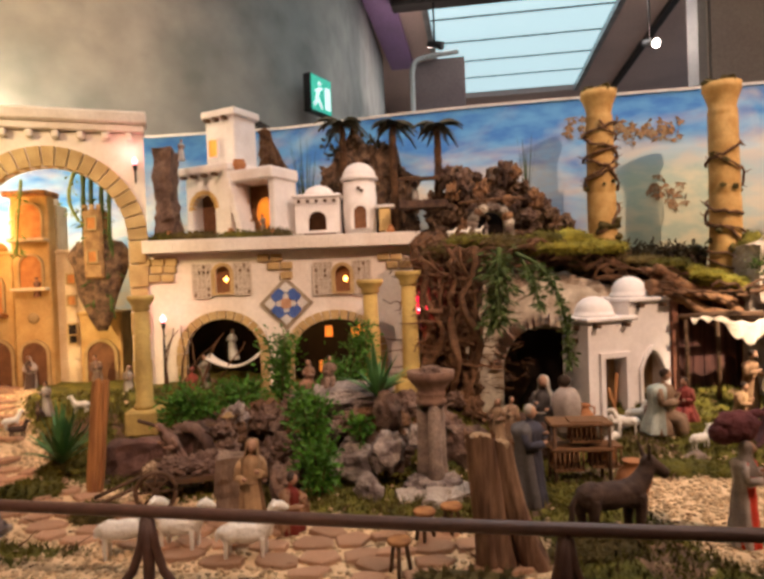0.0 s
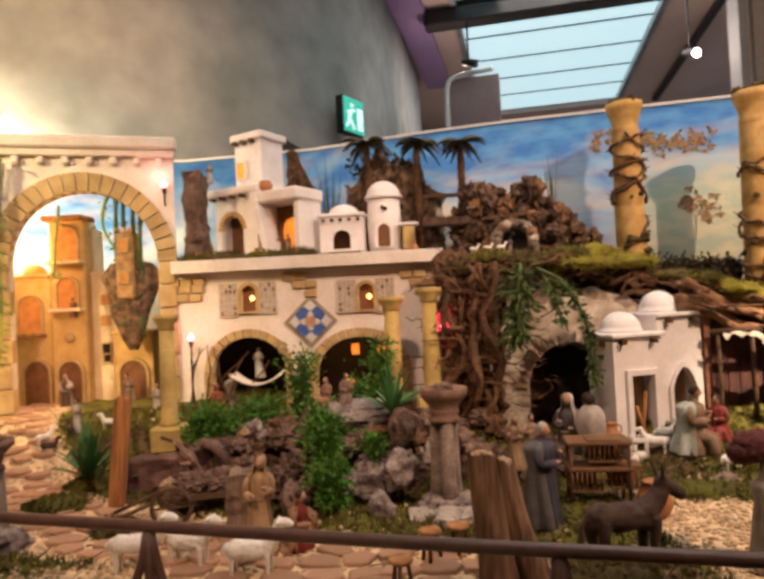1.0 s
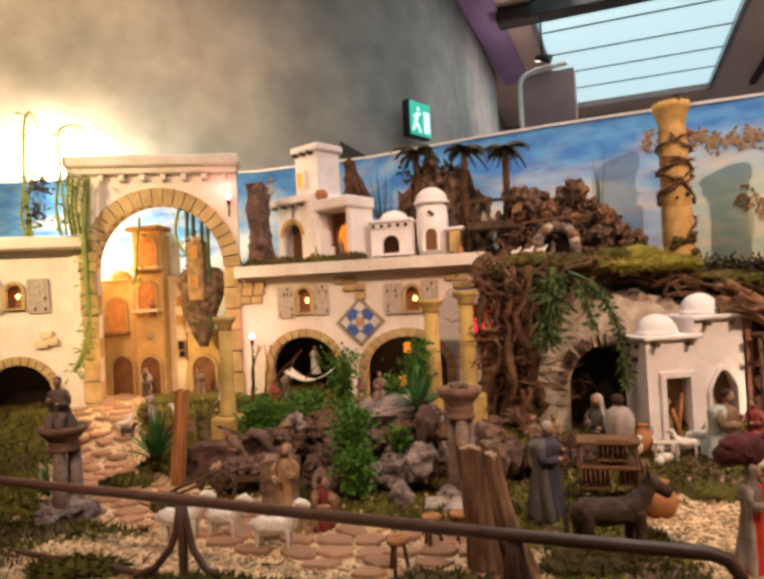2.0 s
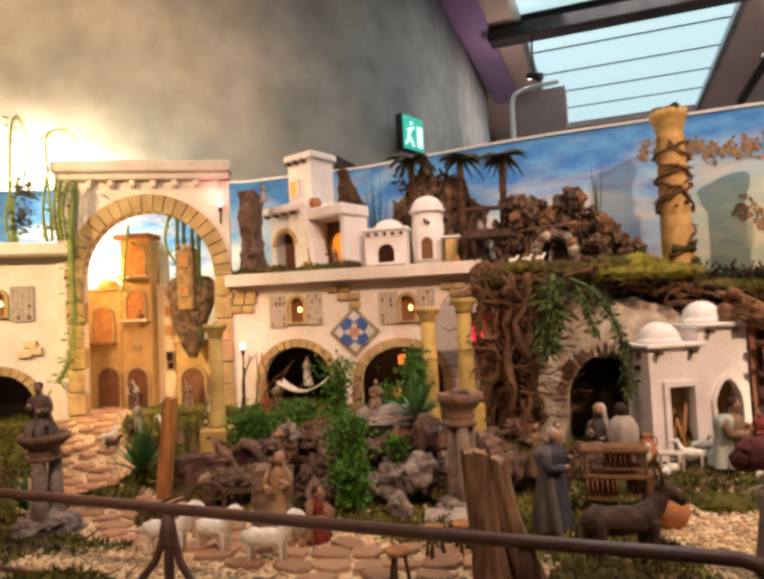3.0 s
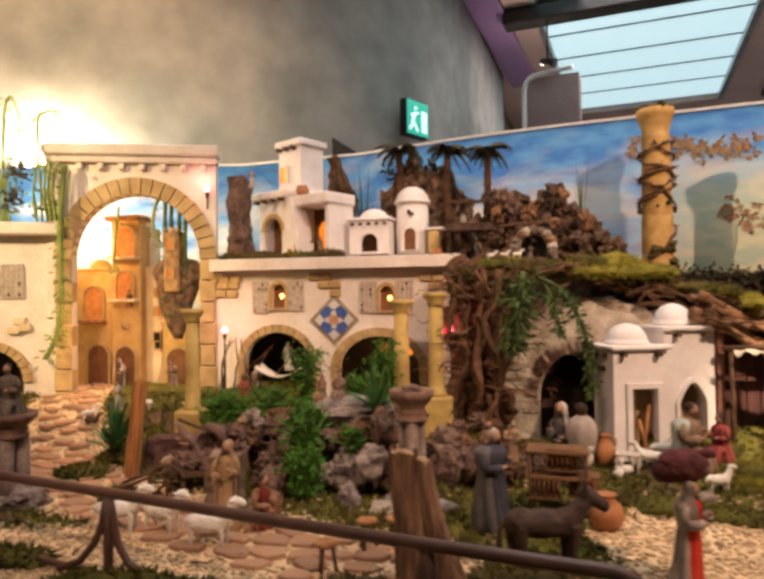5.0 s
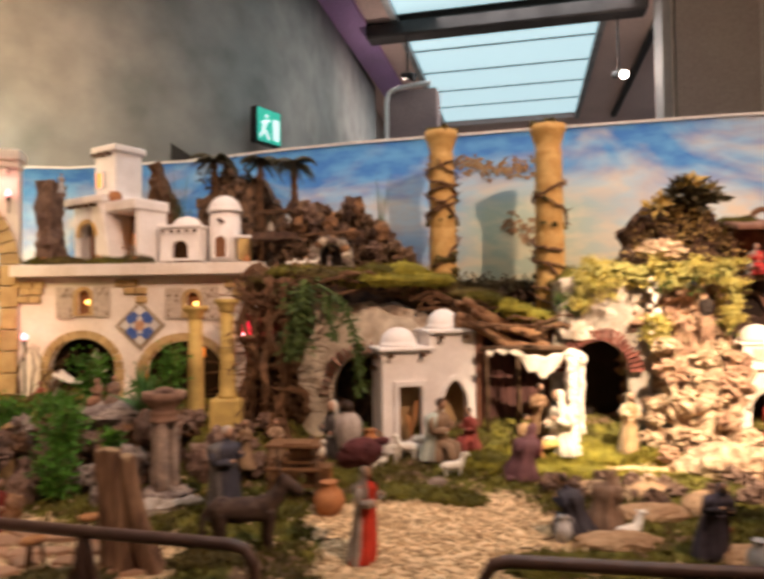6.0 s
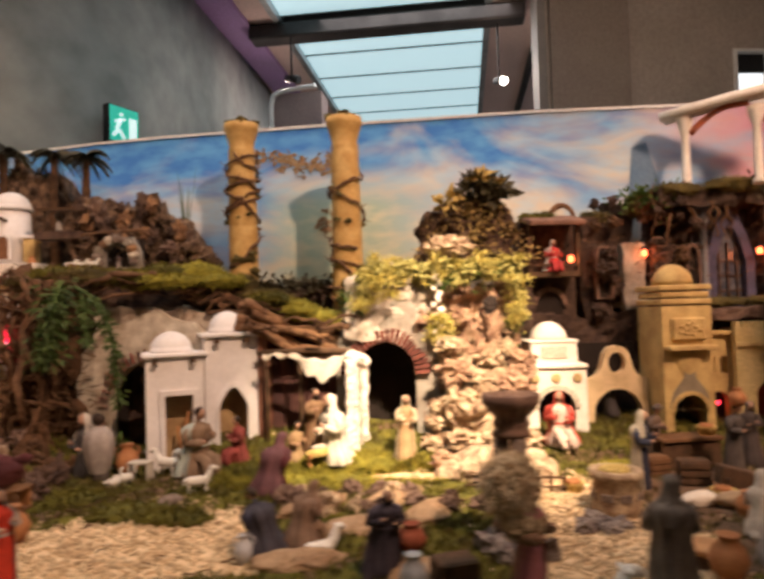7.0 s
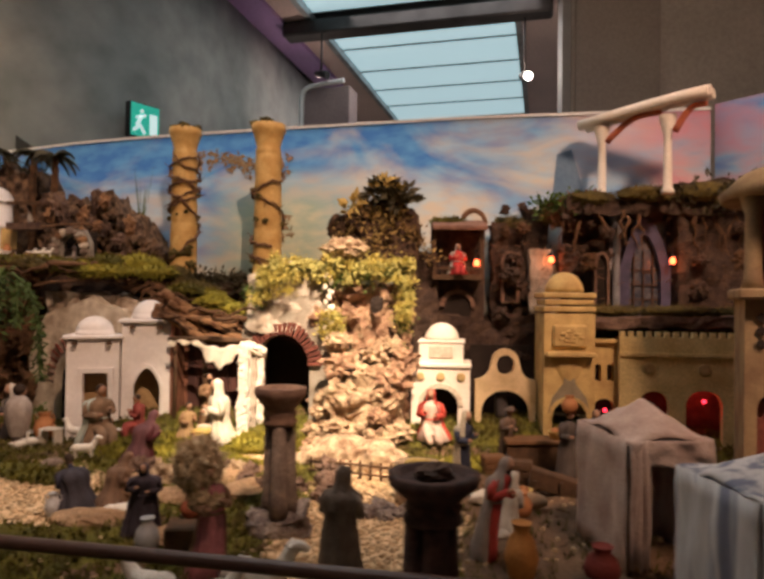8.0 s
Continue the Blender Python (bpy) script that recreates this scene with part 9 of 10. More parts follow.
def wheel(parent, x, y, z, r, turn=0):
    bm = B()
    n = 20
    pts = [(r * math.cos(2 * math.pi * i / n), 0, r * math.sin(2 * math.pi * i / n)) for i in range(n + 1)]
    tube(bm, pts, 0.0055, None, 6)
    w = part("wheel", bm, wood_dark, parent)
    w.location = (x, y, z)
    w.rotation_euler = (0, 0, radians(turn))
    for k in range(8):
        bm = B()
        a = math.pi * k / 4
        tube(bm, [(0, 0, 0), (r * math.cos(a), 0, r * math.sin(a))], 0.0028, None, 5)
        part("spoke", bm, wood_dark, w)
    bm = B()
    tube(bm, [(0, -0.012, 0), (0, 0.012, 0)], 0.009, None, 10)
    part("hub", bm, wood_dark, w)


wheel(ct, -0.045, -0.05, 0.047, 0.047)
wheel(ct, -0.045, 0.07, 0.047, 0.047)
bm = B()
box(bm, (0.03, 0.01, 0.062), (0.2, 0.1, 0.012))
part("bed", bm, wood_dark, ct)
for y in (-0.035, 0.05):
    bm = B()
    tube(bm, [(-0.09, y, 0.06), (-0.2, y, 0.02)], 0.005)
    part("shaft", bm, wood_dark, ct)
sack_cloth = M("brown striped sacking", (0.2, 0.13, 0.1), 0.95, (0.1, 0.06, 0.05), 34, 160, 0.6, 0.004, stretch=(1, 1, 0.3))
for k, (x, y, z, a, b, c, m) in enumerate(((0.0, 0.0, 0.085, 0.05, 0.035, 0.032, rock_mid), (0.075, -0.005, 0.09, 0.05, 0.036, 0.036, sack_cloth), (-0.055, 0.01, 0.085, 0.025, 0.025, 0.022, cloth_tan))):
    bm = B()
    blob(bm, (x, y, z), (a, b, c), 4, 0.6, 2.6, k)
    whole("load_sack", bm, m, "lumpy brown sack loaded on the cart", "sack", (-0.44, 1.55, 0.982), 14, "sacks on the cart")
bm = B()
tube(bm, [(0.0, 0, 0.1), (0.035, -0.005, 0.088), (0.065, -0.01, 0.055), (0.08, -0.02, 0.0)], 0.015, 0.02, 12, 0, 0.25)
whole("cloth_roll", bm, sack_cloth, "pale brown cloth roll lying over the bank", "cloth roll", (-0.47, 1.735, 1.035), 10)
ct2 = thing("hand_cart", "small dark wooden cart behind the bank", "cart", (-0.5, 1.88, 1.03), 8)
wheel(ct2, 0, -0.03, 0.035, 0.034)
bm = B()
box(bm, (0.04, 0.0, 0.06), (0.16, 0.05, 0.03))
part("bed", bm, wood_dark, ct2)
bm = B()
tube(bm, [(-0.04, 0, 0.06), (-0.14, 0, 0.1)], 0.006)
part("shaft", bm, wood_dark, ct2)
# cork block with figure
bm = B()
crag(bm, (-0.305, 1.38, 0.96), (-0.21, 1.43, 1.135), 0.016, 0.016, 16, 61)
whole("bark_block", bm, M("greyish bark", (0.26, 0.18, 0.13), 0.95, (0.13, 0.085, 0.06), 28, 160, 0.8, 0.005, stretch=(1, 1, 0.3)), "upright block of grey brown bark", "bark block")
# market table with cages
tb = thing("market_table", "brown wooden market table with a shelf", "table", (0.59, 1.52, 0.975), -6, s=0.9)
for z in (0.19, 0.12):
    bm = B()
    box(bm, (0, 0, z), (0.17, 0.1, 0.01), bev=0.002)
    part("shelf", bm, wood_table, tb)
for x in (-0.075, 0.075):
    for y in (-0.042, 0.042):
        bm = B()
        tube(bm, [(x, y, 0), (x, y, 0.188)], 0.005)
        part("leg", bm, wood_dark, tb)
for x, z in ((0.0, 0.125), (-0.045, 0.055), (0.05, 0.06)):
    cg = thing("cage", "small brown slatted cage on the market table", "cage", (0.6 + x, 1.51, 0.975 + z), -6, "small cages")
    bm = B()
    box(bm, (0, 0, 0.003), (0.075, 0.06, 0.006))
    part("floor_board", bm, wood_table, cg)
    bm = B()
    box(bm, (0, 0, 0.052), (0.078, 0.062, 0.005))
    part("lid", bm, wood_table, cg)
    bm = B()
    box(bm, (0, 0.024, 0.028), (0.07, 0.006, 0.044))
    part("back_board", bm, wood_warm, cg)
    for k in range(7):
        bm = B()
        tube(bm, [(-0.035 + k * 0.0117, -0.028, 0.005), (-0.035 + k * 0.0117, -0.028, 0.051)], 0.0026, None, 5)
        part("slat", bm, wood_table, cg)
bm = B()
blob(bm, (0, 0, 0.03), (0.02, 0.014, 0.02), 2, 0.1, 3, 1, 0, True, True)
tube(bm, [(0.01, 0, 0.045), (0.014, 0, 0.06)], 0.007, 0.006, 7)
whole("hen", bm, paint(0.7, 0.66, 0.58), "white model hen on the market table", "hen", (0.655, 1.5, 1.1))
bm = B()
box(bm, (0, 0, 0.06), (0.07, 0.045, 0.006), bev=0.001)
for x in (-0.03, 0.03):
    box(bm, (x, 0, 0.029), (0.006, 0.04, 0.058))
whole("white_bench", bm, paint(0.66, 0.6, 0.5), "small white bench beside the house step", "bench", (0.83, 1.92, 0.985), -10)
for x, y in ((0.16, 1.22), (0.1, 1.1), (0.22, 1.25)):
    so = thing("stool", "small brown wooden stool on the gravel", "stool", (x, y, ground_z(x, y)), 20, "small stools")
    bm = B()
    lathe(bm, [(0.022, 0), (0.024, 0.004), (0.022, 0.008)], (0, 0, 0.06), 12)
    part("seat", bm, wood_warm, so)
    for k in range(3):
        bm = B()
        a = k * 2.1
        tube(bm, [(0.013 * math.cos(a), 0.013 * math.sin(a), 0.06), (0.022 * math.cos(a), 0.022 * math.sin(a), 0)], 0.004)
        part("leg", bm, wood_dark, so)
for k, (x, y, sx, sy) in enumerate(((0.17, 1.46, 0.055, 0.04), (0.245, 1.45, 0.06, 0.04), (0.285, 1.49, 0.045, 0.04), (0.21, 1.42, 0.05, 0.03))):
    bm = B()
    crag(bm, (-sx, -sy, -0.012), (sx, sy, 0.014), 0.012, 0.014, 24, k + 3)
    whole("foot_slab", bm, pale_slab, "flat pale grey slab at the pedestal's foot", "stone", (x, y, ground_z(x, y) + 0.01 * (k % 2)), 25 * k, "slabs round the pedestal")
# cloth awning in the left arch
sheet("awning_cloth", 14, 5, lambda u, v: (-0.53 + 0.19 * u, 2.28 + 0.08 * v, 1.262 - 0.05 * math.sin(u * math.pi) * (0.7 + 0.3 * v) + 0.012 * v), cloth_white, "white cloth awning slung in the arcade arch", thick=0.005)
# torches with red and pink bulbs
t = thing("red_lantern", "glowing red lantern beside the arcade", "lantern", (0.268, 2.26, 1.345), s=1.0)
bm = B()
lathe(bm, [(0.004, 0.05), (0.028, 0.055), (0.034, 0.075), (0.022, 0.1), (0.002, 0.13)], (0, 0, 0), 9)
part("shade", bm, M("red glass", (0.6, 0.02, 0.06), 0.3, None, 10, 60, 0.1, emit=(1.0, 0.02, 0.07), power=1.6), t)
bm = B()
lathe(bm, [(0.001, 0), (0.011, 0.008), (0.001, 0.022)], (0, -0.026, 0.06), 10)
part("bulb", bm, glow("rose bulb", (1.0, 0.35, 0.4), 14.0), t)
bm = B()
tube(bm, [(0, 0, 0.055), (0, 0, -0.1), (0, 0.01, -0.3)], 0.005)
part("stand", bm, black_mat, t)
t = thing("torch_stand", "thin black torch with a pink glowing bulb", "torch", (-0.715, 2.4, 1.16))
torch(t, 0, 0, 0.16, glow_pink, 0.014)
bm = B()
tube(bm, [(0, 0, 0), (0, 0, 0.165)], 0.005)
part("stand", bm, black_mat, t)
lamp("bulb_red", "POINT", (0.275, 2.2, 1.43), (0, 0, 0), 0.35, (1.0, 0.05, 0.12), 0.02)
lamp("bulb_pink", "POINT", (-0.715, 2.38, 1.43), (0, 0, 0), 0.3, (1.0, 0.3, 0.35), 0.02)
lamp("bulb_gate", "POINT", (-0.82, 2.41, 2.06), (0, 0, 0), 0.3, (1.0, 0.35, 0.35), 0.02)
lamp("bulb_arcade", "POINT", (-0.03, 2.62, 1.33), (0, 0, 0), 1.3, (1.0, 0.55, 0.2), 0.02)
lamp("bulb_castle", "POINT", (3.115, 2.07, 1.2), (0, 0, 0), 0.3, (1.0, 0.06, 0.04), 0.02)
# twisted dead shrub by the gate
tw2 = thing("dead_shrub", "bare twisted dark shrub before the arcade wall", "plant", (-0.62, 2.3, 1.08))
rng = random.Random(9)
for k in range(7):
    a, pts = rng.uniform(1.2, 1.9), [(0.02 * k - 0.06, 0, 0)]
    for j in range(9):
        a += rng.uniform(-0.35, 0.35)
        p = pts[-1]
        pts.append((p[0] + 0.034 * math.cos(a), p[1] + rng.uniform(-0.01, 0.01), p[2] + 0.034 * math.sin(a)))
    bm = B()
    tube(bm, pts, 0.006, 0.002, 6, wob=0.3)
    part("branch", bm, bark, tw2)
# small grotto chapel on the shelf
gc = thing("grotto_chapel", "small rounded grotto chapel ringed with grey and ochre stones", "model chapel", (0.585, 2.45, 1.685), -6)
bm = B()
panel(bm, [(-0.095, 0), (0.095, 0), (0.09, 0.07), (0.06, 0.125), (-0.05, 0.125), (-0.09, 0.08)], [arch_line(0, 0.053, 0.006, 0.045, 0.053)], 0, 0.03)
part("wall", bm, grotto_grey, gc)
for k in range(11):
    a = math.pi * (k - 0.8) / 8.4
    bm = B()
    s0 = 0.017 + 0.006 * abs(math.sin(k * 2.3))
    blob(bm, (0.072 * math.cos(a), -0.012, max(0.012, 0.045 + 0.07 * math.sin(a))), (s0, 0.018, s0 * 0.85), 3, 0.6, 2.2, k)
    part("stone", bm, (grey_stone, lattice_mat, orange_rock, grotto_grey, grey_stone)[k % 5], gc)
# near-black sheet for the shade inside the chapel
bm = B()
box(bm, (0, 0.06, 0.06), (0.17, 0.01, 0.12))
part("inner_wall", bm, dark_and_shade, gc)
bm = B()
tube(bm, [(-0.13, -0.02, 0.135), (-0.02, -0.035, 0.142), (0.1, -0.03, 0.146), (0.14, -0.02, 0.14)], 0.006, 0.004, 7, wob=0.4)
part("branch", bm, root_mat, gc, "dry branch lying over the arch")
for x, y in ((0.42, 2.42), (0.47, 2.4), (0.52, 2.38)):
    sheep(x, y, 20, 0.35, "tiny white model sheep on the mossy shelf", z=1.685)
hut = thing("rock_hut", "dark open hut in the rock with a flat roof", "model hut", (0.33, 2.56, 1.83))
for x in (-0.07, 0.07):
    bm = B()
    tube(bm, [(x, 0, 0), (x, 0, 0.11)], 0.006)
    part("post", bm, wood_dark, hut)
bm = B()
box(bm, (0, 0.02, 0.115), (0.2, 0.1, 0.012), rot=(6, 0, 0))
part("roof", bm, wood_dark, hut)
bm = B()
box(bm, (0, 0.02, 0.004), (0.2, 0.1, 0.03))
part("floor_board", bm, rock_dark, hut)
# stacked stones of the hill
rng = random.Random(17)
for k in range(46):
    x = rng.uniform(0.42, 0.93)
    zt = 1.96 - 0.22 * sstep(0.68, 0.95, x)
    z = rng.uniform(1.68, zt)
    s = rng.uniform(0.02, 0.05)
    bm = B()
    blob(bm, (0, 0, 0), (s, s * 0.7, s * rng.uniform(0.8, 1.4)), 3, 1.0, 2.6, k)
    whole("hill_stone", bm, rng.choice((hill_rock, rock_dark, orange_rock, rock_mid, hill_rock)), "rough brown stone stacked on the rock hill", "rock", (x, 2.53 + rng.uniform(-0.02, 0.05), z), rng.uniform(0, 360), "stones of the rock hill")
# well and market things
we = thing("well", "round pale stone well with a rim", "well", (2.13, 1.46, 0.975))
bm = B()
lathe(bm, [(0.062, 0), (0.058, 0.02), (0.056, 0.085), (0.066, 0.09), (0.066, 0.104), (0.046, 0.105), (0.044, 0.06)], (0, 0, 0), 24, wob=0.05)
part("wall", bm, rock_pale, we)
for k in range(8):
    bm = B()
    a = k * 0.785
    box(bm, (0.057 * math.cos(a), 0.057 * math.sin(a), 0.045), (0.006, 0.03, 0.02), rot=(0, 0, math.degrees(a)), bev=0.002)
    part("facing_stone", bm, grey_stone, we)
bm = B()
blob(bm, (0, 0, 0.1), (0.04, 0.04, 0.018), 2, 0.3, 3, 1)
whole("grain", bm, straw, "heap of pale grain on the well", "grain", (2.13, 1.46, 0.975))
ms = thing("market_stall", "brown wooden market stall with baskets", "stall", (2.5, 1.8, 0.975), 4)
bm = B()
box(bm, (0, 0, 0.1), (0.2, 0.09, 0.012), bev=0.002)
part("counter", bm, wood_table, ms)
bm = B()
box(bm, (0, -0.03, 0.05), (0.19, 0.01, 0.09))
part("front_panel", bm, wood_dark, ms)
for x in (-0.09, 0.09):
    bm = B()
    tube(bm, [(x, 0.03, 0), (x, 0.03, 0.1)], 0.006)
    part("leg", bm, wood_dark, ms)
bm = B()
box(bm, (0, 0, 0.03), (0.17, 0.05, 0.05), rot=(0, 14, 0), bev=0.003)
for x in (-0.07, 0.0, 0.07):
    box(bm, (x, -0.03, 0.02), (0.008, 0.01, 0.05))
whole("wooden_trough", bm, wood_dark, "long dark wooden trough tipped beside the tent", "trough", (2.52, 1.52, 0.985), -8)
for k, (x, y, w, h) in enumerate(((2.42, 1.62, 0.08, 0.07), (2.36, 1.72, 0.07, 0.06), (2.6, 1.45, 0.06, 0.05))):
    bm = B()
    box(bm, (0, 0, h / 2), (w, 0.05, h), bev=0.004)
    for j in range(3):
        box(bm, (0, -0.027, h * (0.2 + 0.3 * j)), (w * 0.98, 0.005, h * 0.2))
    whole("wooden_crate", bm, wood_table if k % 2 else wood_dark, "brown slatted wooden crate in the market", "crate", (x, y, ground_z(x, y)), 25 * k - 12, "market crates")
for k, (x, y) in enumerate(((2.57, 1.8), (2.08, 1.62), (2.4, 1.45))):
    bm = B()
    lathe(bm, [(0.022, 0), (0.03, 0.022), (0.032, 0.026), (0.024, 0.02)], (0, 0, 0), 14)
    for j in range(6):
        blob(bm, (0.014 * math.cos(j), 0.014 * math.sin(j), 0.026), (0.009, 0.009, 0.008), 1, 0.1, 2, j, 1)
    whole("basket", bm, [straw, clay], "small straw basket of fruit", "basket", (x, y, 1.081 if k < 1 else ground_z(x, y)), 0, "small baskets")
for k in range(7):
    bm = B()
    blob(bm, (0, 0, 0), (0.028, 0.024, 0.022), 2, 0.25, 2, k, 0, True, True)
    whole("sack", bm, wood_dark, "dark small sack beside the tent", "sack", (2.4 + 0.027 * k, 0.9 + 0.02 * math.sin(k * 2), 1.0), 30 * k, "small sacks")
# fence before the bright rocks
fe = thing("twig_fence", "low brown twig fence with upright pickets", "fence", (1.86, 1.66, 0.98), -14)
for k in range(9):
    bm = B()
    tube(bm, [(0.032 * k - 0.06, 0, 0), (0.032 * k - 0.06, 0, 0.055)], 0.0045, None, 6, wob=0.3, seed=k)
    part("picket", bm, wood_dark, fe)
for z in (0.018, 0.044):
    bm = B()
    tube(bm, [(-0.07, -0.006, z), (0.06, -0.006, z + 0.002), (0.205, -0.006, z)], 0.004)
    part("fence_rail", bm, wood_dark, fe)
tan_earth = M("tan trodden earth", (0.48, 0.32, 0.19), 0.95, (0.3, 0.18, 0.1), 22, 150, 0.8, 0.006, grain_by=0.3)
# rocks and earth between stable and rail
rng = random.Random(23)
for k in range(30):
    x, y = rng.uniform(1.3, 1.9), rng.uniform(1.42, 1.68)
    s = rng.uniform(0.018, 0.045)
    bm = B()
    blob(bm, (0, 0, 0), (s, s * 0.8, s * 0.9), 3, 0.9, 2.4, k)
    whole("field_stone", bm, rng.choice((rock_mid, rock_pale, rock_mid, rock_dark)), "rough brown field stone before the stable", "rock", (x, y, ground_z(x, y) + s * 0.3), rng.uniform(0, 360), "field stones")
for k, (x, y, sx, sy) in enumerate(((1.36, 1.2, 0.1, 0.05), (1.5, 1.4, 0.12, 0.06), (1.6, 1.12, 0.08, 0.05), (0.98, 1.68, 0.04, 0.03), (1.38, 1.56, 0.12, 0.05), (1.58, 1.6, 0.14, 0.06), (1.66, 1.45, 0.1, 0.05))):
    bm = B()
    blob(bm, (0, 0, 0), (sx, sy, 0.025), 3, 0.3, 2, k)
    whole("clay_bank", bm, tan_earth if k != 3 else grey_stone, "low bank of reddish brown earth and bark", "earth bank", (x, y, ground_z(x, y)), 10 * k, "earth banks")
bm = B()
box(bm, (0, 0, 0.035), (0.075, 0.06, 0.07), bev=0.004)
whole("crate", bm, wood_dark, "dark wooden crate by the milk can", "crate", (1.65, 1.04, 0.98), 12)
jar(1.595, 1.24, 0.055, "red brown copper kettle on the ground", paint(0.3, 0.08, 0.04), wide=1.5, handles=False)
# shallow bowl
bm = B()
lathe(bm, [(0.036, 0), (0.045, 0.01), (0.048, 0.014), (0.043, 0.015), (0.004, 0.011)], (0, 0, 0), 24)
whole("bowl", bm, paint(0.62, 0.34, 0.16), "wide flat terracotta bowl on a dark stump", "bowl", (2.163, 1.114, 1.002))
bm = B()
lathe(bm, [(0.042, 0), (0.04, 0.012), (0.037, 0.026), (0.036, 0.034)], (0, 0, 0), 18, wob=0.15)
whole("low_stump", bm, wood_dark, "low dark wooden stump under the flat bowl", "stump", (2.163, 1.114, 0.968))
for k, (x, y, r0) in enumerate(((2.04, 1.36, 0.032), (2.0, 1.33, 0.026), (2.09, 1.34, 0.024), (2.05, 1.31, 0.022))):
    bm = B()
    blob(bm, (0, 0, 0), (r0 * 1.2, r0, r0 * 0.9), 3, 0.7, 2.2, k + 7)
    whole("well_stone", bm, rock_grey, "rough grey stone lying before the well", "rock", (x, y, ground_z(x, y) + r0 * 0.35), 40 * k, "stones before the well")
for k, (x, y, rz) in enumerate(((2.32, 1.42, 20), (2.4, 1.38, -15))):
    bm = B()
    blob(bm, (0, 0, 0.02), (0.06, 0.026, 0.022), 3, 0.3, 2.6, k, 0, True)
    whole("cloth_bale", bm, cloth_white if k == 0 else cloth_tan, "crumpled bale of pale cloth on the ground", "cloth bale", (x, y, ground_z(x, y)), rz, "cloth bales")


# ---------------------------------------------------------------- cloth tents at the front
def tent(x, y, z, w, d, h, rz, mat, label, seed, peak=0.05, drape=-0.55):
    t = thing("cloth_tent", label, "tent", (x, y, z), rz, "cloth tents")
    rng = random.Random(seed)
    for k, (sx, sy) in enumerate(((-1, -1), (1, -1), (1, 1), (-1, 1))):
        bm = B()
        tube(bm, [(sx * w * 0.46, sy * d * 0.46, 0), (sx * w * 0.46, sy * d * 0.46, h - 0.012)], 0.005)
        part("pole", bm, wood_dark, t)
    bm = B()
    n = 18
    g = []
    for i in range(n + 1):
        row = []
        for j in range(n + 1):
            u, v = 2 * i / n - 1, 2 * j / n - 1
            zz = h + peak * max(0, 1 - math.hypot(u * 0.9, v * 0.9)) ** 0.9 + 0.008 * noise.noise(Vector((u * 3, v * 3, seed)))
            row.append(bm.verts.new((u * w / 2, v * d / 2, zz)))
        g.append(row)
    for i in range(n):
        for j in range(n):
            bm.faces.new((g[i][j], g[i + 1][j], g[i + 1][j + 1], g[i][j + 1])).smooth = True
    part("roof_cloth", bm, mat, t).modifiers.new("thick", "SOLIDIFY").thickness = 0.004
    for name, a, b, dep in (("front_valance", (-1, -1), (1, -1), 0.05), ("side_cloth", (-1, 1), (-1, -1), h * 0.93), ("side_cloth", (1, -1), (1, 1), h * 0.93), ("back_cloth", (1, 1), (-1, 1), h * 0.93), ("front_drape", (-1, -1), (drape, -1), h * 0.9)):
        bm = B()
        n, m2 = 26, 8
        L = Vector(((b[0] - a[0]) * w / 2, (b[1] - a[1]) * d / 2, 0))
        out = Vector((L.y, -L.x, 0)).normalized()
        g = []
        for i in range(n + 1):
            col = []
            for j in range(m2 + 1):
                q, r = i / n, j / m2
                p = Vector((a[0] * w / 2, a[1] * d / 2, h)) + L * q
                fold = 0.0035 * math.sin(q * L.length * 70 + seed + 2 * noise.noise(Vector((q * 3, 0, seed)))) * r + 0.014 * noise.noise(Vector((q * 5, r * 2, seed)))
                bot = dep * (1 + 0.12 * noise.noise(Vector((q * 4, seed, 1))))
                col.append(bm.verts.new(p + out * (0.003 + fold) - Vector((0, 0, bot * r))))
            g.append(col)
        for i in range(n):
            for j in range(m2):
                bm.faces.new((g[i][j], g[i + 1][j], g[i + 1][j + 1], g[i][j + 1])).smooth = True
        part(name, bm, mat, t).modifiers.new("thick", "SOLIDIFY").thickness = 0.003


tent(2.6, 1.13, 0.975, 0.17, 0.22, 0.275, 9.8, cloth_tent, "mauve grey cloth tent with draped sides", 3, peak=0.065, drape=-0.5)
tent(2.74, 0.8, 0.98, 0.3, 0.2, 0.26, 10, cloth_tent_pale, "pale blue white striped cloth tent at the rail", 5)

# small things on the terrace and the pedestals
for x, y, h in ((-0.47, 2.55, 0.05), (-0.3, 2.54, 0.04), (-0.72, 2.55, 0.045), (0.19, 2.6, 0.045)):
    jar(x, y, h, "small clay pot on the terrace", clay, 1.712, 1.1, False)
for x, y, z in ((0.217, 1.528, 1.291), (2.153, 0.735, 1.252)):
    bm = B()
    blob(bm, (0, 0, 0), (0.03, 0.026, 0.018), 3, 0.6, 2.6, x * 3)
    whole("bowl_stone", bm, rock_mid, "small rough stone in the pedestal's bowl", "stone", (x, y, z - 0.002), 0, "stones on the pedestals")

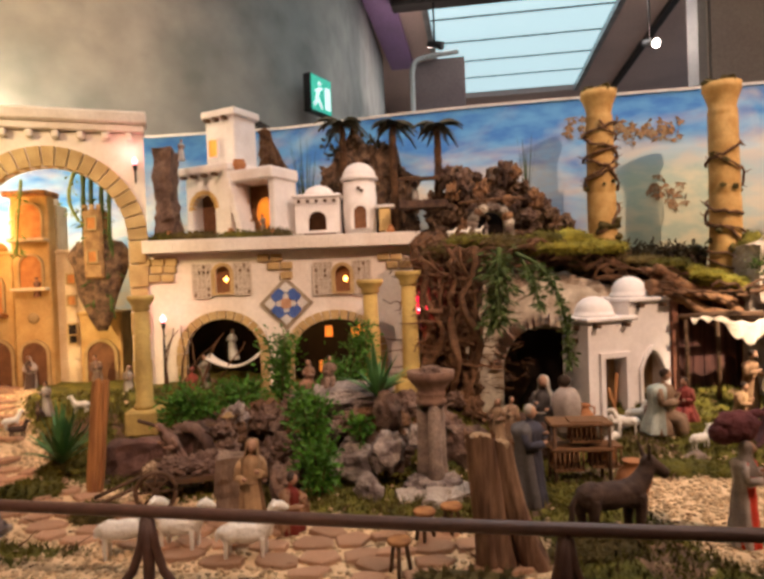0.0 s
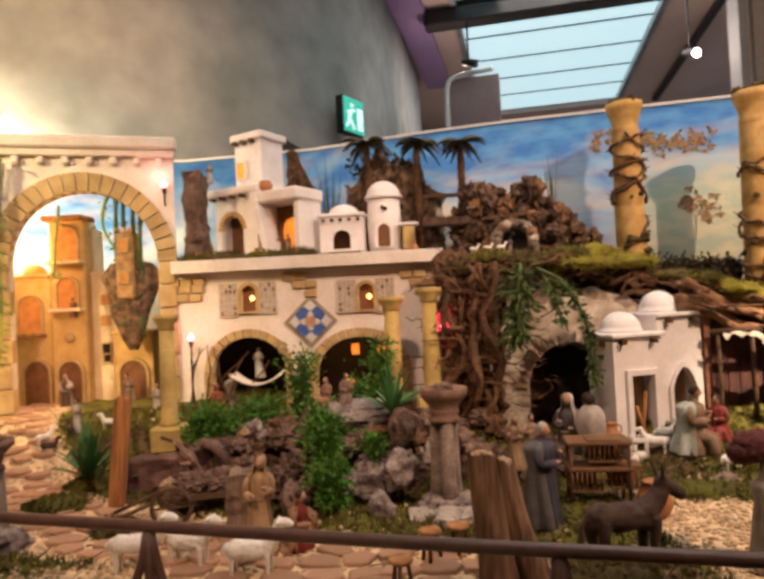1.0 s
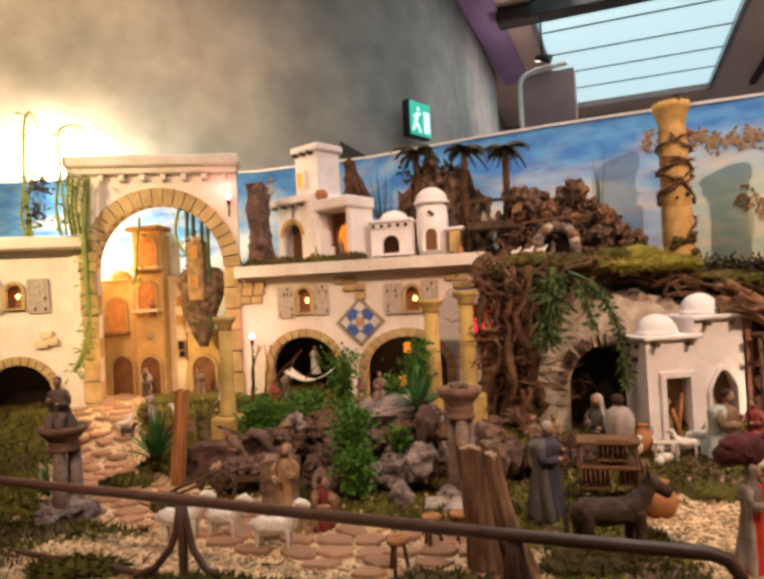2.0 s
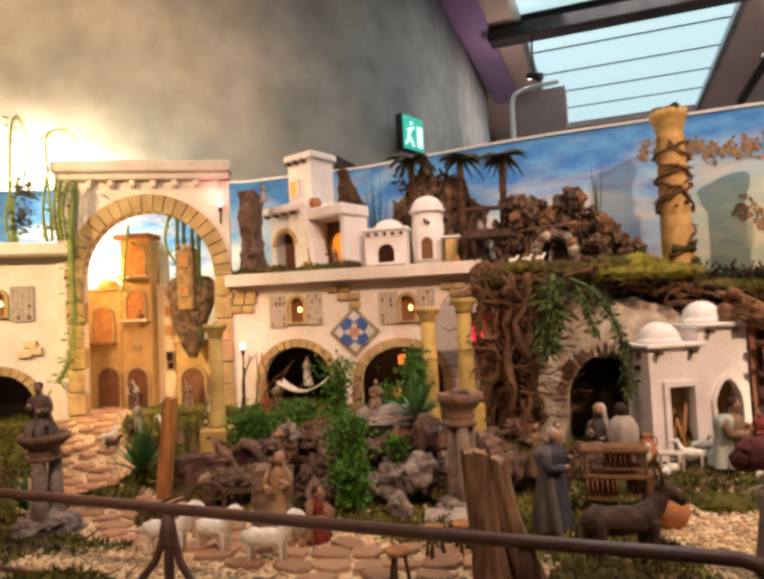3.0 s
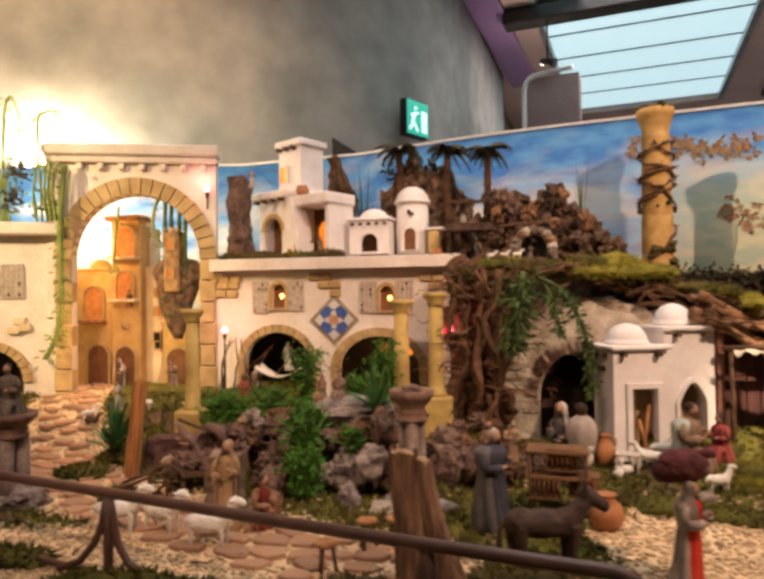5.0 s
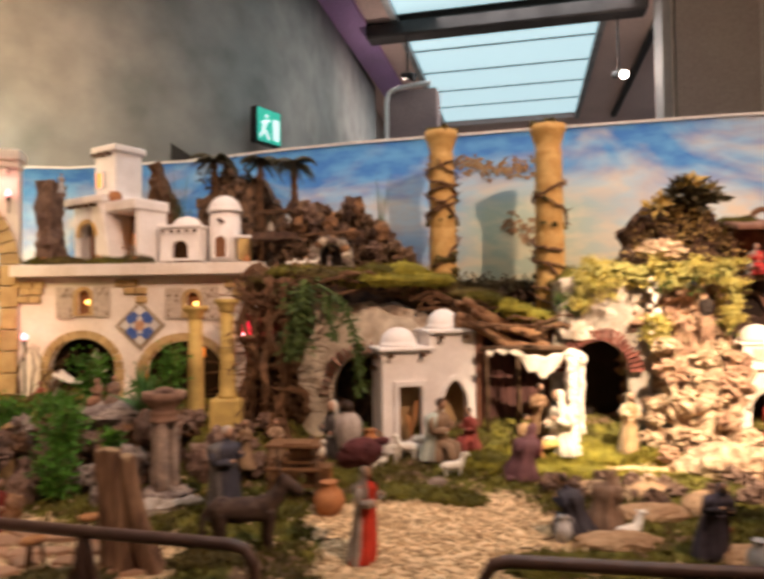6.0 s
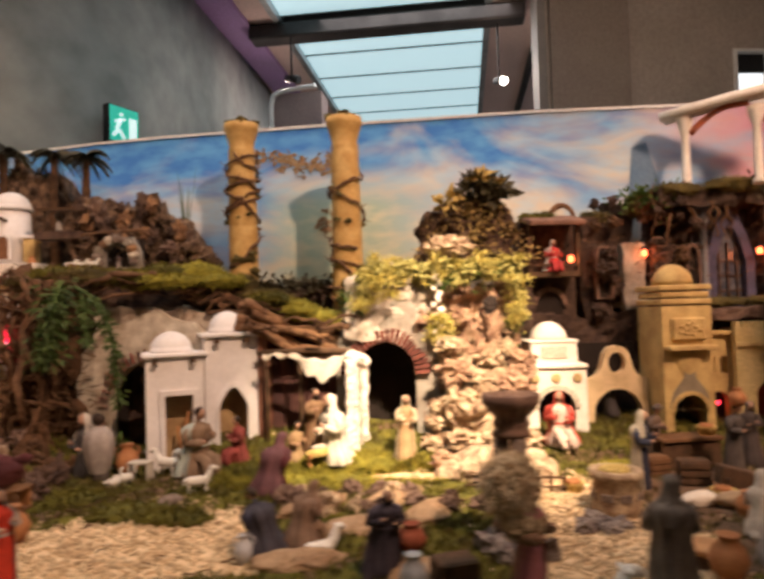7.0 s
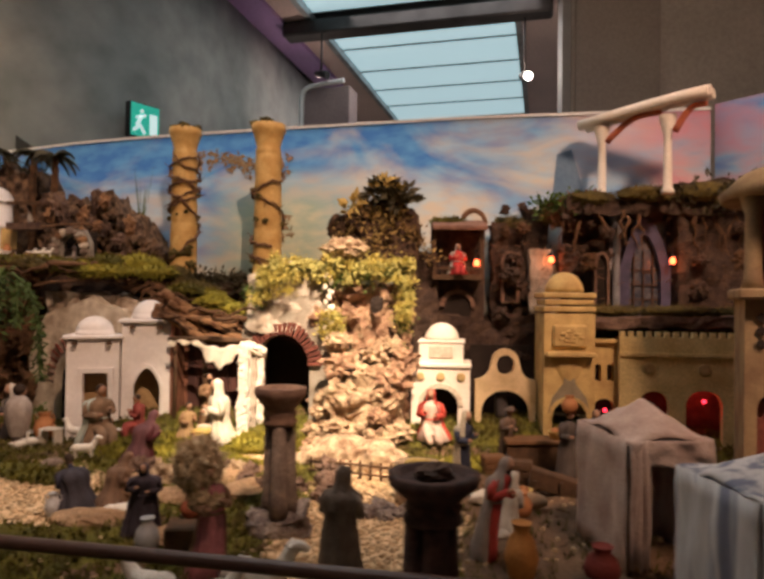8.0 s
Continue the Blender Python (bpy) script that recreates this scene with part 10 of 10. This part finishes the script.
# ---------------------------------------------------------------- rough stone fields
def stone_field(name, label, spots, mats, group, seed, amp=1.0, sub=3):
    """Rough stones, each a thing: spots are (x, y, z, size)."""
    rng = random.Random(seed)
    for k, (x, y, z, s) in enumerate(spots):
        bm = B()
        blob(bm, (0, 0, 0), (s, s * rng.uniform(0.6, 0.9), s * rng.uniform(0.6, 1.1)), sub, amp, rng.uniform(2.0, 3.0), rng.random() * 60)
        whole(name, bm, rng.choice(mats), label, "rock", (x, y, z), rng.uniform(0, 360), group)


rng = random.Random(91)
stone_field("bank_stone", "rough brown stone of the garden bank", [(x, y, 1.0 + 0.13 * sstep(1.5, 1.75, y) + rng.uniform(-0.02, 0.03), rng.uniform(0.025, 0.055)) for x, y in ((rng.uniform(-0.38, 0.2), rng.uniform(1.58, 1.92)) for _ in range(58))], (rock_dark, rock_mid, rock_mid, rock_grey, bark), "stones of the garden bank", 92)
stone_field("foot_stone", "rough brown stone at the foot of the roots", [(x, y, ground_z(x, y) + rng.uniform(0, 0.05), rng.uniform(0.02, 0.045)) for x, y in ((rng.uniform(0.22, 0.6), rng.uniform(1.7, 2.15)) for _ in range(40))], (rock_dark, rock_mid, cork, bark), "stones at the roots", 93)
stone_field("ledge_stone", "rough dark stone on the dark ruins", [(rng.choice((rng.uniform(2.45, 2.56), rng.uniform(2.68, 2.88), rng.uniform(3.18, 3.5))), rng.uniform(2.27, 2.34), rng.uniform(1.3, 1.9), rng.uniform(0.02, 0.05)) for _ in range(46)], (dimmed_rock, dimmed_rock, rock_dark, bark), "stones of the ruins", 94)
# pale rock behind the white house
rock("pale_wall", (0.52, 2.36, 1.3), (1.25, 2.44, 1.53), M("cream rock plaster", (0.66, 0.58, 0.48), 0.95, (0.36, 0.27, 0.2), 20, 140, 0.8, 0.006), "pale lumpy plaster rock behind the white house", 0.022, 0.035, 15, 21, lambda x, y: 1.53 - 0.07 * sstep(0.85, 1.05, x))
# loose roots hanging at the ruins
hr = thing("hanging_roots", "dry roots hanging over the dark ruins", "roots")
for k in range(14):
    x, z = rng.uniform(2.45, 3.4), rng.uniform(1.83, 1.9)
    pts = [(x, 2.3, z)]
    for j in range(6):
        p = pts[-1]
        pts.append((p[0] + rng.uniform(-0.02, 0.02), p[1] - rng.uniform(-0.006, 0.01), p[2] - rng.uniform(0.01, 0.035)))
    bm = B()
    tube(bm, pts, rng.uniform(0.004, 0.009), 0.002, 6, wob=0.5, seed=k)
    part("root", bm, root_mat if k % 2 else bark, hr)
# near-black arched sheets standing for the shade in the ruins' recesses
for x, z, w, h in ((2.49, 1.62, 0.07, 0.22), (2.71, 1.66, 0.05, 0.2), (2.85, 1.6, 0.06, 0.26)):
    bm = B()
    panel(bm, arch_line(0, w / 2, 0, h * 0.75, h * 0.2), [arch_line(0, w / 2 - 0.01, 0.004, h * 0.75, h * 0.2 - 0.01)], -0.02, 0.01)
    d = thing("dark_opening", "narrow arched opening filled near-black for its shade", "opening", (x, 2.33, z - h / 2), 0, "openings of the ruins")
    part("door_frame", bm, brown_stone, d)
    bm = B()
    panel(bm, arch_line(0, w / 2 - 0.01, 0.004, h * 0.75, h * 0.2 - 0.01), [], 0.0, 0.006)
    part("door_leaf", bm, dark_and_shade, d)
